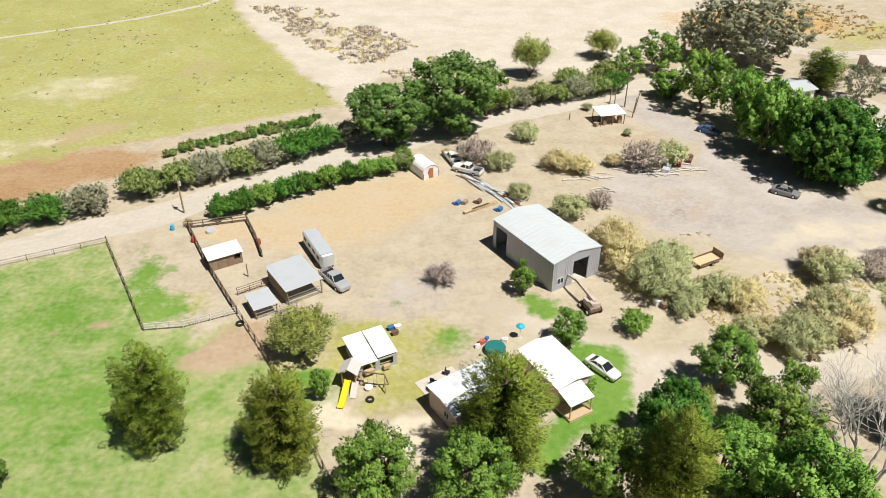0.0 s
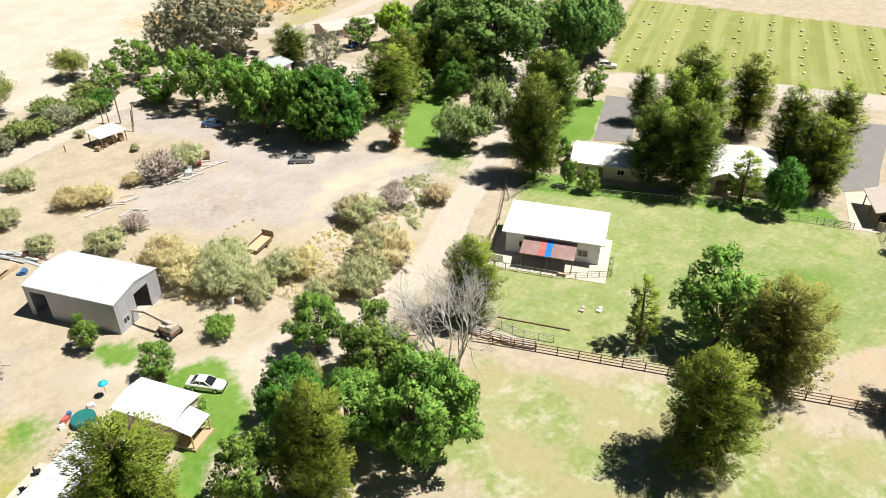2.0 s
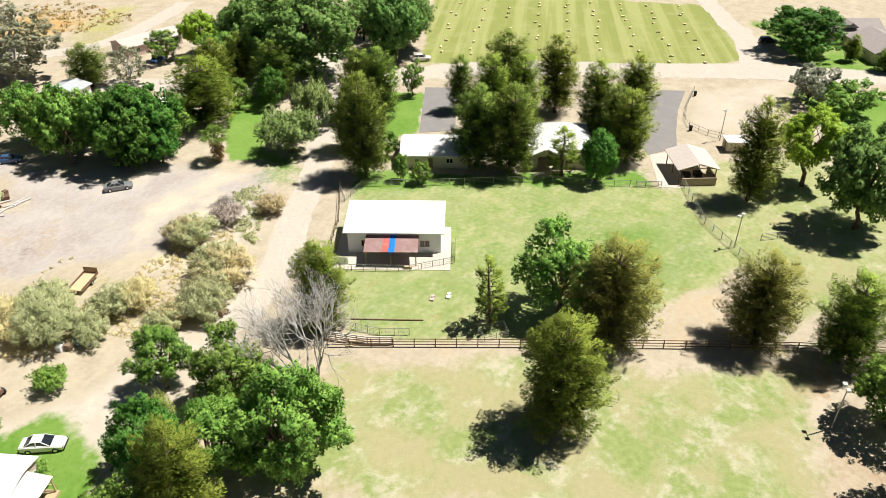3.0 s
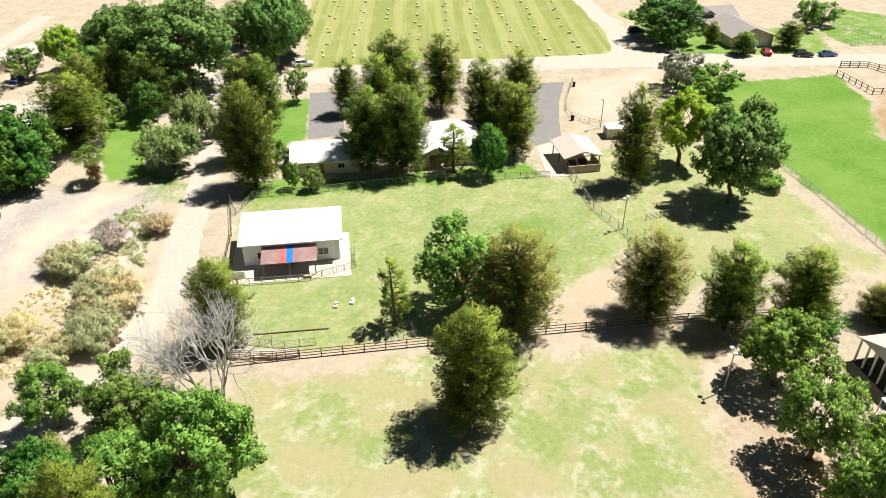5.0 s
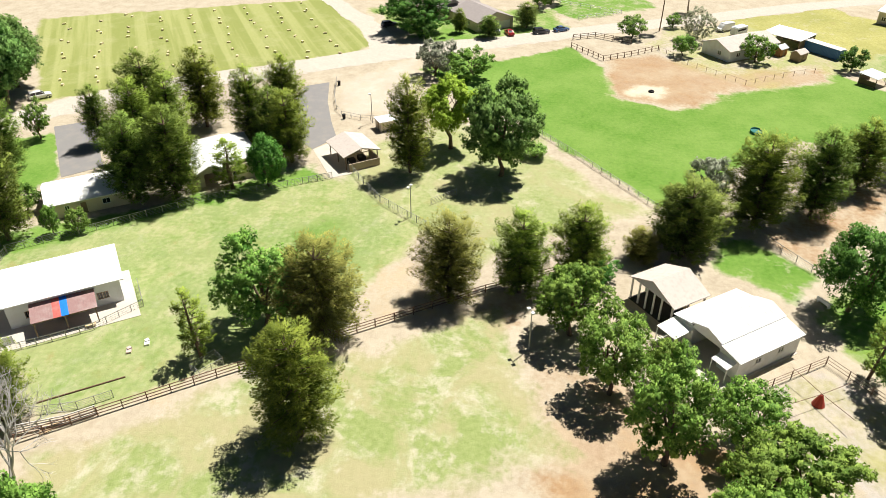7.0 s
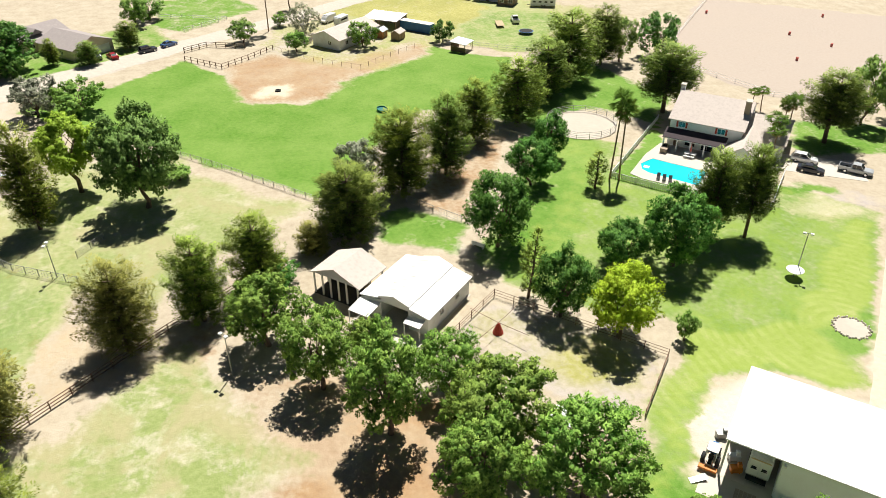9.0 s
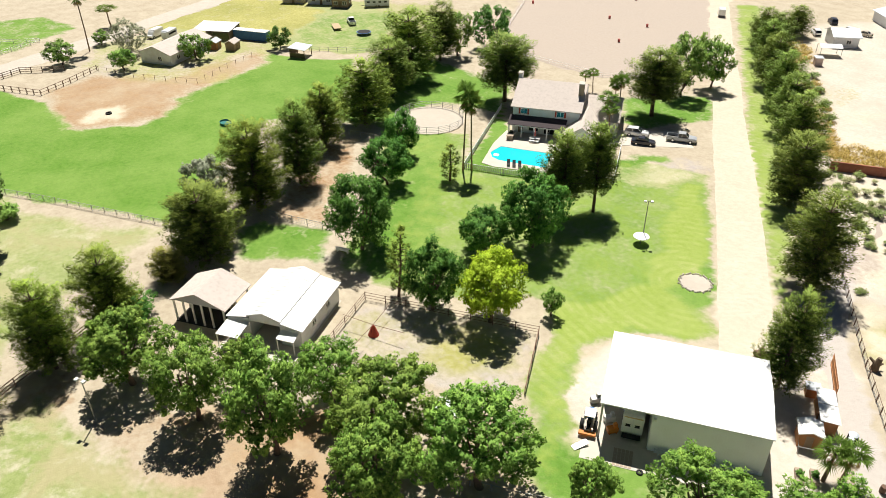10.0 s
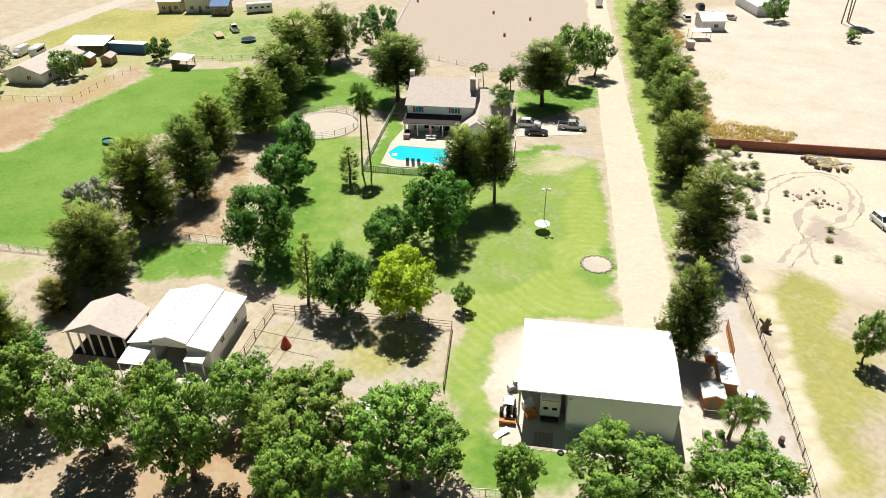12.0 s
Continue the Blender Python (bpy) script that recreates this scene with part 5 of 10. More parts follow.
def plant(name, label, category, meshes, size, spots, group, seed, tilt=2.0, far=None, big=None):
    """Stands trees or bushes of one kind at (x, y, height, width), each turned and sized on its own."""
    rng, made = random.Random(seed), []
    for x, y, h, w in spots:
        pick = far if far and (x > 112 or y > 118 or y < -112) else meshes
        tall, wide = size
        if big and w > 14:
            pick, tall, wide = big, 18, 17
        me = pick[rng.randrange(len(pick))]
        ob = thing(name, label, category, None, group)
        for q in me:
            part(q.name.split(".")[0], q, None, ob)
        ob.matrix_basis = pose(x, y, 0, rng.uniform(-tilt, tilt), rng.uniform(-tilt, tilt), rng.uniform(0, 360))
        ob.scale = (w / wide * rng.uniform(0.95, 1.05), w / wide * rng.uniform(0.95, 1.05), h / tall)
        made.append(ob)
    return made

# ---- where the plants stand: x, y, height, width ----
NEAR_PINES = [
    (-31.3, 55.5, 13.9, 8.9), (-16.9, 52.7, 12.8, 8.9), (6.2, 51.6, 16.3, 10.8), (20.2, 43.1, 18.0, 9.0), (52.5, 55.9, 14.0, 8.6), (53.8, 21.7, 16.7, 10.2),
    (83.1, -1.8, 13.8, 9.2), (86.4, -10.3, 13.5, 9.2),
]
DRIVE_PINES = [
    (27.2, -70.0, 15.0, 6.9), (36.3, -91.9, 16.4, 10.5), (51.1, -111.9, 14.2, 10.5), (59.8, -127.2, 15.1, 9.9), (68.6, -138.9, 13.7, 9.8),
    (77.9, -151.4, 13.2, 10.1), (86.7, -162.2, 13.3, 9.9), (96.3, -175.0, 11.9, 10.0), (105.0, -186.8, 11.3, 9.7), (103.0, -190.2, 9.5, 9.7), (105.3, -203.8, 9.0, 9.3),
]
FAR_PINES = [
    (88.2, 121.1, 14.6, 13.0), (87.4, 161.0, 10.4, 9.5), (107.4, 120.4, 13.2, 9.2), (112.2, 137.0, 9.2, 8.5), (150.9, 131.3, 13.1, 9.3), (88.5, 78.5, 19.5, 9.0), (96.0, 88.0, 15.0, 7.5),
    (111.1, 93.3, 15.2, 8.4), (103.1, 64.0, 15.7, 9.8), (104.6, 57.8, 17.0, 9.4), (131.0, 74.0, 17.0, 11.0), (116.5, 69.5, 17.0, 9.5), (123.6, 66.4, 15.5, 8.2), (134.5, 64.0, 17.0, 9.6), (128.4, 51.6, 15.8, 9.0),
    (120.2, 41.8, 14.2, 9.0), (136.0, 47.5, 15.5, 9.0), (125.4, 47.0, 13.0, 7.0), (123.7, 81.5, 12.5, 6.0), (95.0, -26.1, 12.9, 9.3), (118.4, 18.9, 18.6, 8.4), (99.9, -28.0, 10.7, 10.5), (105.7, -39.4, 15.9, 10.9),
    (109.4, -49.3, 16.0, 8.6), (121.0, -60.7, 13.3, 8.6),
]
HOUSE_PINES = [
    (125.7, -73.2, 14.2, 12.1), (135.7, -86.5, 13.8, 10.9), (142.9, -96.8, 17.4, 14.4), (149.8, -110.9, 15.5, 10.2), (213.7, -1.4, 7.4, 6.8), (206.6, 17.5, 7.0, 4.1), (203.1, 9.0, 6.1, 6.1), (108.2, 132.9, 12.7, 8.0),
    (101.1, 133.6, 12.4, 9.1), (108.5, 96.5, 15.2, 9.0),
]
STEM_PINES = [
    (91.4, -124.8, 14.8, 11.6), (117.4, -105.1, 15.6, 13.1), (72.2, -78.6, 15.4, 7.8), (70.0, -83.8, 16.2, 7.6),
]
YARD_TREES = [
    (-46.2, 49.3, 6.9, 4.1), (-14.3, 62.1, 4.5, 2.7), (-6.6, 46.9, 9.4, 8.9), (3.0, 46.4, 9.8, 8.9), (16.1, 47.5, 9.9, 8.5), (31.8, 41.5, 14.8, 11.6),
    (36.0, 54.7, 10.4, 9.1), (33.1, 63.2, 9.2, 7.9), (11.2, 82.6, 5.3, 3.7), (15.8, 71.2, 5.7, 4.5), (-11.3, 132.4, 12.5, 15.0), (1.9, 140.6, 15.1, 19.3),
    (9.4, 147.5, 10.7, 11.1), (45.4, 171.2, 7.4, 8.6), (53.4, 175.3, 9.8, 10.7), (108.4, 161.2, 8.3, 9.5), (97.4, 122.0, 7.2, 6.4), (122.1, 143.2, 15.9, 16.4),
    (121.2, 123.8, 20.2, 26.5), (152.2, 117.4, 16.6, 17.2), (125.1, 95.3, 8.3, 5.8), (96.5, 80.1, 5.9, 5.6),
]
GROVE_TREES = [
    (90.9, 72.4, 5.2, 3.2), (91.9, 68.7, 4.2, 4.0), (72.4, 31.4, 13.6, 12.3), (146.3, 117.4, 17.6, 18.0), (-7.3, 121.7, 4.4, 4.7), (28.1, 48.3, 10.0, 9.3),
    (35.5, 43.1, 10.0, 8.8), (124.9, 149.1, 13.1, 16.4), (125.2, 129.0, 15.3, 15.6), (107.3, 137.7, 11.5, 12.2),
    (141.4, 112.9, 18.1, 14.4),
]
ORCHARD_TREES = [
    (118.8, 2.2, 17.6, 14.4), (74.5, -8.6, 10.9, 11.4), (64.0, -12.8, 11.3, 9.4), (54.0, -17.7, 14.4, 9.9), (47.3, -27.5, 12.2, 13.9), (37.4, -32.4, 12.3, 13.3),
    (149.9, -116.8, 11.3, 8.3), (53.6, -58.2, 4.4, 3.3), (20.3, -45.3, 9.4, 11.2), (11.2, -51.3, 9.1, 10.9), (28.2, -38.8, 8.1, 5.7), (10.3, -84.3, 7.7, 4.6),
    (58.4, -221.2, 3.3, 4.4), (218.0, -43.7, 4.0, 5.6), (57.2, -26.5, 8.7, 8.0), (65.7, -19.2, 7.2, 6.4), (41.7, -22.8, 11.6, 10.0),
]
SHADE_TREES = [
    (24.2, 53.4, 10.3, 8.8), (52.1, 157.3, 6.6, 9.0), (56.4, 149.6, 13.8, 12.5), (51.1, 158.5, 5.9, 7.9), (64.4, 141.4, 11.1, 11.8), (66.9, 125.3, 12.6, 12.9),
    (71.2, 118.0, 14.4, 15.0), (110.3, 43.2, 10.1, 7.6), (167.7, 11.9, 7.5, 12.8), (149.5, -128.4, 11.2, 11.6),
    (107.5, -70.4, 9.6, 7.6), (99.5, -61.6, 9.6, 9.9), (83.6, -46.6, 12.8, 11.3), (64.5, -46.2, 11.0, 8.3), (71.3, -61.0, 7.9, 9.1), (68.0, -68.0, 13.2, 12.0),
    (95.1, -139.5, 14.2, 10.0), (94.2, -149.5, 11.5, 9.2), (82.4, -226.7, 7.1, 7.8), (234.6, -4.9, 8.6, 8.3),
]
SHADE_GROUP = [
    (206.1, -30.8, 6.1, 8.0), (192.1, -42.3, 5.5, 6.8), (189.0, -60.0, 6.8, 8.5), (184.1, -81.9, 5.9, 7.2), (206.5, 30.1, 12.0, 20.0), (199.1, 26.4, 5.5, 6.5),
    (240.0, -8.9, 6.7, 10.3), (63.6, 131.2, 12.6, 13.6), (66.3, 117.8, 14.8, 14.1), (76.7, 118.9, 9.4, 11.2), (71.1, 113.8, 9.1, 9.0), (61.3, 127.5, 14.5, 11.7),
    (68.0, 119.8, 13.5, 11.8), (61.2, 140.9, 12.2, 8.9), (102.4, 116.5, 9.0, 7.5), (86.5, -12.0, 4.6, 7.9),
]
ROUND_TREES = [
    (-17.8, 69.8, 6.5, 8.5), (28.0, 57.5, 6.0, 4.0), (21.3, 172.2, 9.4, 10.0), (41.6, 186.7, 6.9, 9.5),
]
GUM_TREES = [
    (69.5, 185.1, 16.5, 17.7), (79.0, 180.0, 17.3, 19.4), (65.2, 185.8, 10.8, 11.7), (93.6, 155.7, 8.6, 8.9), (205.9, -48.1, 8.6, 11.1), (77.8, 180.0, 19.1, 26.0),
]
WILLOWS = [
    (116.9, 157.2, 11.3, 12.3), (129.3, 12.5, 14.4, 13.9),
]
YOUNG_PINES = [
    (108.5, 49.2, 9.4, 6.2), (65.1, 37.6, 10.5, 4.5), (69.9, -44.2, 11.4, 3.9), (93.7, -71.4, 7.3, 4.1),
]
RUSTY_PINES = [
    (71.5, 23.9, 15.1, 13.2), (80.9, 8.1, 13.6, 10.4), (93.2, -19.8, 5.7, 6.1),
]
GREY_TREES = [
    (112.7, -33.6, 8.3, 7.8), (170.3, 20.4, 8.7, 10.3),
]
LIME_TREES = [
    (57.6, -50.8, 11.1, 9.8),
]
PALMS = [
    (95.6, -75.9, 16.0, 4.4), (94.5, -77.2, 14.6, 4.2), (67.0, -238.0, 15.0, 5.0), (65.4, -239.2, 16.0, 5.0), (66.2, -240.4, 15.5, 5.0), (91.9, -110.3, 7.9, 4.4), (89.2, -108.6, 6.6, 4.0), (93.6, -114.7, 9.8, 3.4), (111.0, -124.5, 4.4, 3.0), (109.6, -125.8, 5.0, 3.2), (92.7, -115.5, 10.4, 3.7),
    (214.1, -39.5, 15.4, 4.8), (234.7, -51.0, 6.0, 6.0),
]
SHOP_PALMS = [
    (16.6, -61.4, 4.6, 3.9), (15.4, -62.6, 4.4, 3.7),
]
FAN_PALMS = [
    (77.6, 105.3, 5.8, 6.0),
]
SAGE_BUSHES = [
    (10.7, 122.1, 3.3, 5.8), (16.8, 135.1, 3.3, 6.3), (21.3, 122.1, 3.5, 6.4), (25.3, 120.4, 3.3, 5.8), (42.5, 123.9, 4.2, 7.5), (32.2, 123.2, 2.3, 3.8),
    (26.4, 94.3, 4.6, 8.3), (30.8, 83.9, 5.6, 10.5), (33.3, 78.3, 3.1, 5.4), (38.1, 81.1, 3.8, 6.7), (41.2, 79.8, 3.8, 6.7), (55.8, 86.3, 4.3, 7.8),
    (46.9, 72.0, 4.4, 8.1), (55.5, 87.3, 4.0, 7.2), (45.1, 70.6, 4.4, 7.9), (31.8, 150.6, 1.6, 2.5), (37.8, 137.0, 1.5, 2.1),
]
DEAD_BUSHES = [
    (6.1, 125.3, 4.2, 7.6), (37.4, 122.7, 4.6, 8.5), (26.7, 107.7, 2.7, 4.6), (63.0, 86.6, 3.3, 5.8), (-0.3, 85.3, 2.8, 4.8),
]
OLIVE_BUSHES = [
    (13.4, 110.7, 2.6, 4.5), (21.2, 104.4, 3.6, 6.4), (27.7, 88.1, 4.6, 8.4), (34.0, 89.6, 3.8, 6.8), (51.7, 73.7, 4.9, 8.9), (41.8, 73.1, 3.0, 5.2),
    (69.6, 83.3, 3.1, 5.4), (51.7, 75.9, 4.9, 8.9), (39.8, 72.4, 3.1, 5.4), (-41.5, 101.4, 1.2, 1.7), (0.7, 127.8, 1.4, 2.0),
]
GREEN_BUSHES = [
    (25.4, 74.4, 3.0, 4.5), (126.9, -4.0, 2.8, 5.3), (16.9, 62.6, 2.4, 2.6), (16.2, 61.2, 2.2, 2.4),
]

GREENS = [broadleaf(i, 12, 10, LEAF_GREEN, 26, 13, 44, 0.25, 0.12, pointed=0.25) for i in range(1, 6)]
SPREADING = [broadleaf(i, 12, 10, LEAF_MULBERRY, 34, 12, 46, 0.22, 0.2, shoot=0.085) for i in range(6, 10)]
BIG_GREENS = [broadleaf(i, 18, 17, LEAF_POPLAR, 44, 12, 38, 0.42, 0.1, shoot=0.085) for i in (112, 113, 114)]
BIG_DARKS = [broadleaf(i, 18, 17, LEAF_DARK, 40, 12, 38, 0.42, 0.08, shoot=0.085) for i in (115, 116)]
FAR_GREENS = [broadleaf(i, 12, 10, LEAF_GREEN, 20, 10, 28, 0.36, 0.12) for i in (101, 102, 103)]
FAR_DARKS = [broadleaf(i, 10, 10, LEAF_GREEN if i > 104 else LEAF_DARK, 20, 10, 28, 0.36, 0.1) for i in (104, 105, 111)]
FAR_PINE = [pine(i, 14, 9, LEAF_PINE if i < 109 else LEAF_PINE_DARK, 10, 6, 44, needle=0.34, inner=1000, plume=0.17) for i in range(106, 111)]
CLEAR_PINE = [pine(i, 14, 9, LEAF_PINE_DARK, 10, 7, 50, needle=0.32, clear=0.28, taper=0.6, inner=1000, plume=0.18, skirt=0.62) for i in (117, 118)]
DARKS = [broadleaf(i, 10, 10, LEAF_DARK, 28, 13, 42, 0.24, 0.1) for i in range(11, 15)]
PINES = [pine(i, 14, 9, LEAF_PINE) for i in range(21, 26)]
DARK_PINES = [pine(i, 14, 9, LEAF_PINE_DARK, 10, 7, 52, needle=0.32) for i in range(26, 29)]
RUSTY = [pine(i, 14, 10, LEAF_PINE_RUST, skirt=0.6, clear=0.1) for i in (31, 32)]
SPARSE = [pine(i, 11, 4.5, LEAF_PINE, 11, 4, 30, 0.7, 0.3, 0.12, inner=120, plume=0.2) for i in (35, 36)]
GUMS = [broadleaf(i, 18, 16, LEAF_EUCA, 30, 10, 30, 0.4, 0.12, GREY_BARK, 1.4, 0.6, 0.07, core=8) for i in (41, 42)]
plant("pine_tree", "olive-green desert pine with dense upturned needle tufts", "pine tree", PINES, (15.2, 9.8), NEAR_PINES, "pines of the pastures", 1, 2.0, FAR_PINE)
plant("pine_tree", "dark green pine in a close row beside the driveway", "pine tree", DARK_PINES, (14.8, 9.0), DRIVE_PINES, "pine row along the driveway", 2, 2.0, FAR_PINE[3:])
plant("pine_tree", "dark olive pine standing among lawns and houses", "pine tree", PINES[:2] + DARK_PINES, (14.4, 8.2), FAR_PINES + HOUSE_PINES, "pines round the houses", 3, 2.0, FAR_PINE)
plant("pine_tree", "dark green pine with a bare lower trunk on the lawn", "pine tree", CLEAR_PINE, (14.4, 8.4), STEM_PINES, "bare-stemmed pines", 25)
plant("leafy_tree", "bright green leafy tree with a lumpy crown", "tree", GREENS, (12, 10), YARD_TREES + GROVE_TREES, "leafy trees of the yards", 4, 2.0, FAR_GREENS, BIG_GREENS)
plant("orchard_tree", "bright green mulberry tree on bare brown soil", "tree", SPREADING, (12, 10), ORCHARD_TREES, "row of mulberry trees", 5, 2.0, FAR_GREENS, BIG_GREENS)
plant("shade_tree", "dense dark green round-crowned shade tree", "tree", DARKS, (10, 10), SHADE_TREES + SHADE_GROUP, "dark shade trees", 6, 2.0, FAR_DARKS, BIG_DARKS)
plant("round_tree", "round olive-green mesquite tree on bare soil", "tree", [bush(i, 9, 8, LEAF_MESQUITE, 12000, 0.22) for i in (51, 52)], (8, 9), ROUND_TREES, "mesquite trees", 7)
plant("gum_tree", "tall grey-green eucalyptus with drooping foliage", "tree", GUMS, (18, 16), GUM_TREES, "eucalyptus trees", 8)
plant("willow_tree", "yellow-green willow with drooping leafy twigs", "tree", [broadleaf(55, 13, 12, LEAF_WILLOW, 30, 13, 36, 0.32, 0.3, None, 1.0, 0.35)], (13, 12), WILLOWS, "willows", 9)
plant("young_pine", "thin young pine with sparse needles", "pine tree", SPARSE, (11, 4.5), YOUNG_PINES, "young pines", 10, 4)
plant("rusty_pine", "yellowish-brown pine with dry needle tips", "pine tree", RUSTY, (14.6, 10.6), RUSTY_PINES, "browning pines", 11)
plant("grey_tree", "silvery grey-green tree with fine leaves", "tree", [broadleaf(57, 9, 9, LEAF_GREY, 18, 12, 36, 0.3, 0.08)], (9, 9), GREY_TREES, "silvery trees", 12)
plant("lime_tree", "bright yellow-green round leafy tree", "tree", [broadleaf(58, 11, 10, LEAF_LIME, 30, 13, 44, 0.24, 0.12)], (11, 10), LIME_TREES, "", 13)
plant("fan_palm", "tall slender fan palm with a shaggy crown", "palm", [palm(61, 12, 5), palm(62, 12, 5)], (12, 5), PALMS, "tall palms", 14)
plant("short_palm", "short fan palm with drooping dry fronds", "palm", [palm(63, 6.8, 5, 1, True)], (6.8, 5), FAN_PALMS, "", 15)
plant("short_palm", "short palm with a thick trunk beside the shop", "palm", [palm(64, 4.6, 4, 1.7)], (4.6, 4), SHOP_PALMS, "short palms by the shop", 26)
plant("sage_bush", "pale straw and sage coloured desert bush", "bush", [bush(71, 7, 3.8, LEAF_STRAW, 9000, 0.2, None, True), bush(72, 7, 3.8, LEAF_SAGE, 9000, 0.2, None, True), bush(73, 7, 3.8, LEAF_SAGE, 9000, 0.19)], (3.8, 7), SAGE_BUSHES, "pale desert bushes", 16)
plant("dead_bush", "dry leafless mauve-grey brush", "bush", [bush(74, 6, 3.4, LEAF_MAUVE, 2600, 0.26, GREY_BARK, True)], (3.4, 6), DEAD_BUSHES, "dry brush", 17)
plant("olive_bush", "dusty olive-green desert bush", "bush", [bush(75, 6, 3.4, LEAF_SAGE, 7600, 0.18), bush(76, 6, 3.4, LEAF_STRAW, 7600, 0.2, None, True)], (3.4, 6), OLIVE_BUSHES, "olive desert bushes", 18)
plant("green_bush", "green leafy bush on open ground", "bush", [bush(77, 5, 3, LEAF_GREEN)], (3, 5), GREEN_BUSHES, "green bushes", 19)
plant("garden_shrub", "large rounded grey-green shrub on a lawn", "shrub", [bush(88, 12, 8, LEAF_SHRUB, 12000, 0.34)], (8, 12), [(87.8, 96.8, 8.7, 11.6), (98.2, 100.5, 10.4, 9.5)], "garden shrubs", 24)
DEAD_TREE = bare_tree(81, 15.5, 12)
tree = thing("bare_tree", "leafless grey tree with dense forking branches", "tree", pose(43.1, 49.5, 0, 0, 0, 40))
part("trunk", DEAD_TREE[0], None, tree)
part("twig_work", DEAD_TREE[1], None, tree, "dense bleached twigs")
tree.scale = (1.0, 1.0, 1.12)

HEDGE = [(-36.7, 104.6, 3.6, 5), (-33.6, 106.6, 3.8, 5), (-30.4, 108.8, 3.6, 5), (-27.2, 110.9, 3.9, 5), (-24.0, 113.1, 3.6, 5), (-20.6, 115.0, 3.8, 5), (-17.2, 116.8, 3.6, 4.8), (-13.8, 118.4, 3.4, 4.6), (-10.6, 119.9, 3.2, 4.4)]
ROAD_SCRUB = [(-78, 97.5, 4, 8), (-71.5, 101, 4.2, 9), (-65.5, 103.6, 4, 8), (-60, 106.4, 4.4, 8), (-52.6, 111.8, 5, 8), (-47.4, 114.8, 4.8, 8), (-42.6, 117.6, 5, 8), (-37.4, 120.6, 4.6, 8), (-33, 123.6, 5, 8), (-28.4, 126.8, 5.4, 9), (-23.4, 130.4, 5, 8), (-18.6, 133.6, 4.6, 6)]
EAST_SCRUB = [(13, 151.6, 4.4, 8), (17.6, 153.4, 4, 7), (22, 155, 4.6, 8), (26.6, 156.6, 3.8, 7), (31, 158.4, 4.6, 8), (35.6, 160.2, 4.4, 8), (40.6, 162.4, 4.6, 7), (9, 149.4, 3.4, 6), (30, 166, 4, 8), (40, 170, 4.4, 9)]
plant("hedge_bush", "dense dark green clipped hedge bush beside the road", "hedge", [bush(78, 5, 3.6, LEAF_DARK, 3400, 0.26), bush(79, 5, 3.6, LEAF_GREEN, 3400, 0.26)], (3.6, 5), HEDGE, "hedge along the yard", 20)
plant("roadside_bush", "green and grey roadside scrub bush", "bush", [bush(82, 8, 4.4, LEAF_OLIVE, 4200, 0.3), bush(83, 8, 4.4, LEAF_DARK, 4200, 0.3), bush(84, 8, 4.4, LEAF_EUCA, 4200, 0.3)], (4.4, 8), ROAD_SCRUB + EAST_SCRUB, "scrub along the road", 21)
SMALL = [bush(85, 1.8, 1.3, LEAF_OLIVE, 220, 0.26), bush(86, 1.8, 1.3, LEAF_DARK, 220, 0.26)]
row_rng = random.Random(5)
rows = []
for i in range(17):
    for j in range(4):
        rows.append((-53.5 + i * 1.55 + j * 0.7 + row_rng.uniform(-0.5, 0.5), 127.2 + i * 0.92 + j * 1.5 + row_rng.uniform(-0.4, 0.4), row_rng.uniform(0.9, 1.6), row_rng.uniform(1.2, 2.0)))
plant("sapling", "small dusty green sapling in a planted row", "sapling", SMALL, (1.3, 1.8), rows, "rows of saplings", 22)
lots = [(49.0, -131.0, 1.5, 2.4), (46.8, -125.0, 1.3, 2.4), (49.3, -127.4, 1.5, 2.6), (43.9, -128.0, 1.2, 2.2), (41.4, -124.1, 1.4, 2.4), (39.9, -120.0, 1.5, 2.8), (41.4, -120.4, 1.3, 2.2), (43.0, -119.5, 1.5, 2.8),
        (40.8, -114.2, 1.2, 2.4), (36.5, -109.7, 0.9, 1.6), (34.9, -112.8, 0.8, 1.4), (33.7, -110.2, 0.8, 1.3), (46.4, -131.6, 0.9, 1.2), (35.1, -121.2, 1.0, 1.2), (24.0, -110.9, 0.7, 1.5), (45.2, -126.1, 1.4, 2.0),
        (49.3, -124.2, 1.3, 2.2), (42.6, -122.8, 1.1, 1.6), (31.0, -97.0, 0.5, 2.0)]
for i in range(26):
    t, k = row_rng.random(), row_rng.uniform(-2.2, 2.2)
    lots.append((51 - 15 * t + 0.74 * k, -129 + 19 * t - 0.67 * k, row_rng.uniform(0.4, 0.9), row_rng.uniform(0.7, 1.6)))
lots += [(83, -175, 1.6, 3), (77, -167, 1.4, 3), (71.5, -159.6, 1.5, 3), (66.5, -153, 1.5, 2.8), (25, -114, 0.8, 1.3), (21, -106, 0.9, 1.5), (14, -128, 0.8, 1.4)]
plant("desert_weed", "low olive-green desert weed on pale sand", "weed", [bush(87, 1.8, 1.3, LEAF_SAGE, 600, 0.14), bush(92, 1.8, 1.3, LEAF_OLIVE, 600, 0.14), bush(93, 1.8, 1.3, LEAF_SHRUB, 600, 0.14)], (1.3, 1.8), lots, "weeds of the bare lot", 23)


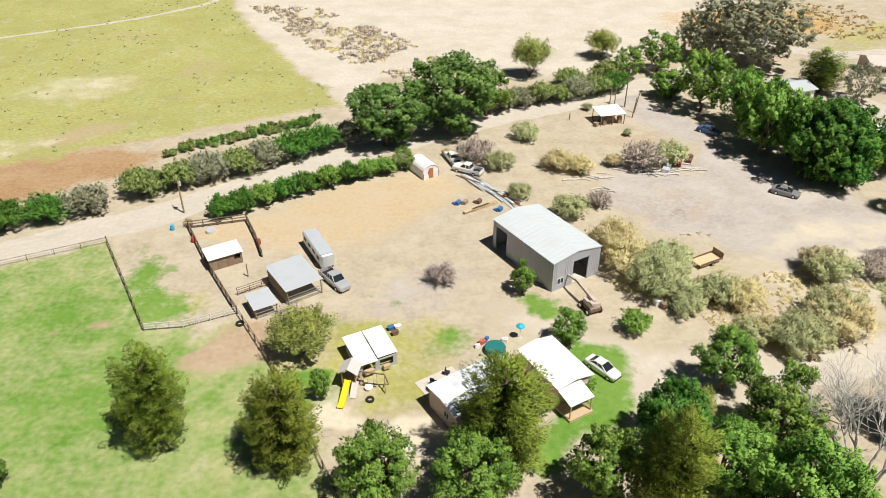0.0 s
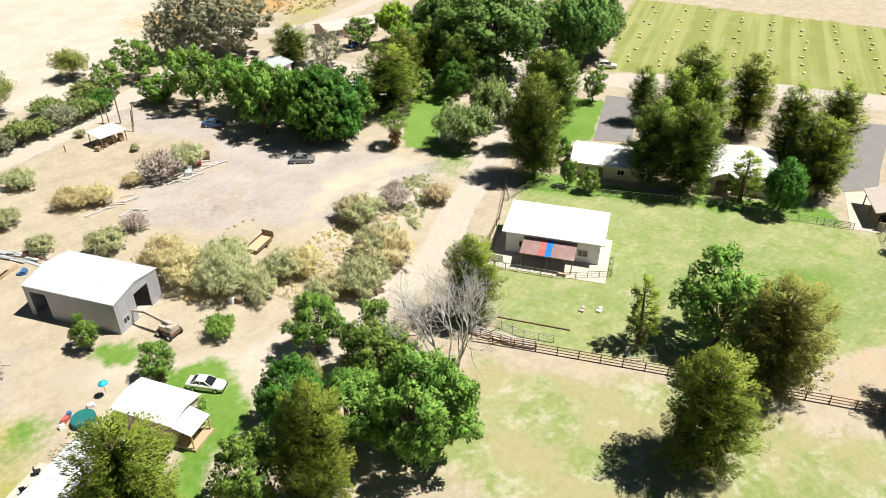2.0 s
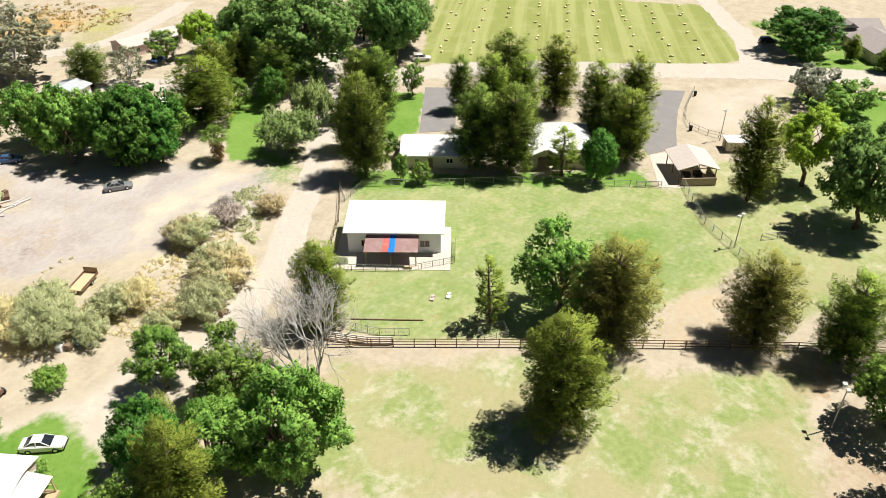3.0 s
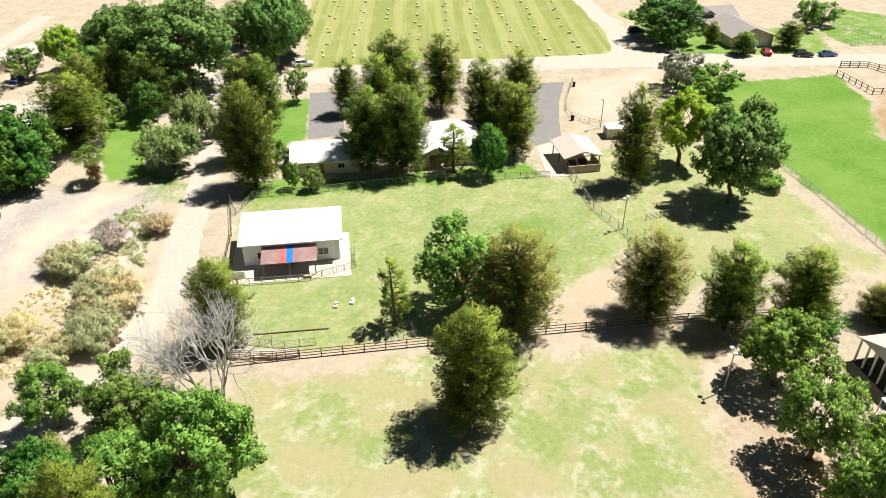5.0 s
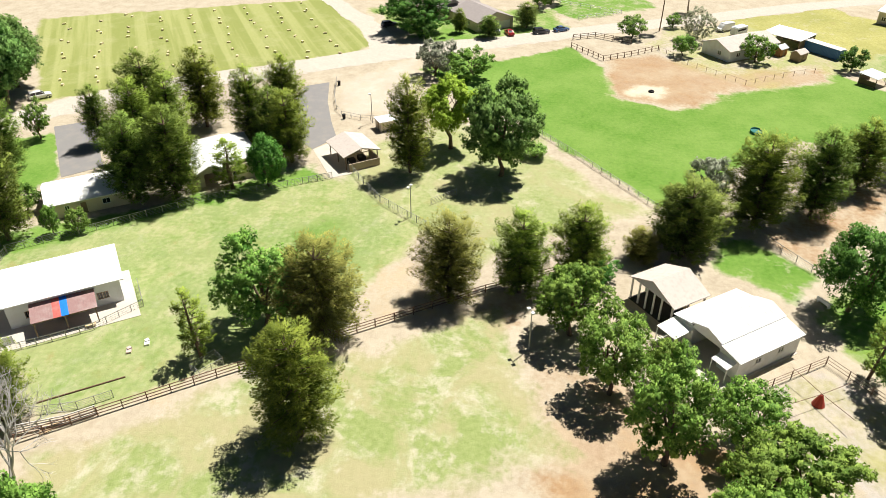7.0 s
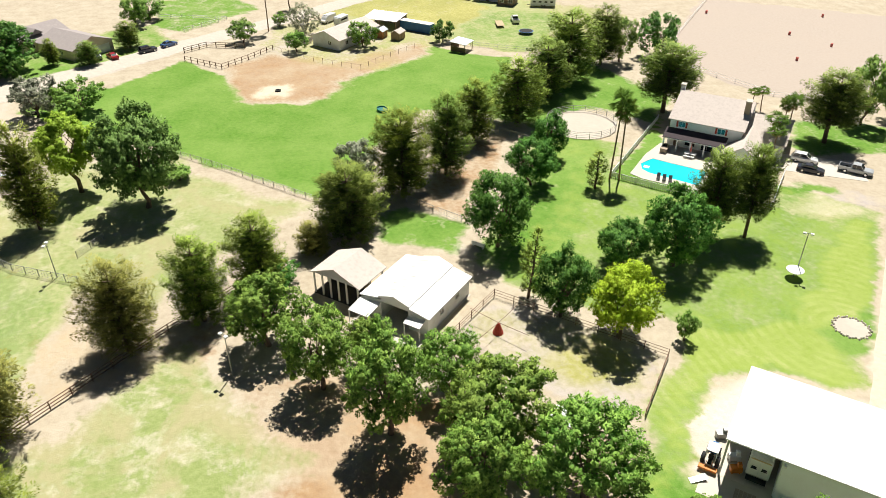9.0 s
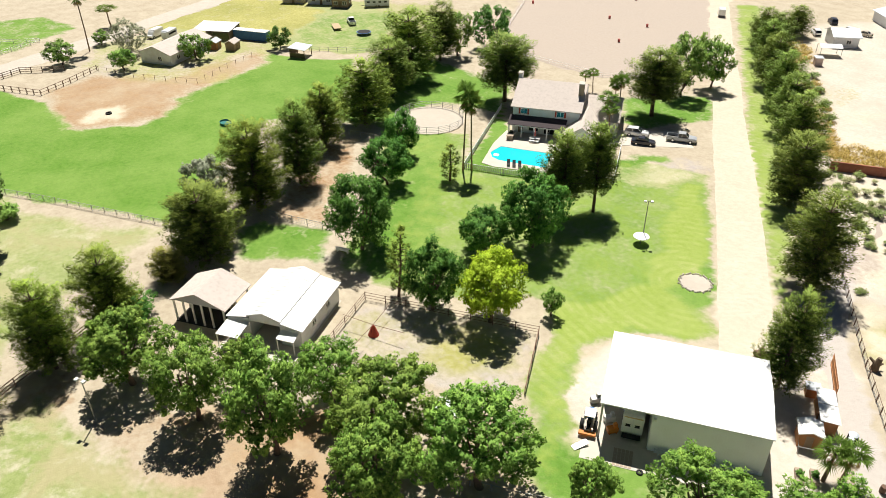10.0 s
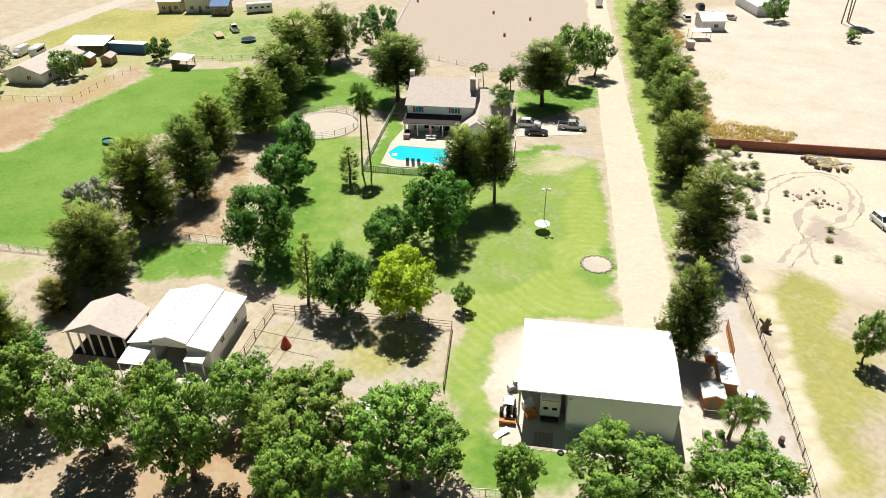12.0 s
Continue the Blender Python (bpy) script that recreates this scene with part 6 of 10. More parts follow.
def scatter(name, label, material, count, place, size, cards, seed, card=0.22):
    """Low dry growth that nobody could count, as one mesh."""
    rng = np.random.default_rng(seed)
    ps, ns = [], []
    while len(ps) < count:
        x, y = place(rng)
        r = size * rng.uniform(0.5, 1.4)
        q, d = ball_points(rng, cards, 0.2)
        q = q * [r, r, r * 0.55] + [x, y, r * 0.25]
        q[:, 2] = np.abs(q[:, 2])
        ps.append(q)
        ns.append(d + [0, 0, 0.6])
    p, up = np.concatenate(ps), np.concatenate(ns)
    return tagged(new(name, leaf_mesh(name, p, rng.normal(size=p.shape) + up * 0.5, up + rng.normal(size=p.shape) * 0.4, card * 2.2, card * 0.8, rng.random(len(p)), material)), label, "brush", kind="stuff")


def within(outline, x0, x1, y0, y1, patchy=0.0):
    def place(rng):
        while True:
            x, y = rng.uniform(x0, x1), rng.uniform(y0, y1)
            ok = edge_distance(np.array([x]), np.array([y]), outline)[0] > 0
            if ok and soft_noise(np.array([x]), np.array([y]), 6, 9)[0] > patchy:
                return x, y
    return place


scatter("dry_brush", "brown dry tumbleweed brush on the pale flats", LEAF_MAUVE, 420, within(SCRUB_LAND, -63, 1, 171, 240, 0.42), 0.9, 16, 1, 0.34)
scatter("dry_brush", "straw-coloured brush on far pale flats", LEAF_STRAW, 260, within(SCRUB_LAND, -63, 1, 171, 240, 0.35), 0.8, 14, 2, 0.34)
scatter("field_weeds", "scattered dull weeds in the yellow field", LEAF_SAGE, 240, within(FIELD, -115, -21, 122, 260, 0.5), 0.5, 10, 3, 0.26)
scatter("yard_weeds", "tufts of dry weeds among desert bushes", LEAF_STRAW, 420, within([(24, 84), (46, 68), (62, 84), (40, 100)], 24, 62, 68, 100, 0.35), 0.5, 12, 4, 0.22)
scatter("wall_weeds", "tall golden dry weeds along the block wall", LEAF_GOLD, 190, within([(62, -137), (53, -135), (44, -143), (44, -148), (52, -146), (61, -142)], 44, 62, -148, -133), 1.0, 44, 5, 0.2)
scatter("wall_weeds", "tall golden dry weeds beside the pine row", LEAF_GOLD, 190, within([(99, -200), (84, -178), (68, -156), (59, -143), (62, -140), (71, -152), (88, -175), (103, -197)], 59, 103, -200, -140, 0.35), 0.9, 40, 6, 0.2)
scatter("yard_litter", "tan dry litter heaped beside the block wall", LEAF_STRAW, 90, within([(39.4, -139), (35, -142), (30, -140.4), (30.4, -137.4), (35, -136.6)], 30, 40, -142, -136), 0.5, 16, 10, 0.16)
scatter("road_weeds", "grey-green weeds beside the dirt lane", LEAF_SAGE, 170, within([(80, 96), (66, 82), (60, 77), (64, 88), (76, 100)], 60, 82, 77, 100, 0.3), 0.6, 14, 7, 0.24)
scatter("far_weeds", "orange dry growth beyond the tall gum trees", FROND_DRY, 260, within([(84, 205), (130, 200), (130, 240), (84, 240)], 84, 130, 200, 240), 1.0, 14, 8, 0.4)

# ---- buildings ----
def roof_profile(s, eave, rise, hang, kind, thick=0.14):
    """The outline of a roof across its ridge."""
    if kind == "mono":
        k = rise / s
        return [(-hang, eave - hang * k), (s + hang, eave + rise + hang * k), (s + hang, eave + rise + hang * k + thick), (-hang, eave - hang * k + thick)]
    k = rise / (s / 2)
    low = eave - hang * k
    return [(-hang, low), (s / 2, eave + rise), (s + hang, low), (s + hang, low + thick), (s / 2, eave + rise + thick), (-hang, low + thick)]


def add_roof(parent, s_across, along0, along1, eave, rise, hang, kind, axis, material, shift=0.0, seams=0.0, name="roof", label=""):
    prof = [(p + shift, q) for p, q in roof_profile(s_across, eave, rise, hang, kind)]
    roof = part(name, Geo().extrude(prof, along0 - hang, along1 + hang, axis), material, parent, label)
    if seams:
        put = (lambda a, z: (a, 0, z)) if axis == "y" else (lambda a, z: (0, a, z))
        top, bars = (prof[3:] if kind != "mono" else prof[2:]), Geo()
        bars.extrude([(a, z + 0.04) for a, z in top] + [(a, z - 0.02) for a, z in top[::-1]], -0.025, 0.025, axis)
        me, t = bars.mesh("seam", material), along0 - hang + 0.05
        while t < along1 + hang:
            part("seam", me, None, roof, at=pose(0, t, 0) if axis == "y" else pose(t, 0, 0))
            t += seams
    return roof


def window(parent, a, d, n, u0, u1, v0, v1, frame_mat, shutters=None):
    """A framed pane in a wall that starts at a, runs along d and faces n."""
    w = (u1 - u0)
    mid = a + d * (u0 + u1) / 2
    ang = math.degrees(math.atan2(d.y, d.x))
    g = Geo()
    for du, dw in ((-w / 2, 0.08), (w / 2, 0.08), (0, 0.06)):
        c = mid + d * du + n * 0.05
        g.box(c.x, c.y, v0, dw, 0.14, v1 - v0, ang)
    for z in (v0 - 0.04, v1 - 0.04):
        c = mid + n * 0.05
        g.box(c.x, c.y, z, w + 0.14, 0.16, 0.08, ang)
    fr = part("window", g, frame_mat, parent)
    part("pane", Geo().box(mid.x, mid.y, v0 + 0.04, w - 0.06, 0.03, v1 - v0 - 0.08, ang), GLASS_DARK, fr)
    if shutters:
        for k in (-1, 1):
            c = mid + d * k * (w / 2 + 0.24) + n * 0.13
            part("shutter", Geo().box(c.x, c.y, v0 - 0.05, 0.36, 0.06, v1 - v0 + 0.1, ang), shutters, fr)


def walls(parent, x0, y0, x1, y1, z0, eave, material, openings, thick=0.16, trim=None, gable=None, rise=0.0, mono=None, open_sides=""):
    """Four walls with windows, doors and open bays. gable: the axis of the ridge."""
    ends = {"s": ((x0, y0), (x1, y0), (0, -1)), "n": ((x0, y1), (x1, y1), (0, 1)), "w": ((x0, y0), (x0, y1), (-1, 0)), "e": ((x1, y0), (x1, y1), (1, 0))}
    for key, (a, b, nn) in ends.items():
        if key in open_sides:
            continue
        holes = openings.get(key, ())
        q = thick / 2
        ins = Vector((*nn, 0)) * -q
        if key in "sn":
            pa, pb = (a[0], a[1] + ins.y), (b[0], b[1] + ins.y)
        else:
            pa, pb = (a[0] + ins.x, a[1] + thick), (b[0] + ins.x, b[1] - thick)
        off = 0 if key in "sn" else thick
        geo = Geo().wall(pa, pb, z0, eave, thick, [(h[1] - off, h[2] - off, h[3], h[4]) for h in holes])
        if gable == "y" and key in "sn":
            geo.extrude([(x0, eave), (x1, eave), ((x0 + x1) / 2, eave + rise)], pa[1] - q, pa[1] + q, "y")
        if gable == "x" and key in "we":
            geo.extrude([(y0, eave), (y1, eave), ((y0 + y1) / 2, eave + rise)], pa[0] - q, pa[0] + q, "x")
        if mono == "y":
            if key == "n":
                geo.wall(pa, pb, eave, eave + rise, thick)
            elif key in "we":
                geo.extrude([(y0, eave), (y1, eave), (y1, eave + rise)], pa[0] - q, pa[0] + q, "x")
        part("wall", geo, material, parent)
        av, d, nv = Vector((*pa, 0)), (Vector((*pb, 0)) - Vector((*pa, 0))).normalized(), Vector((*nn, 0))
        for kind, u0, u1, v0, v1 in holes:
            u0, u1 = u0 - off, u1 - off
            if kind in ("window", "shuttered"):
                window(parent, av, d, nv, u0, u1, v0, v1, trim or WHITE_TRIM, RED_PAINT if kind == "shuttered" else None)
            elif kind in ("door", "garage"):
                mid = av + d * (u0 + u1) / 2
                ang = math.degrees(math.atan2(d.y, d.x))
                g = Geo().box(mid.x, mid.y, v0, u1 - u0 - 0.04, 0.06, v1 - v0 - 0.03, ang)
                if kind == "garage":
                    for r in range(4):
                        c = mid + nv * 0.04
                        g.box(c.x, c.y, v0 + 0.06 + r * (v1 - v0) / 4, u1 - u0 - 0.2, 0.05, (v1 - v0) / 4 - 0.1, ang)
                dr = part("garage_door" if kind == "garage" else "door", g, WHITE_TRIM if kind == "garage" else RED_PAINT if kind == "red" else WOOD, parent)
                if kind == "door":
                    c = mid + d * (u1 - u0) * 0.38 + nv * 0.06
                    part("handle", Geo().box(c.x, c.y, v0 + 1.0, 0.05, 0.08, 0.12, ang), CHROME, dr)


def floor_of(parent, x0, y0, x1, y1, material=CONCRETE, z=0.06):
    part("floor", Geo().box((x0 + x1) / 2, (y0 + y1) / 2, 0.0, x1 - x0, y1 - y0, z), material, parent)


def posts(parent, spots, h, w=0.16, material=WOOD, z=0.0):
    me = Geo().box(0, 0, 0, w, w, h).mesh("post", material)
    for x, y in spots:
        part("post", me, None, parent, at=pose(x, y, z))


# the grey steel barn
PALE_STEEL = surface("pale_steel_roofing", (0.60, 0.64, 0.67), 0.45, 0.1, 0.06, 0.5, dirt=(0.5, 0.48, 0.44), dirt_amount=0.3)
b = thing("steel_barn", "grey metal barn with a pale low gable roof and open bays", "barn", pose(15.4, 82.9, 0, 0, 0, 32))
floor_of(b, 0.2, 0.2, 8.5, 14.2)
walls(b, 0, 0, 8.7, 14.4, 0, 4.75, GREY_METAL, {"s": [("open", 3.7, 6.5, 0, 3.9), ("window", 0.9, 2.0, 0.9, 1.9)], "w": [("open", 10.9, 13.6, 0, 4.0)]}, 0.14, GALV, "y", 0.75)
add_roof(b, 8.7, 0, 14.4, 4.75, 0.75, 0.12, "gable", "y", PALE_STEEL, seams=0.9)
rib = Geo().box(0, 0, 0, 0.05, 0.03, 4.7).mesh("rib", GREY_METAL)
for i in range(1, 27):
    if not 2.2 > i * 0.33 > 0.8 and not 6.6 > i * 0.33 > 3.6:
        part("rib", rib, None, b, at=pose(i * 0.33, -0.016, 0.03))
for i in range(1, 43):
    if not 13.7 > i * 0.34 > 10.8:
        part("rib", rib, None, b, at=pose(-0.016, i * 0.34, 0.03, 0, 0, 90))
part("crate", Geo().box(4.6, 3.0, 0.06, 1.6, 1.2, 1.1).box(6.2, 5.0, 0.06, 1.2, 2.2, 1.6), WOOD, b, "stored wooden crates")

# the white barn with a porch
b = thing("white_barn", "white single-slope barn with a patched rusty porch roof", "barn", pose(67.6, 64.6, 0, 0, 0, -56.6))
floor_of(b, -1.9, -4.6, 15.6, 7.6)
walls(b, 0, 0, 14.1, 7.6, 0.06, 3.75, WHITE_WALL, {"s": [("window", 2.1, 2.7, 1.2, 2.2), ("window", 11.0, 11.6, 1.2, 2.2), ("window", 11.75, 12.35, 1.2, 2.2), ("open", 4.6, 8.6, 0.06, 2.6)]}, 0.2, WOOD, mono="y", rise=0.6)
add_roof(b, 7.6, 0, 14.1, 3.8, 0.6, 0.6, "mono", "x", WHITE_METAL, seams=0.9)
for n, x0, x1, mt in (("porch_roof", 2.8, 5.5, RUST_METAL), ("red_sheet", 5.5, 6.45, FADED_RED), ("blue_sheet", 6.45, 7.35, BLUE_PAINT), ("porch_roof", 7.35, 10.8, RUST_METAL)):
    g = Geo().extrude([(-3.7, 2.5), (-0.02, 3.15), (-0.02, 3.2), (-3.7, 2.55)], x0, x1, "x")
    sheet = part(n, g, mt, b)
    for i in range(int((x1 - x0) / 0.3)):
        part("corrugation", Geo().beam((x0 + 0.15 + i * 0.3, -3.7, 2.56), (x0 + 0.15 + i * 0.3, -0.02, 3.21), 0.05, 0.04), mt, sheet)
posts(b, [(3.1, -3.5), (6.8, -3.5), (10.5, -3.5)], 2.5)
part("beam", Geo().beam((2.9, -3.5, 2.42), (10.7, -3.5, 2.42), 0.14, 0.2), WOOD, b)
part("screen", Geo().box(-1.2, -3.2, 0.06, 3.0, 0.08, 1.2), WHITE_WALL, b, "low white board screen")
part("bench", Geo().box(9.4, -4.2, 0.45, 1.3, 0.5, 0.06).box(8.9, -4.2, 0.06, 0.08, 0.4, 0.4).box(9.9, -4.2, 0.06, 0.08, 0.4, 0.4), PALE_WOOD, b)

# the large white shop with an open bay
b = thing("metal_shop", "large white metal shop with an open bay and shaded front", "shop building", pose(34.7, -46.9, 0, 0, 0, -144.7))
floor_of(b, 0.1, 0.1, 17.0, 12.0)
walls(b, 0, 0, 17.1, 12.2, 0.06, 5.45, SHOP_WHITE, {"s": [("open", 0.0, 5.45, 0.06, 5.3)], "w": [("open", 0.3, 5.6, 0.06, 4.6)]}, 0.14, gable="x", rise=0.5)
part("inner_wall", Geo().wall((5.4, 0.2), (5.4, 6.4), 0.06, 5.4, 0.1).wall((0.1, 6.5), (5.5, 6.5), 0.06, 5.4, 0.1), SHOP_WHITE, b)
add_roof(b, 12.2, 0, 17.1, 5.5, 0.5, 0.18, "gable", "x", WHITE_METAL, seams=1.0)
part("corner_post", Geo().box(0.12, 0.12, 0, 0.2, 0.2, 5.4), STEEL_POST, b)
g = Geo()
for i in range(5):
    g.tube([(6.1, -0.25 - 0.13 * i, 0.75 + 0.05 * (i % 2)), (16.6 - 0.7 * i, -0.3 - 0.13 * i, 0.75 + 0.05 * (i % 2))], [0.06, 0.06], 6)
for x in (6.6, 9.6, 12.6, 15.6):
    g.box(x, -0.5, 0, 0.1, 0.1, 0.7).box(x, -0.5, 0.66, 0.1, 0.9, 0.06)
part("pipe_rack", g, GALV, b, "steel pipes on a low rack")
rib = Geo().box(0, -0.012, 0.1, 0.04, 0.024, 5.3).mesh("rib", SHOP_WHITE)
for i in range(38):
    part("rib", rib, None, b, at=pose(5.7 + i * 0.3, 0, 0))
part("lamp", Geo().box(5.6, -0.2, 4.8, 0.3, 0.3, 0.22), WHITE_TRIM, b, "white wall floodlight")

# the barn pair: an open hay shed with a tan roof and a white stable
b = thing("hay_shed", "open-sided shed with a tan shingle gable roof on white posts", "shed", pose(83.3, -16.8, 0, 0, 0, -145))
floor_of(b, 0, 0.3, 7.9, 6.6, DARK_IN, 0.05)
add_roof(b, 7.9, 0.6, 6.4, 3.5, 1.65, 0.35, "gable", "y", TAN_ROOF)
part("gable", Geo().extrude([(0, 3.42), (7.9, 3.42), (3.95, 5.05)], 0.5, 0.62), GREY_METAL, b)
part("gable", Geo().extrude([(0, 3.42), (7.9, 3.42), (3.95, 5.05)], 6.3, 6.42), WHITE_WALL, b)
posts(b, [(x, 0.55) for x in (0.15, 1.6, 3.0, 4.4, 5.8, 7.75)] + [(x, 6.35) for x in (0.15, 2.6, 5.2, 7.75)] + [(0.15, 3.4), (7.75, 3.4)], 3.5, 0.2, WHITE_TRIM)
for i in range(5):
    for k in range(3 if i % 2 else 2):
        part("straw_bale", Geo().box(1.2 + i * 1.3, 5.2, 0.05 + k * 0.5, 1.2, 1.0, 0.48), PALE_WOOD, b)

b = thing("stable", "white metal stable with a raised centre roof and awnings", "barn", pose(76.1, -21.9, 0, 0, 0, -145))
floor_of(b, -0.4, -3.0, 10.6, 11.2)
walls(b, 0, 0.3, 2.9, 11.2, 0.06, 3.1, WHITE_WALL, {"s": [("window", 0.9, 1.9, 1.2, 2.1)]}, 0.14)
walls(b, 7.3, 0.3, 10.3, 11.2, 0.06, 3.1, WHITE_WALL, {"s": [("window", 1.0, 1.8, 1.2, 2.1)], "e": [("window", 3, 4, 1.4, 2.2), ("window", 7, 8, 1.4, 2.2)]}, 0.14)
part("gable", Geo().wall((2.9, 0.37), (7.3, 0.37), 2.9, 3.7, 0.14).extrude([(2.9, 3.7), (7.3, 3.7), (5.1, 4.4)], 0.3, 0.44), WHITE_WALL, b)
part("back_wall", Geo().wall((2.9, 11.1), (7.3, 11.1), 0.06, 3.7, 0.14).extrude([(2.9, 3.7), (7.3, 3.7), (5.1, 4.4)], 11.03, 11.17), WHITE_WALL, b)
add_roof(b, 4.4, 0.3, 11.2, 3.75, 0.7, 0.25, "gable", "y", WHITE_METAL, 2.9, 0.9)
part("side_roof", Geo().extrude([(-0.4, 3.0), (2.9, 3.62), (2.9, 3.7), (-0.4, 3.08)], 0.0, 11.4), WHITE_METAL, b)
part("side_roof", Geo().extrude([(7.3, 3.62), (10.7, 3.0), (10.7, 3.08), (7.3, 3.7)], 0.0, 11.4), WHITE_METAL, b)
for x0, x1, z, y in ((-0.2, 3.0, 2.7, -2.9), (7.5, 10.0, 2.5, -1.3)):
    aw = part("awning", Geo().extrude([(y, z - 0.35), (0.25, z), (0.25, z + 0.06), (y, z - 0.29)], x0, x1, "x"), WHITE_METAL, b)
    for px_ in (x0 + 0.1, x1 - 0.1):
        part("awning_post", Geo().box(px_, y + 0.1, 0.06, 0.1, 0.1, z - 0.42), WHITE_TRIM, aw)
part("stall_rail", Geo().box(1.5, -2.7, 0.5, 2.8, 0.06, 0.06).box(1.5, -2.7, 0.95, 2.8, 0.06, 0.06), STEEL_POST, b)
part("trough", Geo().box(3.4, -0.6, 0.06, 0.7, 1.3, 0.55), GALV, b)

# the white house by the asphalt drive
b = thing("low_house", "low white-roofed house with cream walls", "house", pose(95.0, 75.0, 0, 0, 0, -56.7))
walls(b, 0, 0, 12.0, 8.4, 0, 2.8, CREAM_WALL, {"s": [("window", 2.2, 2.9, 1.0, 2.0), ("door", 4.6, 5.5, 0, 2.05), ("window", 8, 9.2, 1.0, 2.0)], "w": [("window", 3, 4.2, 1.0, 2.0)]}, 0.2, gable="x", rise=1.3)
add_roof(b, 8.4, 0, 12.0, 2.8, 1.3, 0.6, "gable", "x", WHITE_METAL)
b = thing("hip_house", "white hip-roofed house among tall pines", "house", pose(95.0, 75.0, 0, 0, 0, -56.7))
walls(b, 23.9, 0.2, 35.0, 13.5, 0, 3.0, CREAM_WALL, {"s": [("open", 1.0, 3.8, 0, 2.4), ("window", 6, 7.2, 1.0, 2.1)], "e": [("window", 3, 4.2, 1.0, 2.1)]}, 0.2)
part("roof", Geo().add([(23.3, 2.2, 3.0), (35.6, 2.2, 3.0), (35.6, 14.1, 3.0), (23.3, 14.1, 3.0), (29.45, 8.2, 5.9), (23.3, 2.2, 2.9), (35.6, 2.2, 2.9), (35.6, 14.1, 2.9), (23.3, 14.1, 2.9)],
     [(0, 1, 4), (1, 2, 4), (2, 3, 4), (3, 0, 4), (5, 6, 1, 0), (6, 7, 2, 1), (7, 8, 3, 2), (8, 5, 0, 3), (8, 7, 6, 5)]), WHITE_METAL, b)
part("front_roof", Geo().extrude([(23.5, 2.9), (26.0, 4.1), (28.6, 2.9), (28.6, 3.02), (26.0, 4.22), (23.5, 3.02)], -0.7, 6.5), WHITE_METAL, b)
part("front_gable", Geo().extrude([(23.9, 2.9), (28.2, 2.9), (26.0, 3.95)], -0.3, -0.15), CREAM_WALL, b)
part("roof_vent", Geo().box(30.5, 6.6, 4.9, 0.5, 0.5, 0.7), GALV, b)
b = thing("carport", "gable-roofed carport over a low tan block wall", "carport", pose(117.5, 30.7, 0, 0, 0, -54))
add_roof(b, 6.8, 0.4, 8.2, 2.75, 1.05, 0.4, "gable", "y", TAN_ROOF)
posts(b, [(0.2, 0.5), (6.6, 0.5), (0.2, 4.3), (6.6, 4.3), (0.2, 8.0), (6.6, 8.0)], 2.8, 0.16, WOOD)
part("block_wall", Geo().wall((0.3, -0.6), (6.5, -0.6), 0, 1.5, 0.2).wall((6.5, -0.5), (6.5, 4), 0, 1.5, 0.2), TAN_BLOCK, b)
part("gable_truss", Geo().beam((0, 0.45, 2.8), (6.8, 0.45, 2.8), 0.12).beam((3.4, 0.45, 2.8), (3.4, 0.45, 3.7), 0.1).beam((1.7, 0.45, 2.8), (3.4, 0.45, 3.7), 0.08).beam((5.1, 0.45, 2.8), (3.4, 0.45, 3.7), 0.08), WOOD, b)
part("crate", Geo().box(2, 2.2, 0, 1.4, 1.0, 1.2), DARK_IN, b)
part("crate", Geo().box(4.4, 3, 0, 1.2, 1.6, 0.9), DARK_IN, b)
b = thing("pump_shed", "small white flat-roofed shed beside a tree", "shed", pose(135.5, 27.5, 0, 0, 0, -58))
walls(b, 0, 0, 3.4, 3.0, 0, 2.1, CREAM_WALL, {"w": [("door", 1, 1.9, 0, 2.0)]}, 0.12)
part("roof", Geo().box(1.7, 1.5, 2.1, 3.9, 3.5, 0.12), WHITE_METAL, b)

# the two-storey house with the pool
b = thing("main_house", "two-storey white house with tan shingle roofs and red shutters", "house", pose(102.6, -93.9, 0, 0, 0, -143))
walls(b, 0, 1.6, 13.5, 17.4, 0.1, 5.75, WHITE_WALL, {"s": [("shuttered", 1.6, 2.9, 4.2, 5.3), ("shuttered", 9.0, 10.4, 4.2, 5.3), ("door", 1.2, 2.2, 0.1, 2.2), ("window", 3.4, 5.4, 0.6, 2.2), ("window", 6.6, 8.8, 0.2, 2.3)], "w": [("window", 4, 5.2, 4.0, 5.2), ("window", 10, 11.2, 4.0, 5.2), ("window", 5, 6.4, 1.0, 2.2)]}, 0.22, gable="x", rise=3.0)
add_roof(b, 15.8, 0, 13.5, 5.75, 3.0, 0.45, "gable", "x", TAN_ROOF, 1.6)
part("porch_roof", Geo().extrude([(-1.3, 2.75), (1.58, 3.75), (1.58, 3.87), (-1.3, 2.87)], -0.5, 11.2, "x"), DARK_ROOF, b, "dark shingle porch roof")
part("porch_beam", Geo().box(5.6, -1.0, 2.5, 11.9, 0.2, 0.28), WHITE_TRIM, b)
posts(b, [(x, -1.0) for x in (-0.2, 2.4, 5.0, 7.6, 10.2)], 2.5, 0.24, WHITE_TRIM, 0.1)
walls(b, 13.5, 4.0, 21.0, 17.0, 0.1, 3.5, WHITE_WALL, {"s": [("window", 4.6, 6.2, 1.0, 2.1)], "e": [("window", 3, 4.4, 1.0, 2.1), ("window", 8, 9.4, 1.0, 2.1)]}, 0.2, gable="x", rise=2.7)
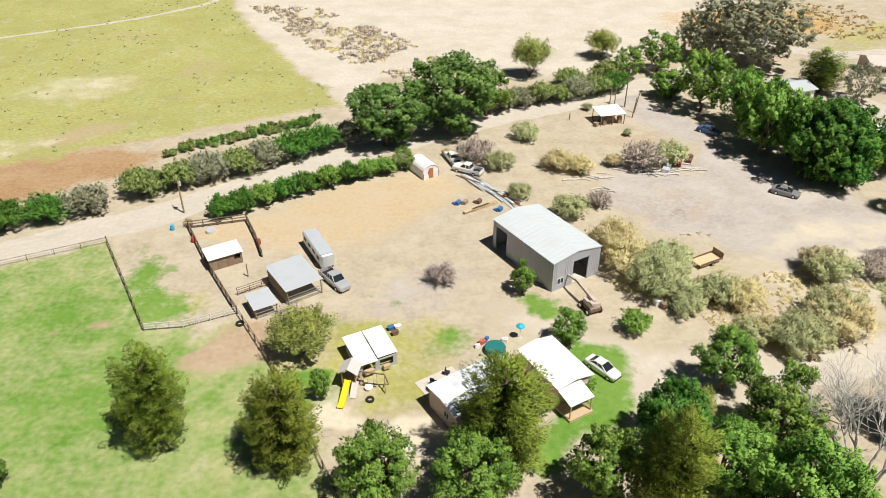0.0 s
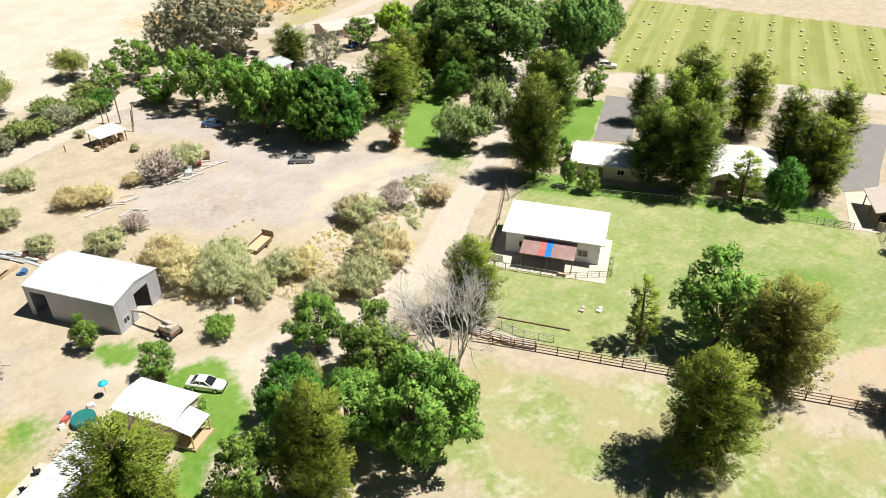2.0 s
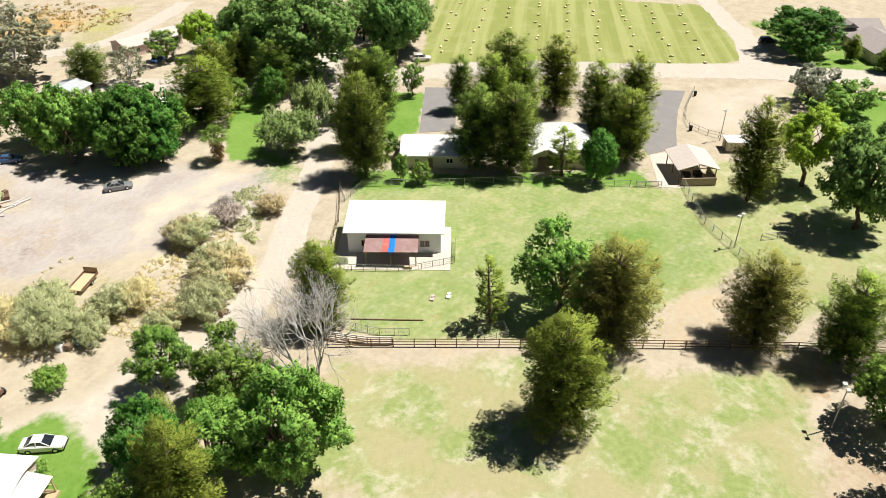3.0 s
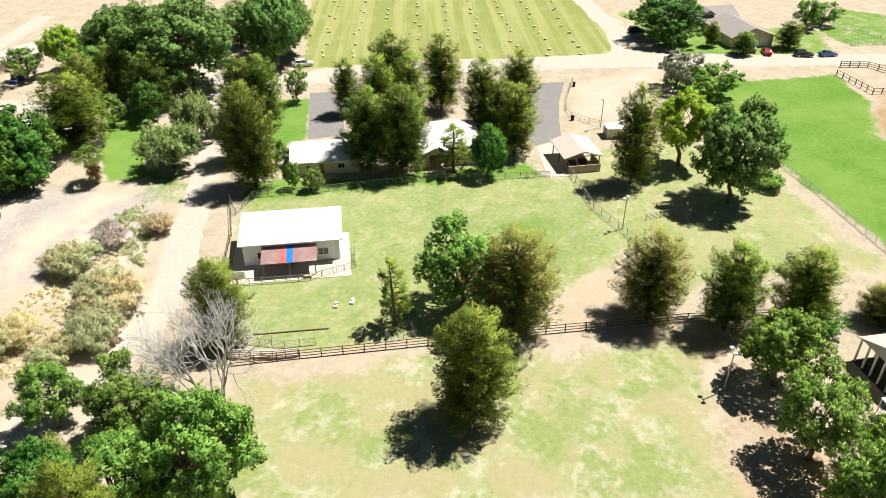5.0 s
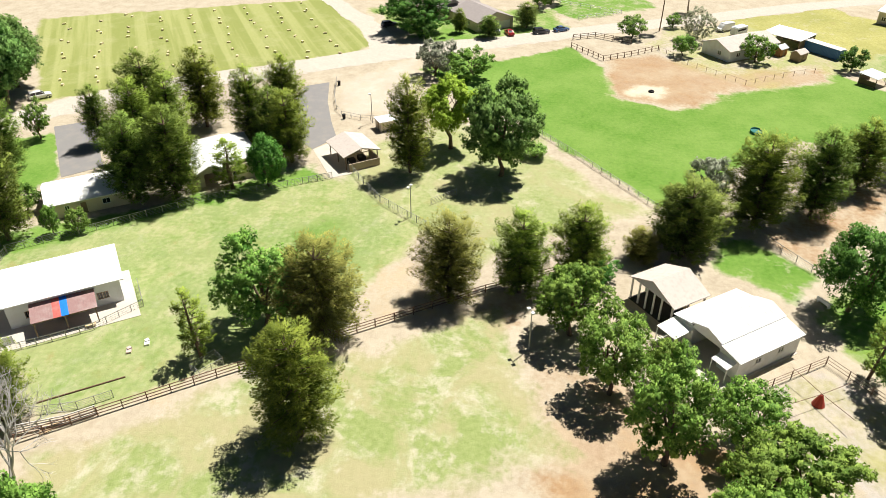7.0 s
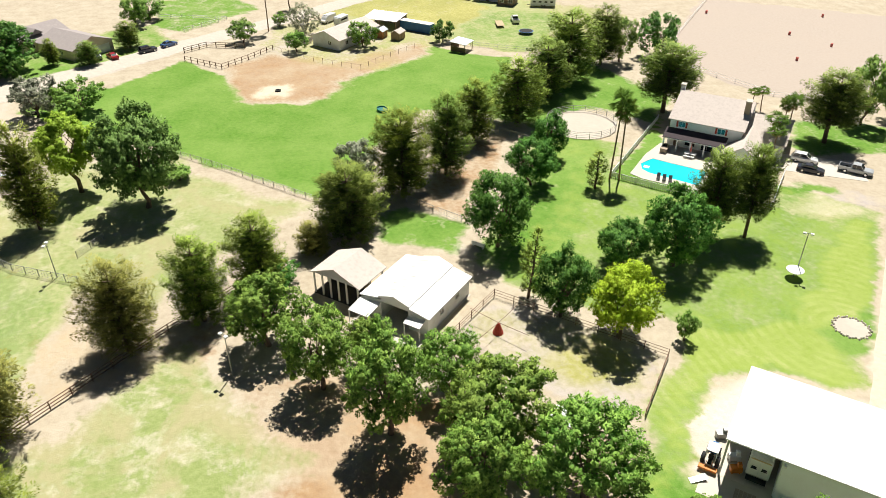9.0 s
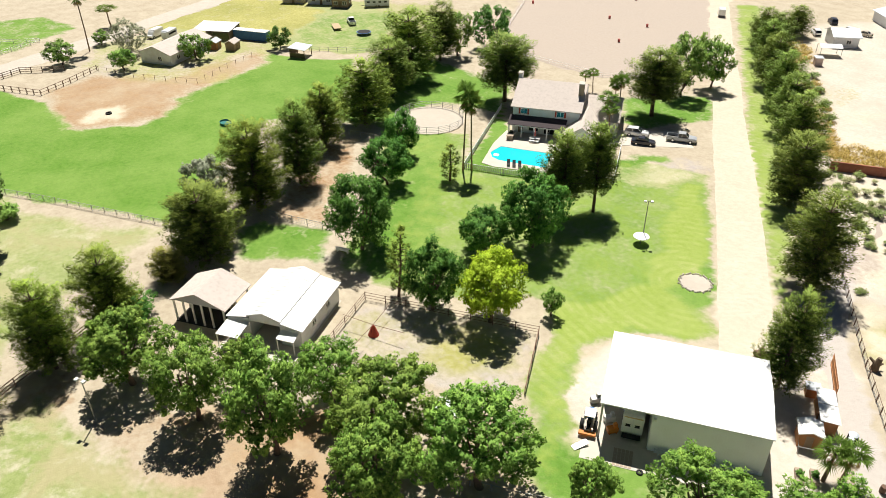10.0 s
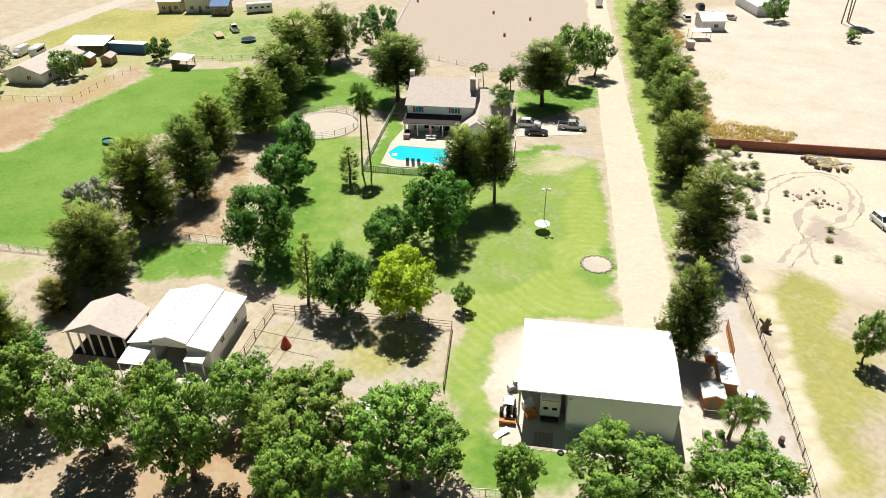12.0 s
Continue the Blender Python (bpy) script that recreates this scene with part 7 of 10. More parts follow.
add_roof(b, 13.0, 13.5, 21.0, 3.5, 2.7, 0.45, "gable", "x", TAN_ROOF, 4.0, name="wing_roof")
walls(b, 11.4, -4.2, 18.2, 4.0, 0.1, 2.7, WHITE_WALL, {"s": [("window", 2.4, 4.2, 1.0, 2.2)], "w": [("door", 1.5, 2.5, 0.1, 2.1)]}, 0.2, gable="y", rise=2.3)
add_roof(b, 6.8, -4.2, 8.5, 2.7, 2.3, 0.5, "gable", "y", TAN_ROOF, 11.4, name="front_roof")
ch = part("chimney", Geo().box(13.0, 6.6, 5.0, 1.0, 1.5, 4.9), TAN_BLOCK, b, "brown block chimney")
part("cap", Geo().box(13.0, 6.6, 9.9, 1.2, 1.7, 0.15), CONCRETE, ch)
ch = part("chimney", Geo().box(-0.3, 10.5, 0.1, 0.8, 1.2, 9.6), WHITE_WALL, b, "white chimney")
part("cap", Geo().box(-0.3, 10.5, 9.7, 1.0, 1.4, 0.15), CONCRETE, ch)

HOUSE = pose(102.6, -93.9, 0, 0, 0, -143)
WATER = bpy.data.materials.new("pool_water")
WATER.use_nodes = True
wb = WATER.node_tree.nodes["Principled BSDF"]
wb.inputs["Base Color"].default_value, wb.inputs["Roughness"].default_value = (0.02, 0.55, 0.66, 1), 0.06
wv, wbm = WATER.node_tree.nodes.new("ShaderNodeTexNoise"), WATER.node_tree.nodes.new("ShaderNodeBump")
wv.inputs["Scale"].default_value, wbm.inputs["Strength"].default_value = 3.0, 0.15
WATER.node_tree.links.new(wv.outputs["Fac"], wbm.inputs["Height"])
WATER.node_tree.links.new(wbm.outputs["Normal"], wb.inputs["Normal"])
pool_edge = [(-1.2, -11.6), (0.3, -12.6), (9.6, -13.4), (9.8, -7.0), (3.0, -6.6), (-0.6, -6.3), (-1.4, -8.0), (-2.0, -9.6)]
deck_edge = [(-2.6, -14.6), (-2.4, -5), (-1.2, 1.7), (11.8, 1.7), (11.8, -4.0), (12.6, -15.8), (0, -15.6)]


def ringed(outer, inner, z, thick):
    """A slab with an opening, drawn as a triangle fan between the two outlines."""
    bm = bmesh.new()
    loops = []
    for line in (outer, inner):
        vs = [bm.verts.new((*p, z)) for p in line]
        loops += [bm.edges.new((vs[i], vs[(i + 1) % len(vs)])) for i in range(len(vs))]
    bmesh.ops.triangle_fill(bm, use_beauty=True, use_dissolve=False, edges=loops)
    up = [f for f in bm.faces]
    ext = bmesh.ops.extrude_face_region(bm, geom=up)
    bmesh.ops.translate(bm, verts=[v for v in ext["geom"] if isinstance(v, bmesh.types.BMVert)], vec=(0, 0, -thick))
    bmesh.ops.recalc_face_normals(bm, faces=bm.faces)
    geo = Geo()
    bm.verts.index_update()
    geo.add([v.co for v in bm.verts], [[v.index for v in f.verts] for f in bm.faces])
    bm.free()
    return geo


deck = structure("pool_deck", ringed(deck_edge, pool_edge, 0.1, 0.1), CONCRETE, "white concrete pool deck beside the house", "pavement")
deck.matrix_basis = HOUSE
pool = thing("swimming_pool", "turquoise swimming pool with a shallow end", "pool", HOUSE)
part("water", Geo().add([(*p, 0.045) for p in pool_edge], [tuple(range(8))]), WATER, pool, "clear turquoise water")
part("steps", Geo().box(-0.7, -10.3, 0.0, 1.0, 1.0, 0.06), WHITE_TRIM, pool)
g = Geo().box(0.4, -1.9, 0.1, 1.2, 2.2, 0.85).box(0.4, -1.9, 0.95, 1.35, 2.35, 0.08)
q = thing("outdoor_kitchen", "stone patio counter with a grill", "counter", HOUSE)
part("counter", g, TAN_BLOCK, q)
part("grill", Geo().box(0.4, -1.4, 1.03, 0.7, 0.7, 0.4), BLACK, q)
q = thing("patio_table", "white patio table with benches and a folded red umbrella", "table", HOUSE)
part("tabletop", Geo().box(5.4, -2.0, 0.78, 2.2, 1.1, 0.06), WHITE_TRIM, q)
part("leg", Geo().box(4.6, -2.0, 0.1, 0.1, 0.7, 0.7), WHITE_TRIM, q)
part("leg", Geo().box(6.2, -2.0, 0.1, 0.1, 0.7, 0.7), WHITE_TRIM, q)
part("bench", Geo().box(5.4, -3.0, 0.5, 2.0, 0.4, 0.06).box(4.7, -3.0, 0.1, 0.1, 0.3, 0.4).box(6.1, -3.0, 0.1, 0.1, 0.3, 0.4), WHITE_TRIM, q)
part("umbrella", Geo().tube([(5.4, -2, 0.1), (5.4, -2, 2.6)], [0.03, 0.03], 6).tube([(5.4, -2, 1.2), (5.4, -2, 2.0), (5.4, -2, 2.7)], [0.2, 0.16, 0.03], 8), FADED_RED, q)
lounger = thing("sun_lounger", "dark pool lounger with a raised back", "lounger", HOUSE @ pose(2.6, -14.5, 0.1, 0, 0, 10), "pool loungers")
part("seat", Geo().box(0, 0, 0.3, 0.62, 1.2, 0.08), BLACK, lounger)
part("backrest", Geo().extrude([(0.6, 0.32), (1.15, 0.8), (1.1, 0.86), (0.55, 0.4)], -0.3, 0.3, "x"), BLACK, lounger)
part("leg", Geo().box(0, -0.5, 0, 0.55, 0.05, 0.3), STEEL_POST, lounger)
part("leg", Geo().box(0, 0.5, 0, 0.55, 0.05, 0.3), STEEL_POST, lounger)
for x in (3.7, 4.8):
    copy_thing(lounger, HOUSE @ pose(x, -14.6, 0.1, 0, 0, 12))

# the white-roofed home under the big pine
STAINED_ROOF = surface("stained_white_roofing", (0.76, 0.78, 0.80), 0.5, 0.0, 0.08, 0.8, dirt=(0.34, 0.37, 0.43), dirt_amount=0.6)
b = thing("ranch_home", "low pink-walled home with a flat white roof", "house", pose(-1.6, 60.7, 0, 0, 0, -57))
walls(b, 0, 0, 5.4, 8.6, 0, 3.0, PINK_WALL, {"s": [("window", 3.0, 4.0, 1.0, 2.0)], "e": [("window", 2, 3.2, 1.0, 2.1), ("door", 5.5, 6.4, 0, 2.1)], "w": [("window", 5, 6.2, 1.0, 2.1)]}, 0.2, gable="y", rise=0.35)
add_roof(b, 5.4, 0, 8.6, 3.0, 0.35, 0.3, "gable", "y", STAINED_ROOF, seams=0.9)
part("vent", Geo().box(2.2, 3.4, 3.3, 0.5, 0.5, 0.4), GALV, b)
part("vent", Geo().box(3.6, 5.2, 3.3, 0.6, 0.6, 0.35), GALV, b)
b = thing("ranch_annex", "white-roofed house annex with a wooden porch", "house", pose(13.1, 60.3, 0, 0, 0, 30))
walls(b, 0, 0, 4.7, 7.5, 0, 3.1, PINK_WALL, {"e": [("window", 2, 3.2, 1.0, 2.1)], "s": [("door", 1.2, 2.1, 0, 2.05), ("window", 3.2, 4.2, 1.0, 2.0)]}, 0.2, gable="y", rise=0.45)
add_roof(b, 4.7, 0, 7.5, 3.1, 0.45, 0.3, "gable", "y", WHITE_METAL)
part("porch_roof", Geo().extrude([(-2.6, 2.4), (-0.05, 2.9), (-0.05, 2.98), (-2.6, 2.48)], -0.2, 3.2, "x"), WHITE_METAL, b)
posts(b, [(0.0, -2.4), (3.0, -2.4)], 2.4, 0.12, PALE_WOOD)
part("porch_deck", Geo().box(1.5, -1.4, 0, 3.4, 2.6, 0.35), PALE_WOOD, b)
part("railing", Geo().box(3.1, -1.3, 0.35, 0.06, 2.3, 0.06).box(3.1, -1.3, 1.2, 0.08, 2.3, 0.06).box(3.1, -2.4, 0.35, 0.06, 0.06, 0.9), PALE_WOOD, b)

# coops and animal shelters
b = thing("chicken_coop", "low grey coop under two tilted white roof sheets", "coop", pose(-10.1, 65.7, 0, 0, 0, 27))
walls(b, 0, 0, 4.9, 4.9, 0, 1.7, GREY_METAL, {"s": [("open", 0.4, 2.0, 0.4, 1.5), ("open", 2.6, 4.4, 0.4, 1.5)]}, 0.08)
part("roof_sheet", Geo().extrude([(-0.4, 1.9), (5.2, 2.35), (5.2, 2.41), (-0.4, 1.96)], -0.3, 2.25, "x"), WHITE_METAL, b)
part("roof_sheet", Geo().extrude([(0.2, 1.75), (5.3, 2.25), (5.3, 2.31), (0.2, 1.81)], 2.45, 5.1, "x"), WHITE_METAL, b)
part("nest_box", Geo().box(1.0, -0.5, 0.5, 1.2, 0.5, 0.5).box(3.3, -0.4, 0.3, 0.8, 0.5, 0.5), PALE_WOOD, b)
part("ramp", Geo().extrude([(-1.7, 0.02), (-0.1, 0.7), (-0.1, 0.76), (-1.7, 0.08)], -0.6, -0.1, "x"), WOOD, b)
for px_, py_, sx, sy, h, tag in ((-21.4, 79.8, 5.4, 6.9, 2.5, "open horse shelter with a pale metal roof on posts"), (-25.2, 76.7, 3.2, 3.6, 1.7, "low pen shelter with a pale metal roof")):
    b = thing("horse_shelter", tag, "shelter", pose(px_, py_, 0, 0, 0, 35 if sx > 4 else 31), "animal shelters")
    part("roof", Geo().extrude([(-0.2, h), (sy, h + 0.3), (sy, h + 0.38), (-0.2, h + 0.08)], -0.2, sx, "x"), GALV, b)
    posts(b, [(0.1, 0.1), (sx - 0.2, 0.1), (0.1, sy - 0.2), (sx - 0.2, sy - 0.2), (sx / 2, sy - 0.2)], h, 0.13, WOOD)
    part("side_boards", Geo().box(0.05, sy * 0.5, 0.3, 0.08, sy * 0.9, h * 0.72), WOOD, b)
    part("back_boards", Geo().box(sx / 2, sy - 0.1, 0.3, sx * 0.95, 0.08, h * 0.72), WOOD, b)
    part("rail", Geo().box(sx / 2, 0, 0.5, sx, 0.07, 0.08).box(sx / 2, 0, 0.95, sx, 0.07, 0.08).box(sx / 2, 0, 1.35, sx, 0.07, 0.08), STEEL_POST, b)
b = thing("plank_shed", "brown plank shed with a white single-slope roof", "shed", pose(-34.4, 88.2, 0, 0, 0, 31))
walls(b, 0, 0, 4.9, 2.6, 0, 2.0, WOOD, {"s": [("open", 3.7, 4.6, 0.9, 1.7)]}, 0.1)
part("roof", Geo().extrude([(-0.3, 2.02), (2.9, 2.4), (2.9, 2.47), (-0.3, 2.09)], -0.2, 5.1, "x"), WHITE_METAL, b)
g = Geo()
for i in range(18):
    if not 3.6 < 0.12 + i * 0.27 < 4.7:
        part("plank", Geo().box(0.12 + i * 0.27, -0.02, 0.03, 0.22, 0.04, 1.95), WOOD, b)

# the arched white shed
b = thing("arched_shed", "small white arched-roof shed with a wooden door", "shed", pose(-3.6, 117.4, 0, 0, 0, 32))
arch = [(1.5 * math.cos(a) * 1.15 + 1.7, 1.3 + 1.4 * math.sin(a)) for a in (math.pi * i / 10 for i in range(11))]
walls(b, 0, 0, 3.4, 5.0, 0, 1.35, WHITE_WALL, {"s": [("door", 1.25, 2.15, 0, 1.3)]}, 0.1)
part("roof", Geo().extrude(arch + [(p * 0.94 + 0.1, q - 0.08) for p, q in arch[::-1]], -0.1, 5.1), WHITE_METAL, b)
part("front_arch", Geo().extrude([(p, q - 0.03) for p, q in arch], 0.02, 0.1), WHITE_WALL, b)
part("door_panel", Geo().box(1.7, -0.05, 0, 0.9, 0.06, 2.0), ORANGE_WOOD, b)
part("red_trim", Geo().box(0.05, -0.04, 0, 0.12, 0.05, 1.7).box(3.35, -0.04, 0, 0.12, 0.05, 1.7).box(1.2, -0.04, 0.9, 0.3, 0.05, 0.6), RED_PAINT, b)

# the pole shelter at the turning place
b = thing("pole_shelter", "open pole shelter with a pale roof and stored junk", "shelter", pose(33.2, 141.6, 0, 0, 0, 15))
part("roof", Geo().extrude([(-0.2, 2.3), (4.4, 2.7), (4.4, 2.78), (-0.2, 2.38)], -0.3, 5.6, "x"), WHITE_METAL, b)
posts(b, [(0, 0), (2.6, 0), (5.3, 0), (0, 4.1), (5.3, 4.1)], 2.35, 0.14, WOOD)
for crate in ((1.0, 1.2, 0, 1.2, 1.6, 1.1, 20), (3.2, 2.0, 0, 1.8, 1.2, 0.9, -15), (4.6, 0.8, 0, 0.8, 0.8, 1.5)):
    part("crate", Geo().box(*crate), WOOD, b)
part("crate", Geo().box(-0.9, 0.3, 0, 1.0, 0.8, 0.9, 30), WOOD, b)
part("crate", Geo().box(-0.6, 1.8, 0, 0.5, 1.6, 0.6, 10), RUST_PIPE, b)
pole = Geo().tube([(0, 0, -0.2), (0.05, 0, 4.6)], [0.13, 0.1], 7).mesh("wooden_pole", WOOD)
for x, y, lean in ((36.7, 151.0, 2), (38.2, 152.2, -2), (40.9, 146.4, 5), (41.9, 149.0, 7)):
    q = tagged(new("wooden_pole", pole), "bare weathered upright wooden pole", "pole", "upright poles")
    q.matrix_basis = pose(x, y, 0, 0, lean, 0)


def house(origin, yaw, sx, sy, eave, rise, wall_mat, roof_mat, label, garage=False, axis="x", name="far_house"):
    h = thing(name, label, "house", pose(*origin, 0, 0, 0, yaw))
    holes = {"s": [("window", 1.2, 2.6, 1.0, 2.1), ("garage", sx - 6.0, sx - 1.0, 0, 2.3)] if garage else [("window", sx * 0.15, sx * 0.15 + 1.2, 1.0, 2.1), ("door", sx * 0.45, sx * 0.45 + 0.95, 0, 2.05), ("window", sx * 0.7, sx * 0.7 + 1.4, 1.0, 2.1)],
             "w": [("window", sy * 0.3, sy * 0.3 + 1.2, 1.0, 2.1)], "e": [("window", sy * 0.5, sy * 0.5 + 1.2, 1.0, 2.1)]}
    walls(h, 0, 0, sx, sy, 0, eave, wall_mat, holes, 0.2, None, axis, rise)
    if axis == "x":
        add_roof(h, sy, 0, sx, eave, rise, 0.5, "gable", "x", roof_mat)
    else:
        add_roof(h, sx, 0, sy, eave, rise, 0.5, "gable", "y", roof_mat)
    return h


house((207.1, 12.4), -54.7, 12, 15, 2.9, 2.2, CREAM_WALL, GREY_ROOF, "tan stucco garage wing with a grey-brown gable roof", True, "y")
h = house((218.5, 24.5), -54.7, 14, 11, 3.2, 2.2, CREAM_WALL, GREY_ROOF, "tan stucco house with a grey-brown shingle roof", False, "x")
part("dormer", Geo().extrude([(3, 4.3), (7, 4.3), (5, 5.6)], 0.4, 4.5), GREY_ROOF, h)
house((188.0, -53.1), -57, 17, 9.5, 2.9, 1.7, WHITE_WALL, TAN_ROOF, "white farmhouse with a faded tan gable roof", False, "x")
b = thing("long_shed", "long open shed with a white metal roof", "shed", pose(207.4, -66.4, 0, 0, 0, -137))
part("roof", Geo().extrude([(-0.3, 2.6), (7.5, 3.2), (7.5, 3.28), (-0.3, 2.68)], -0.3, 11, "x"), WHITE_METAL, b)
part("back_wall", Geo().wall((0, 7.2), (10.8, 7.2), 0, 3.0, 0.1).wall((10.7, 0), (10.7, 7.1), 0, 2.6, 0.1), WOOD, b)
posts(b, [(0.1, 0.1), (5.4, 0.1), (10.6, 0.1), (0.1, 7)], 2.6, 0.14)
b = thing("storage_container", "faded blue metal storage container", "container", pose(200.5, -75.5, 0, 0, 0, -145))
part("body", Geo().box(5, 1.3, 0.1, 10.4, 2.5, 2.5), JUNK_BLUE, b)
part("lid", Geo().box(5, 1.3, 2.6, 10.5, 2.6, 0.1), WHITE_METAL, b, "pale roof of the container")
rib = Geo().box(0, 0.02, 0.3, 0.16, 0.06, 2.2).mesh("rib", JUNK_BLUE)
for i in range(25):
    part("rib", rib, None, b, at=pose(0.1 + i * 0.41, 0, 0))
for x, y, s, yaw, mt in ((193.6, -67.4, 3.0, -48, ORANGE_WOOD), (189.8, -71.0, 3.6, -48, WOOD)):
    b = thing("garden_shed", "small wooden garden shed with a gable roof", "shed", pose(x, y, 0, 0, 0, yaw), "garden sheds")
    walls(b, 0, 0, s, 2.6, 0, 2.0, mt, {"s": [("door", 1, 1.9, 0, 1.9)]}, 0.1, gable="x", rise=0.7)
    add_roof(b, 2.6, 0, s, 2.0, 0.7, 0.2, "gable", "x", GALV if s < 3.2 else TAN_ROOF)
b = thing("field_shelter", "dark open field shelter with a pale flat roof", "shelter", pose(172.2, -83.0, 0, 0, 0, -52))
part("roof", Geo().extrude([(-0.3, 2.3), (4.6, 2.7), (4.6, 2.78), (-0.3, 2.38)], -0.3, 5.0, "x"), GALV, b)
posts(b, [(0.1, 0.1), (4.6, 0.1), (0.1, 4.2), (4.6, 4.2)], 2.3, 0.16, BARK)
part("back_board", Geo().box(2.3, 4.2, 0.2, 4.6, 0.08, 1.9), BARK, b)
part("side_board", Geo().box(0.05, 2.2, 0.2, 0.08, 4.2, 1.2), BARK, b)

# buildings beyond the green field and across the bare lots
house((88.6, -206.8), -47, 7.5, 6.5, 3.0, 1.3, WHITE_WALL, GALV, "small white house with a metal roof on bare ground", False, "y")
house((83.0, -235.3), -40, 15, 9, 3.0, 1.2, WHITE_WALL, GALV, "long white mobile home on a bare lot")
b = thing("shade_canopy", "white sheet-roofed shade canopy", "canopy", pose(87.1, -195.5, 0, 0, 0, -47))
part("roof", Geo().extrude([(0, 2.4), (2, 3.0), (4, 2.4), (4, 2.48), (2, 3.08), (0, 2.48)], 0, 5.5, "y"), WHITE_METAL, b)
posts(b, [(0.1, 0.1), (3.9, 0.1), (0.1, 5.3), (3.9, 5.3)], 2.4, 0.1, STEEL_POST)
b = thing("tank_shed", "small pale utility shed", "shed", pose(86.6, -185.3, 0, 0, 0, -47))
walls(b, 0, 0, 2.0, 1.8, 0, 2.0, PINK_WALL, {}, 0.1)
part("roof", Geo().box(1, 0.9, 2.0, 2.3, 2.1, 0.1), GALV, b)
for o, yaw, sx, sy, e, lab in (((229, -104.6), -135, 7, 9, 3.6, "tan metal farm building with a pale roof"), ((222.5, -110.5), -135, 9, 9, 5.0, "tall white metal farm building"), ((213.5, -114.5), -135, 5, 6, 3.0, "open blue-roofed farm shelter")):
    house(o, yaw, sx, sy, e, 1.2, CREAM_WALL if sx == 7 else WHITE_WALL if sx != 5 else WOOD, WHITE_METAL if sx != 5 else JUNK_BLUE, lab)
house((104.7, 171.7), -5, 16, 8, 2.8, 1.2, PINK_WALL, TAN_ROOF, "long low house with a tan roof past the trees")
house((75.5, 153), 20, 9, 7, 2.8, 0.8, WHITE_WALL, GALV, "low white-roofed house half hidden by trees")
house((82.3, 128.4), -20, 7, 8, 2.8, 1.0, WHITE_WALL, WHITE_METAL, "white-roofed house behind dark trees")

b = thing("feed_shelter", "small open feed shelter with a white roof among trees", "shelter", pose(46.2, -37.4, 0, 0, 0, 38))
part("roof", Geo().extrude([(-0.2, 2.0), (2.6, 2.3), (2.6, 2.38), (-0.2, 2.08)], -0.2, 3.0, "x"), WHITE_METAL, b)
posts(b, [(0, 0), (2.7, 0), (0, 2.3), (2.7, 2.3)], 2.0, 0.1, STEEL_POST)
part("manger", Geo().box(1.4, 2.1, 0.4, 2.4, 0.5, 0.5), WOOD, b)

# cabins beside the shop
b = thing("cedar_cabin", "small cedar shed with a white gable roof and dog run", "shed", pose(34.7, -46.9, 0, 0, 0, -144.7))
walls(b, 20.9, 5.6, 23.2, 7.8, 0, 1.9, ORANGE_WOOD, {"s": [("door", 0.7, 1.5, 0, 1.7)]}, 0.08, gable="y", rise=0.45)
add_roof(b, 2.3, 5.6, 7.8, 1.9, 0.45, 0.2, "gable", "y", WHITE_METAL, 20.9)
part("run", Geo().box(22.0, 4.6, 0.9, 2.3, 0.05, 0.05).box(20.9, 5.1, 0.9, 0.05, 1, 0.05).box(23.2, 5.1, 0.9, 0.05, 1, 0.05).box(20.9, 4.6, 0, 0.06, 0.06, 0.95).box(23.2, 4.6, 0, 0.06, 0.06, 0.95), STEEL_POST, b)
b = thing("cedar_lean_to", "cedar lean-to with pale roof sheets along a board fence", "shed", pose(34.7, -46.9, 0, 0, 0, -144.7))
walls(b, 23.4, 8.2, 25.0, 13.4, 0, 2.0, ORANGE_WOOD, {"w": [("open", 1, 2.2, 0, 1.8)]}, 0.08)
part("roof_sheet", Geo().extrude([(23.1, 2.15), (25.2, 2.0), (25.2, 2.06), (23.1, 2.21)], 8.0, 10.9), WHITE_METAL, b)
part("roof_sheet", Geo().extrude([(23.1, 2.2), (25.2, 2.05), (25.2, 2.11), (23.1, 2.26)], 10.95, 13.6), WHITE_METAL, b)
b = thing("blue_lid_box", "small shed with a pale blue roof sheet", "shed", pose(34.7, -46.9, 0, 0, 0, -144.7))
part("body", Geo().box(23.2, 14.6, 0, 1.4, 1.2, 1.3), ORANGE_WOOD, b)
part("lid", Geo().box(23.2, 14.6, 1.3, 1.7, 1.5, 0.08), PALE_STEEL, b)

# ---- vehicles ----
PAINTS = {}


def paint(key):
    colours = {"white": (0.78, 0.78, 0.77), "silver": (0.42, 0.44, 0.46), "blue": (0.05, 0.11, 0.26), "grey": (0.22, 0.23, 0.24), "dark": (0.025, 0.03, 0.05), "red": (0.45, 0.02, 0.03), "beige": (0.50, 0.44, 0.36)}
    if key not in PAINTS:
        PAINTS[key] = surface(key + "_car_paint", colours[key], 0.3, 0.15, 0.06, 1.0, dirt=(0.42, 0.36, 0.28), dirt_amount=0.15, spec=0.5)
    return PAINTS[key]


def section(x, hw, z0, z1, cut=0.12):
    """One cross-section of a body: a box with its shoulders cut."""
    return [(x, -hw * 0.94, z0), (x, -hw, z0 + cut), (x, -hw, z1 - cut), (x, -hw + cut, z1), (x, hw - cut, z1), (x, hw, z1 - cut), (x, hw, z0 + cut), (x, hw * 0.94, z0)]


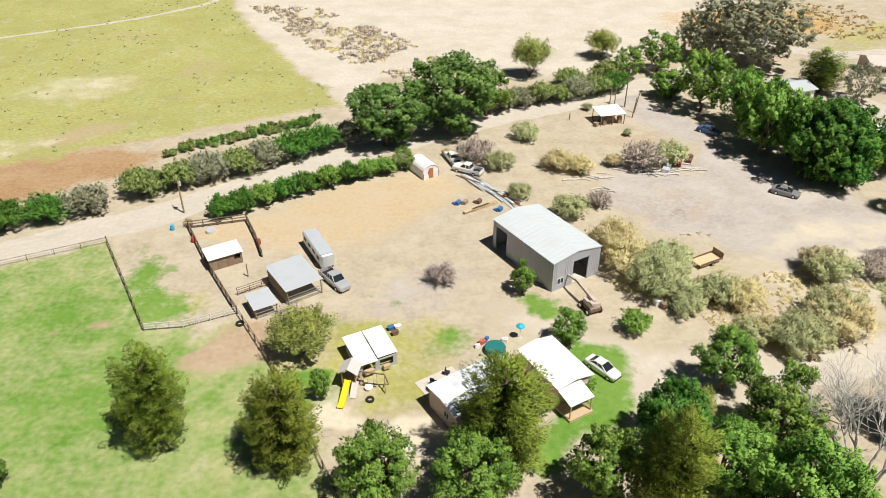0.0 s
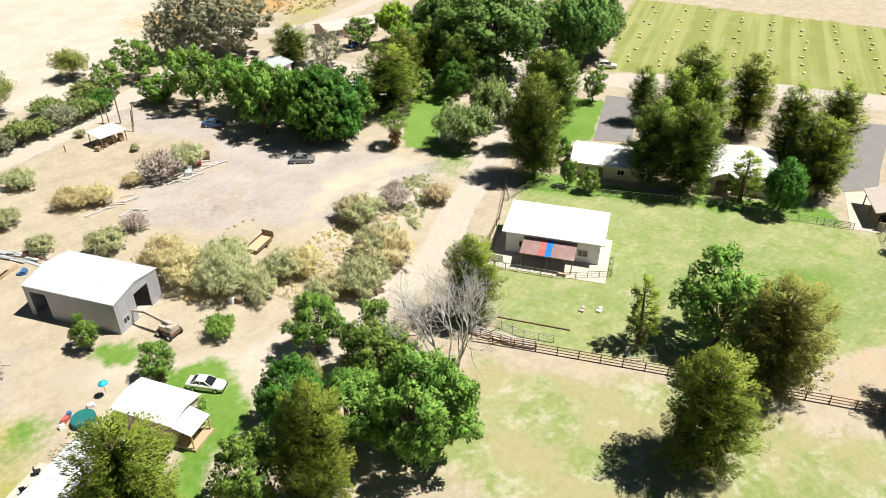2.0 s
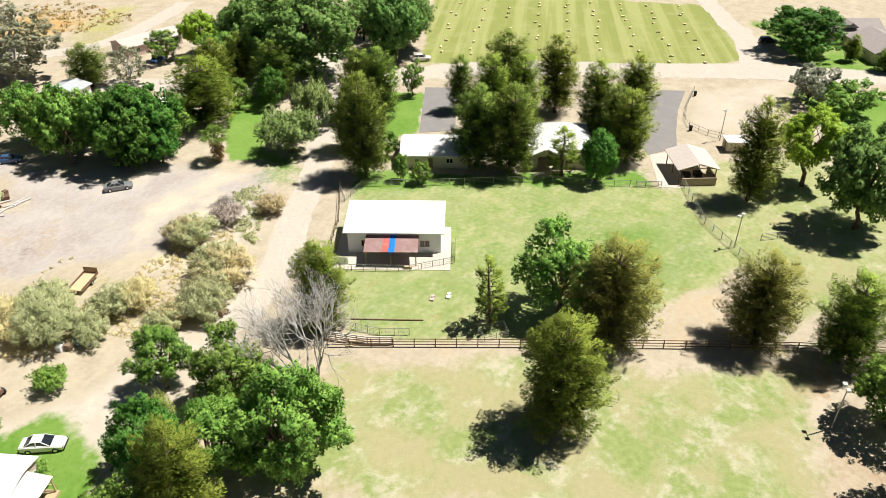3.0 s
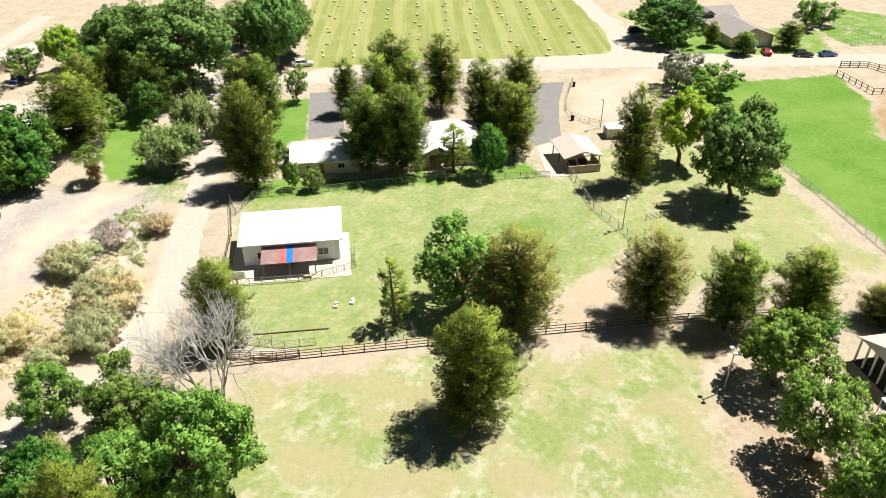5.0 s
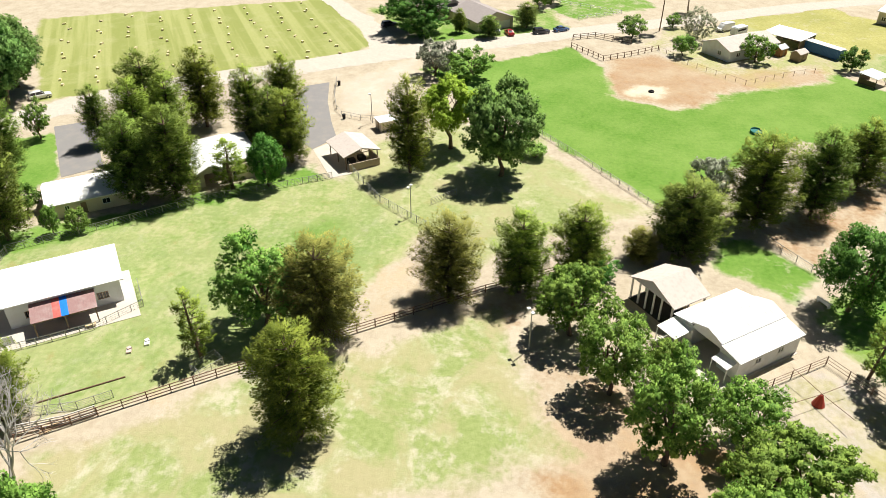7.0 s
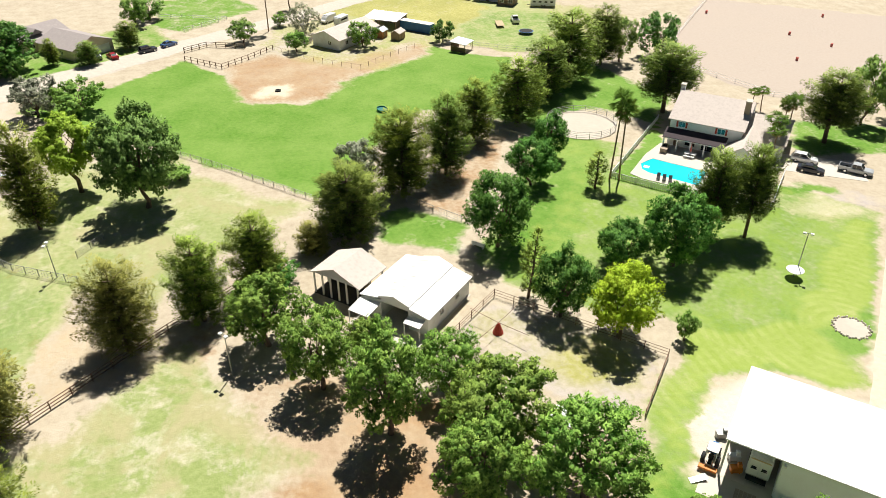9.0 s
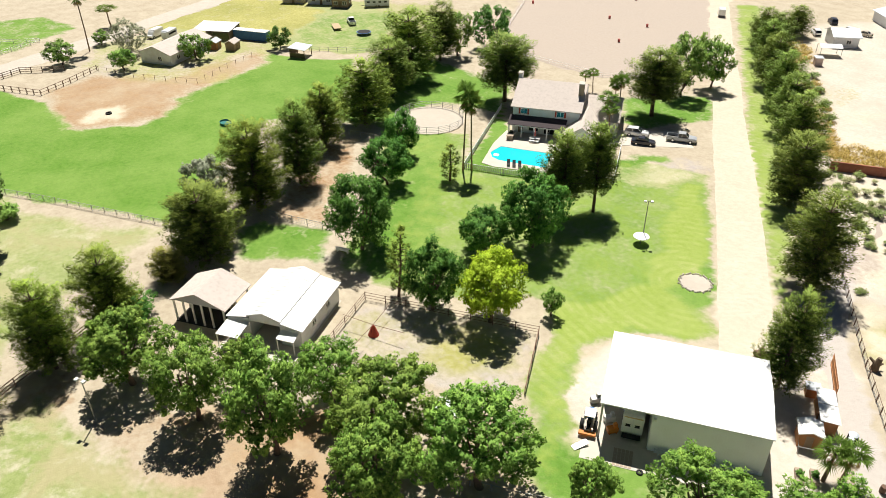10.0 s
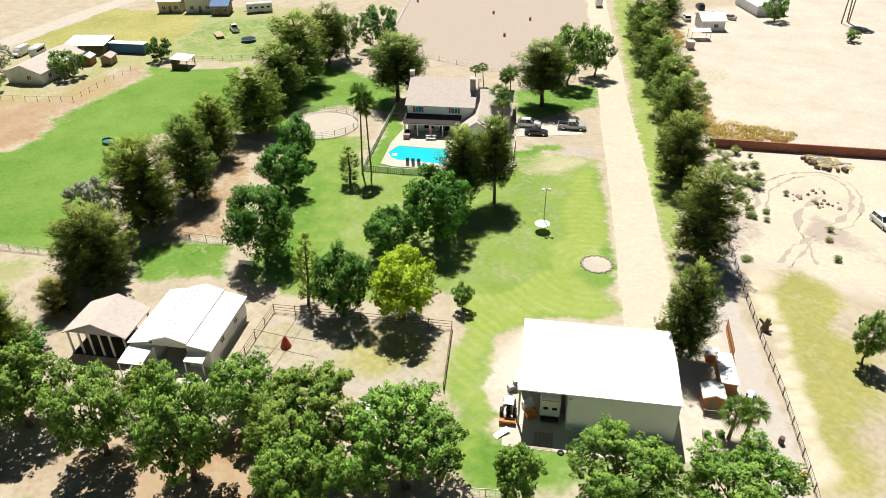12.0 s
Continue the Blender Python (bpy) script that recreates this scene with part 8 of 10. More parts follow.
TYRE = Geo().tube([(0, -0.11, 0), (0, -0.09, 0), (0, 0.09, 0), (0, 0.11, 0)], [0.3, 0.34, 0.34, 0.3], 16).mesh("tyre", BLACK, True)
RIM = Geo().tube([(0, -0.12, 0), (0, 0.12, 0)], [0.2, 0.2], 12).mesh("rim", CHROME)


def wheel_set(parent, spots, r=0.34):
    for x, y in spots:
        w = part("wheel", TYRE, None, parent, at=pose(x, y, r) @ Matrix.Scale(r / 0.34, 4))
        part("rim", RIM, None, w)


def car(m, kind, colour, label, group=""):
    """Sedan, SUV, pickup or van, nose towards +x, standing on its wheels."""
    v = thing({"sedan": "sedan", "suv": "suv", "pickup": "pickup_truck", "van": "van"}[kind], label, {"sedan": "car", "suv": "car", "pickup": "pickup truck", "van": "van"}[kind], m, group)
    body, glass = paint(colour), GLASS_DARK
    if kind == "sedan":
        ln, hw = 4.7, 0.9
        part("body", Geo().loft([section(-2.35, 0.72, 0.42, 0.72), section(-2.25, 0.84, 0.28, 0.98), section(-1.6, 0.9, 0.22, 1.02), section(0.7, 0.9, 0.22, 0.98), section(1.6, 0.88, 0.22, 0.9), section(2.2, 0.8, 0.28, 0.78), section(2.35, 0.66, 0.4, 0.62)]), body, v, smooth=False)
        cab = [(-1.75, 0.74, 1.0), (-0.95, 0.62, 1.42), (0.15, 0.62, 1.44), (1.05, 0.76, 0.98)]
    elif kind == "suv":
        ln, hw = 4.8, 0.96
        part("body", Geo().loft([section(-2.4, 0.8, 0.45, 0.9), section(-2.3, 0.92, 0.32, 1.08), section(-1.6, 0.96, 0.28, 1.1), section(0.9, 0.96, 0.28, 1.08), section(1.9, 0.92, 0.3, 1.02), section(2.35, 0.84, 0.36, 0.88), section(2.42, 0.7, 0.5, 0.74)]), body, v)
        cab = [(-2.2, 0.82, 1.08), (-1.9, 0.72, 1.68), (0.2, 0.72, 1.72), (1.05, 0.82, 1.06)]
    elif kind == "pickup":
        ln, hw = 5.8, 1.0
        part("body", Geo().loft([section(-0.85, 0.96, 0.42, 1.15), section(-0.8, 1.0, 0.4, 1.18), section(1.2, 1.0, 0.4, 1.16), section(2.4, 0.98, 0.42, 1.12), section(2.85, 0.9, 0.46, 1.0), section(2.92, 0.78, 0.55, 0.9)]), body, v)
        bed = Geo().box(-1.9, 0, 0.5, 2.05, 1.9, 0.12)
        for y in (-0.94, 0.94):
            bed.box(-1.9, y, 0.5, 2.05, 0.1, 0.7)
        bed.box(-2.88, 0, 0.5, 0.08, 1.98, 0.7)
        part("cargo_bed", bed, body, v)
        part("bed_liner", Geo().box(-1.88, 0, 0.62, 1.95, 1.76, 0.03), BLACK, v)
        cab = [(-0.82, 0.84, 1.16), (-0.66, 0.74, 1.82), (0.65, 0.74, 1.84), (1.35, 0.86, 1.14)]
    else:
        ln, hw = 5.6, 1.0
        part("body", Geo().loft([section(-2.8, 0.94, 0.4, 2.2), section(-2.7, 1.0, 0.35, 2.35), section(1.0, 1.0, 0.35, 2.35), section(1.7, 0.98, 0.35, 1.75), section(2.1, 0.96, 0.38, 1.15), section(2.75, 0.86, 0.42, 0.98)]), body, v)
        part("windscreen", Geo().loft([[(1.1, -0.8, 2.2), (1.1, 0.8, 2.2), (1.14, 0.8, 2.24), (1.14, -0.8, 2.24)], [(1.74, -0.86, 1.5), (1.74, 0.86, 1.5), (1.8, 0.86, 1.54), (1.8, -0.86, 1.54)]]), glass, v)
        cab = None
    if cab:
        part("glasshouse", Geo().loft([section(x, w, cab[0][2] - 0.08, z, 0.05) for x, w, z in cab]), glass, v)
        part("roof", Geo().loft([section(x, w, z, z + 0.05, 0.02) for x, w, z in ((cab[1][0] - 0.06, cab[1][1] - 0.04, cab[1][2]), (cab[1][0] + 0.1, cab[1][1] + 0.02, cab[1][2]), (cab[2][0] - 0.1, cab[2][1] + 0.02, cab[2][2]), (cab[2][0] + 0.06, cab[2][1] - 0.04, cab[2][2]))]), body, v)
        mid = (cab[1][0] + cab[2][0]) / 2
        for y in (-1, 1):
            part("pillar", Geo().beam((cab[0][0] + 0.1, y * cab[0][1], cab[0][2]), (cab[1][0], y * cab[1][1], cab[1][2] + 0.02), 0.1, 0.08), body, v)
            part("pillar", Geo().beam((cab[3][0] - 0.05, y * cab[3][1], cab[3][2]), (cab[2][0], y * cab[2][1], cab[2][2] + 0.02), 0.08, 0.06), body, v)
            part("pillar", Geo().beam((mid, y * (cab[0][1] + 0.03), cab[0][2]), (mid, y * (cab[1][1] + 0.02), cab[1][2] + 0.02), 0.1, 0.06), body, v)
    fx, hz = ln / 2 - 0.08, {"sedan": 0.62, "suv": 0.8, "pickup": 0.88, "van": 0.82}[kind]
    for y in (-0.62, 0.62):
        part("headlight", Geo().box(fx, y, hz - 0.06, 0.1, 0.3, 0.14), CHROME, v)
        part("tail_light", Geo().box(-fx - 0.03, y * 1.15, hz - 0.05, 0.08, 0.22, 0.18), JUNK_RED, v)
    for x, z, wd in ((fx + 0.06, 0.36, 1.5), (-fx - 0.08, 0.4, 1.6)):
        part("bumper", Geo().box(x, 0, z, 0.12, hw * wd, 0.17), CHROME if kind == "pickup" else BLACK, v)
    a = ln * 0.29
    wheel_set(v, [(a + 0.1, hw - 0.09), (a + 0.1, -hw + 0.09), (-a, hw - 0.09), (-a, -hw + 0.09)], 0.39 if kind in ("pickup", "van") else 0.34)
    return v


car(pose(19.6, 66.5, 0, 0, 0, -50), "sedan", "white", "white sedan with dark glass parked beside a house")
car(pose(54.8, 138.2, 0, 0, 0, -42), "sedan", "blue", "steel blue sedan parked on bare dirt")
car(pose(60.0, 111.6, 0, 0, 0, -34), "sedan", "grey", "grey sedan parked on bare dirt")
car(pose(-15.6, 85.2, 0, 0, 0, -51), "pickup", "silver", "silver pickup truck hitched to a long trailer")
car(pose(2.0, 125.0, 0, 0, 0, 111), "pickup", "white", "old white pickup truck with junk in its bed")
car(pose(4.6, 120.4, 0, 0, 0, 150), "pickup", "white", "battered white flatbed pickup truck among scrap")
car(pose(86.6, -114.2, 0, 0, 0, -145), "suv", "white", "white SUV on the concrete parking pad")
car(pose(82.9, -111.9, 0, 0, 0, -143), "sedan", "dark", "dark blue sedan on the concrete parking pad")
car(pose(79.2, -119.2, 0, 0, 0, -147), "pickup", "silver", "silver pickup truck at the edge of the driveway")
for x, y, yaw, k, c, lab in ((207.4, 7.2, 15, "sedan", "dark", "dark blue sedan parked in front of a garage"), (206.4, 3.4, 20, "sedan", "red", "bright red car parked in front of a garage"),
                             (208.2, -5.6, -72, "suv", "dark", "black SUV parked beside the street"), (211.2, -11.4, -60, "sedan", "blue", "dark blue sedan parked beside the street"),
                             (210.6, 38.6, -60, "suv", "dark", "dark car parked beside the side street"), (216.5, -58.2, 125, "van", "white", "white van beside the farmhouse"),
                             (194.0, -110.2, -20, "pickup", "white", "white pickup truck on the lawn"), (102.5, -210.2, -47, "suv", "white", "white car on bare ground"),
                             (105.7, -225.0, -47, "suv", "dark", "dark car on bare ground"), (98.0, -219.0, 10, "suv", "white", "white car beside a small house"),
                             (93.6, -219.6, 10, "sedan", "beige", "beige car beside a small house"), (131.5, -206.5, -53, "van", "white", "white van on the driveway"),
                             (19.6, -121.8, 140, "suv", "white", "white jeep parked on pale sand"), (146.0, 108.0, -50, "suv", "white", "white car under a big tree"), (107.5, 163.5, 20, "sedan", "blue", "blue car beside a long house")):
    car(pose(x, y, 0, 0, 0, yaw), k, c, lab)


def box_trailer(m, ln, h, label, body_mat, name="horse_trailer", doors=False):
    v = thing(name, label, "trailer", m)
    g = Geo().loft([section(-ln / 2, 1.1, 0.5, h - 0.05, 0.12), section(-ln / 2 + 0.05, 1.15, 0.45, h, 0.14), section(ln / 2 - 0.4, 1.15, 0.45, h, 0.14), section(ln / 2, 0.8, 0.5, h - 0.2, 0.14)])
    part("body", g, body_mat, v)
    part("roof", Geo().box(0, 0, h - 0.02, ln - 0.5, 1.95, 0.06), GALV, v)
    part("hitch", Geo().beam((ln / 2 - 0.2, 0, 0.5), (ln / 2 + 1.1, 0, 0.5), 0.12), BLACK, v)
    for i in range(4):
        part("side_vent", Geo().box(-ln / 2 + 1.2 + i * (ln - 2.4) / 3, -1.16, 1.5, 0.9, 0.05, 0.5), BLACK, v)
        part("side_vent", Geo().box(-ln / 2 + 1.2 + i * (ln - 2.4) / 3, 1.16, 1.5, 0.9, 0.05, 0.5), BLACK, v)
    if doors:
        for y in (-0.5, 0.5):
            d = part("rear_door", Geo().box(-ln / 2 - 0.03, y, 0.6, 0.06, 0.92, h - 0.9), WHITE_TRIM, v)
            part("door_window", Geo().box(-ln / 2 - 0.07, y, 1.55, 0.04, 0.5, 0.35), GLASS_DARK, d)
            part("frame", Geo().box(-ln / 2 - 0.06, y, 1.5, 0.03, 0.6, 0.06), BLACK, d)
        part("warning_stripe", Geo().box(-ln / 2 - 0.06, 0, h - 0.3, 0.04, 2.0, 0.14), PALE_WOOD, v)
        part("ramp_step", Geo().box(-ln / 2 - 0.4, 0, 0.35, 0.7, 2.0, 0.08), BLACK, v)
    wheel_set(v, [(x, y) for x in (-0.6, 0.3) for y in (-1.05, 1.05)], 0.36)
    return v


box_trailer(pose(-18.9, 92.4, 0, 0, 0, -62), 8.2, 2.6, "long silver stock trailer hitched to a pickup", GALV, "stock_trailer")
box_trailer(pose(34.7, -46.9, 0, 0, 0, -144.7) @ pose(3.55, 4.5, 0.06, 0, 0, 90), 6.2, 3.1, "white horse trailer with two rear doors in a shop bay", WHITE_WALL, "horse_trailer", True)
box_trailer(pose(206.0, -127.0, 0, 0, 0, 60), 8, 3.0, "white camper trailer near farm sheds", WHITE_WALL, "camper_trailer")
box_trailer(pose(212.5, -61.0, 0, 0, 0, 130), 5, 2.6, "small white camper trailer beside the farmhouse", WHITE_WALL, "camper_trailer")

q = thing("utility_trailer", "flat utility trailer with a raised wooden end", "trailer", pose(39.6, 90.2, 0, 0, 0, 28))
part("bed", Geo().box(0, 0, 0.6, 4.4, 2.1, 0.12), PALE_WOOD, q)
for y in (-1.05, 1.05):
    part("side_rail", Geo().box(0, y, 0.72, 4.4, 0.07, 0.3), RUST_PIPE, q)
part("end_board", Geo().box(2.2, 0, 0.6, 0.08, 2.1, 1.1), WOOD, q)
part("drawbar", Geo().beam((-2.2, 0, 0.6), (-3.4, 0, 0.45), 0.12), RUST_PIPE, q)
wheel_set(q, [(0.3, -1.0), (0.3, 1.0)], 0.34)
q = thing("flat_trailer", "pale flatbed car trailer on the lawn", "trailer", pose(192.2, -104.0, 0, 0, 0, -20))
part("deck", Geo().box(0, 0, 0.6, 5.5, 2.2, 0.14), PALE_WOOD, q)
part("drawbar", Geo().beam((2.7, 0, 0.6), (3.9, 0, 0.5), 0.12), RUST_PIPE, q)
wheel_set(q, [(-0.5, -1.0), (-0.5, 1.0)], 0.34)

# the boom lift in front of the steel barn
q = thing("boom_lift", "faded white boom lift with a folded arm and basket", "boom lift", pose(20.2, 78.9, 0, 0, 0, 112))
LIFT = surface("faded_lift_paint", (0.56, 0.47, 0.42), 0.6, 0.1, 0.2, 2.0, dirt=(0.3, 0.2, 0.15), dirt_amount=0.5)
part("chassis", Geo().box(0, 0, 0.45, 2.6, 1.7, 0.45), RUST_PIPE, q)
wheel_set(q, [(x, y) for x in (-0.95, 0.95) for y in (-0.95, 0.95)], 0.46)
part("turret", Geo().box(-0.2, 0, 0.95, 2.0, 1.5, 0.75).box(-0.9, 0.4, 1.65, 0.9, 0.6, 0.3), LIFT, q)
part("boom", Geo().beam((-0.8, 0, 1.9), (3.6, 0.1, 2.5), 0.34, 0.4).beam((3.5, 0.1, 2.5), (6.2, 0.2, 1.9), 0.24, 0.3).beam((0.4, 0, 1.5), (2.6, 0, 2.3), 0.14), LIFT, q)
g = Geo().box(6.8, 0.2, 1.2, 0.9, 1.6, 0.1)
for x in (6.4, 7.2):
    for y in (-0.55, 0.95):
        g.box(x, y, 1.2, 0.06, 0.06, 1.1)
for z in (1.7, 2.25):
    g.box(6.8, -0.55, z, 0.9, 0.05, 0.05).box(6.8, 0.95, z, 0.9, 0.05, 0.05).box(6.4, 0.2, z, 0.05, 1.5, 0.05).box(7.2, 0.2, z, 0.05, 1.5, 0.05)
part("basket", g, WHITE_METAL, q)
part("control_box", Geo().box(7.0, 0.2, 1.9, 0.3, 0.7, 0.4), GREY_METAL, q)

# the tractor beside the shop
q = thing("tractor", "blue tractor with an orange implement beside the shop", "tractor", pose(34.7, -46.9, 0, 0, 0, -144.7) @ pose(-1.1, 1.9, 0, 0, 0, 90))
part("hood", Geo().loft([section(0.2, 0.36, 0.7, 1.35, 0.08), section(1.5, 0.34, 0.7, 1.25, 0.08), section(1.65, 0.28, 0.75, 1.15, 0.08)]), JUNK_BLUE, q)
part("frame_rail", Geo().box(0.2, 0, 0.5, 3.0, 0.4, 0.25), BLACK, q)
part("seat", Geo().box(-0.7, 0, 1.0, 0.5, 0.5, 0.12).box(-0.95, 0, 1.1, 0.1, 0.5, 0.45), BLACK, q)
part("canopy", Geo().box(-0.4, 0, 2.2, 1.4, 1.2, 0.08).box(-1.0, 0.5, 1.0, 0.07, 0.07, 1.2).box(-1.0, -0.5, 1.0, 0.07, 0.07, 1.2), WHITE_METAL, q)
part("steering_wheel", Geo().tube([(-0.1, 0, 1.5), (-0.06, 0, 1.53)], [0.22, 0.22], 10), BLACK, q)
wheel_set(q, [(-0.7, 0.75), (-0.7, -0.75)], 0.62)
wheel_set(q, [(1.25, 0.6), (1.25, -0.6)], 0.38)
part("implement", Geo().box(-1.9, 0, 0.35, 0.5, 1.9, 0.25).beam((-1.1, 0.3, 0.7), (-1.8, 0.3, 0.5), 0.08).beam((-1.1, -0.3, 0.7), (-1.8, -0.3, 0.5), 0.08), ORANGE_PAINT, q)

# ---- fences, rails and walls ----
def fence(name, points, label, h=1.3, step=2.6, rails=3, post=0.1, rail=0.06, material=RUST_PIPE, wires=0, category="fence", closed=False):
    """Posts along a line, each a piece, with a rail from corner to corner at each height."""
    f = thing(name, label, category, pose(*points[0], 0))
    me = Geo().box(0, 0, -0.05, post, post, h + 0.05).mesh("post", material)
    o = Vector((*points[0], 0))
    pts = [Vector((*p, 0)) - o for p in points] + ([Vector((0, 0, 0))] if closed else [])
    net = Geo()
    for i, (a, b) in enumerate(zip(pts, pts[1:])):
        k = max(1, round((b - a).length / step))
        ang = math.degrees(math.atan2((b - a).y, (b - a).x))
        for j in range(k + (i == len(pts) - 2 and not closed)):
            p = a.lerp(b, j / k)
            part("post", me, None, f, at=pose(p.x, p.y, 0, 0, 0, ang))
        for r in range(rails):
            z = h * (r + 1) / rails - 0.08
            part("rail", Geo().beam(a + Vector((0, 0, z)), b + Vector((0, 0, z)), rail), material, f)
        for r in range(wires):
            z = h * (r + 0.6) / wires
            net.beam(a + Vector((0, 0, z)), b + Vector((0, 0, z)), 0.022)
        if wires:
            n = int((b - a).length / 0.5)
            for j in range(n):
                p = a.lerp(b, (j + 0.5) / n)
                net.box(p.x, p.y, 0.03, 0.018, 0.018, h * 0.95, ang)
    if wires:
        part("wire_net", net, STEEL_POST, f)
    return f


fence("pipe_fence", [(49.4, 52.4), (54.2, 45.5), (63.3, 32.1), (73.4, 17.0), (82.6, 2.9), (88.5, -7.5)], "long rusty three-rail pipe fence across the pasture", 1.35, 2.7, 3, 0.12, 0.08)
fence("stick_fence", [(50.4, 53.6), (52.6, 48.4), (54.4, 45.8)], "pale split-log rail fence beside a bare tree", 1.4, 1.6, 4, 0.14, 0.11, GREY_BARK)
fence("wire_fence", [(53.6, 53.2), (55.0, 48.4), (57.2, 45.2)], "low grey wire fence panel", 1.2, 1.8, 1, 0.08, 0.05, STEEL_POST, 5)
fence("pasture_fence", [(-52.9, 96.2), (-46.0, 85.0), (-39.6, 74.5)], "dark post and wire fence along the pasture", 1.3, 2.4, 2, 0.14, 0.07, BARK)
fence("pasture_fence", [(-39.6, 74.5), (-34.6, 75.1), (-28.1, 78.1)], "pale board fence along the pasture", 1.2, 2.0, 3, 0.12, 0.08, GREY_BARK)
fence("pasture_fence", [(-28.1, 78.1), (-21.9, 68.4), (-15.0, 56.0), (-10.4, 47.0)], "dark post fence running down to the yard", 1.3, 2.4, 2, 0.14, 0.07, BARK)
fence("road_fence", [(-84, 81), (-66.5, 89.6), (-52.9, 96.2)], "low wire fence beside the dirt road", 1.1, 4.0, 1, 0.08, 0.03, BARK, 3)
fence("pen_fence", [(-41.3, 100.5), (-32.4, 102.8), (-29.6, 97.0), (-27.6, 92.1)], "dark brown pole fence round an animal pen", 1.4, 2.2, 3, 0.15, 0.11, BARK)
fence("pen_fence", [(-41.3, 100.5), (-38.0, 94.5), (-35.0, 89.1), (-29.4, 80.1), (-28.1, 78.1)], "dark brown pole fence beside shelters", 1.4, 2.2, 3, 0.14, 0.09, BARK)
fence("pipe_corral", [(-29.0, 82.2), (-26.0, 84.2), (-22.6, 85.4)], "reddish pipe corral panels before a shelter", 1.4, 1.9, 4, 0.08, 0.05, RUST_PIPE)
fence("pipe_corral", [(-22.2, 78.2), (-20.2, 79.4)], "grey pipe corral panels beside a shelter", 1.4, 1.0, 5, 0.06, 0.045, STEEL_POST)
fence("field_fence", [(141.5, -2.0), (139.3, -3.8), (130.6, -10.3), (119.5, -17.6), (108.9, -24.6)], "wire field fence with a pale sand line", 1.2, 2.6, 1, 0.08, 0.045, STEEL_POST, 5)
fence("chain_link_fence", [(119.0, 30.6), (112.5, 26.5), (106.6, 22.4), (102.0, 17.0), (99.1, 13.5)], "grey chain-link fence across the pasture", 1.4, 2.4, 1, 0.09, 0.05, STEEL_POST, 5)
fence("chain_link_fence", [(85.1, 76.8), (92.8, 66.2), (104.2, 51.9), (110.5, 39.8), (114.5, 32.7)], "grey chain-link fence behind the low house", 1.3, 2.6, 1, 0.09, 0.05, STEEL_POST, 5)
fence("barn_fence", [(63.2, 62.6), (66.0, 58.0), (68.8, 53.8), (74.4, 49.6), (79.0, 52.6)], "low grey wire fence round a concrete yard", 1.2, 1.9, 1, 0.08, 0.05, STEEL_POST, 4)
fence("lane_fence", [(83.4, 80.4), (78.4, 76.0), (73.6, 72.0), (66.0, 67.2)], "low dark fence beside the dirt lane", 1.1, 2.2, 2, 0.1, 0.06, BARK)
fence("lane_fence", [(82.5, 79.6), (79.2, 75.6), (84.8, 76.4)], "grey wire fence corner by the lane", 1.3, 2.0, 1, 0.08, 0.05, STEEL_POST, 4)
fence("gate", [(112.6, 36.6), (114.8, 33.3)], "low grey pipe gate on the grass", 1.0, 4.2, 4, 0.08, 0.05, STEEL_POST, 0, "gate")
fence("gate", [(106.6, 13.6), (110.6, 9.6)], "grey pipe gate near a big tree", 1.3, 2.8, 5, 0.08, 0.045, STEEL_POST, 0, "gate")
fence("corral_fence", [(65.8, -29.8), (72.1, -40.0), (62.0, -47.0), (51.8, -54.2), (44.6, -45.2)], "dark pipe fence round a sandy corral", 1.35, 2.8, 3, 0.09, 0.045, RUST_PIPE)
fence("paddock_fence", [(102.8, -38.8), (97.6, -41.6), (92.6, -44.5)], "wire paddock fence between trees", 1.3, 2.4, 1, 0.09, 0.05, STEEL_POST, 4)
fence("paddock_fence", [(122.3, -67.2), (118.0, -69.7), (113.0, -71.6)], "wire paddock fence near a round pen", 1.3, 2.4, 1, 0.09, 0.05, STEEL_POST, 4)
fence("round_pen", [(119 + 7.4 * math.cos(a), -85 + 7.4 * math.sin(a)) for a in (math.pi * i / 9 for i in range(18))], "round pen of grey pipe panels on sand", 1.5, 3.0, 4, 0.08, 0.05, STEEL_POST, 0, "round pen", True)
fence("side_fence", [(36, -100.5), (31.6, -94.3), (26.5, -87.2), (21.5, -80.4), (15.1, -72.2), (7.1, -60.8), (2, -53)], "rusty post and wire fence beside the grey lane", 1.3, 2.2, 1, 0.1, 0.035, RUST_PIPE, 4)
fence("orchard_fence", [(46.0, -26.0), (40.0, -30.4), (34.4, -34.3), (29.1, -38.7)], "low grey wire fence under the trees", 1.1, 2.6, 1, 0.08, 0.05, STEEL_POST, 3)
fence("farm_fence", [(196.0, -37.0), (185.2, -42.5), (178.0, -48.0), (171.7, -53.6), (178.2, -64.0), (182.5, -72.7)], "thin weathered post fence round the farmhouse yard", 1.2, 3.2, 1, 0.08, 0.03, WOOD)
fence("farm_fence", [(183.1, -81.4), (176.0, -89.4), (169.2, -96.9), (160, -104)], "grey wire fence behind the green field", 1.2, 2.8, 2, 0.1, 0.05, STEEL_POST)
fence("cattle_pen", [(196.3, -13.7), (190.8, -17.8), (185.9, -21.4), (190.6, -29.0), (196.3, -36.7)], "rusty pole fence of a cattle pen", 1.4, 2.4, 2, 0.16, 0.08, RUST_PIPE)
fence("cattle_pen", [(203.2, -14.4), (206.0, -20.7), (200.5, -30.0)], "dark timber rail fence of a cattle pen", 1.5, 2.6, 3, 0.17, 0.1, BARK)
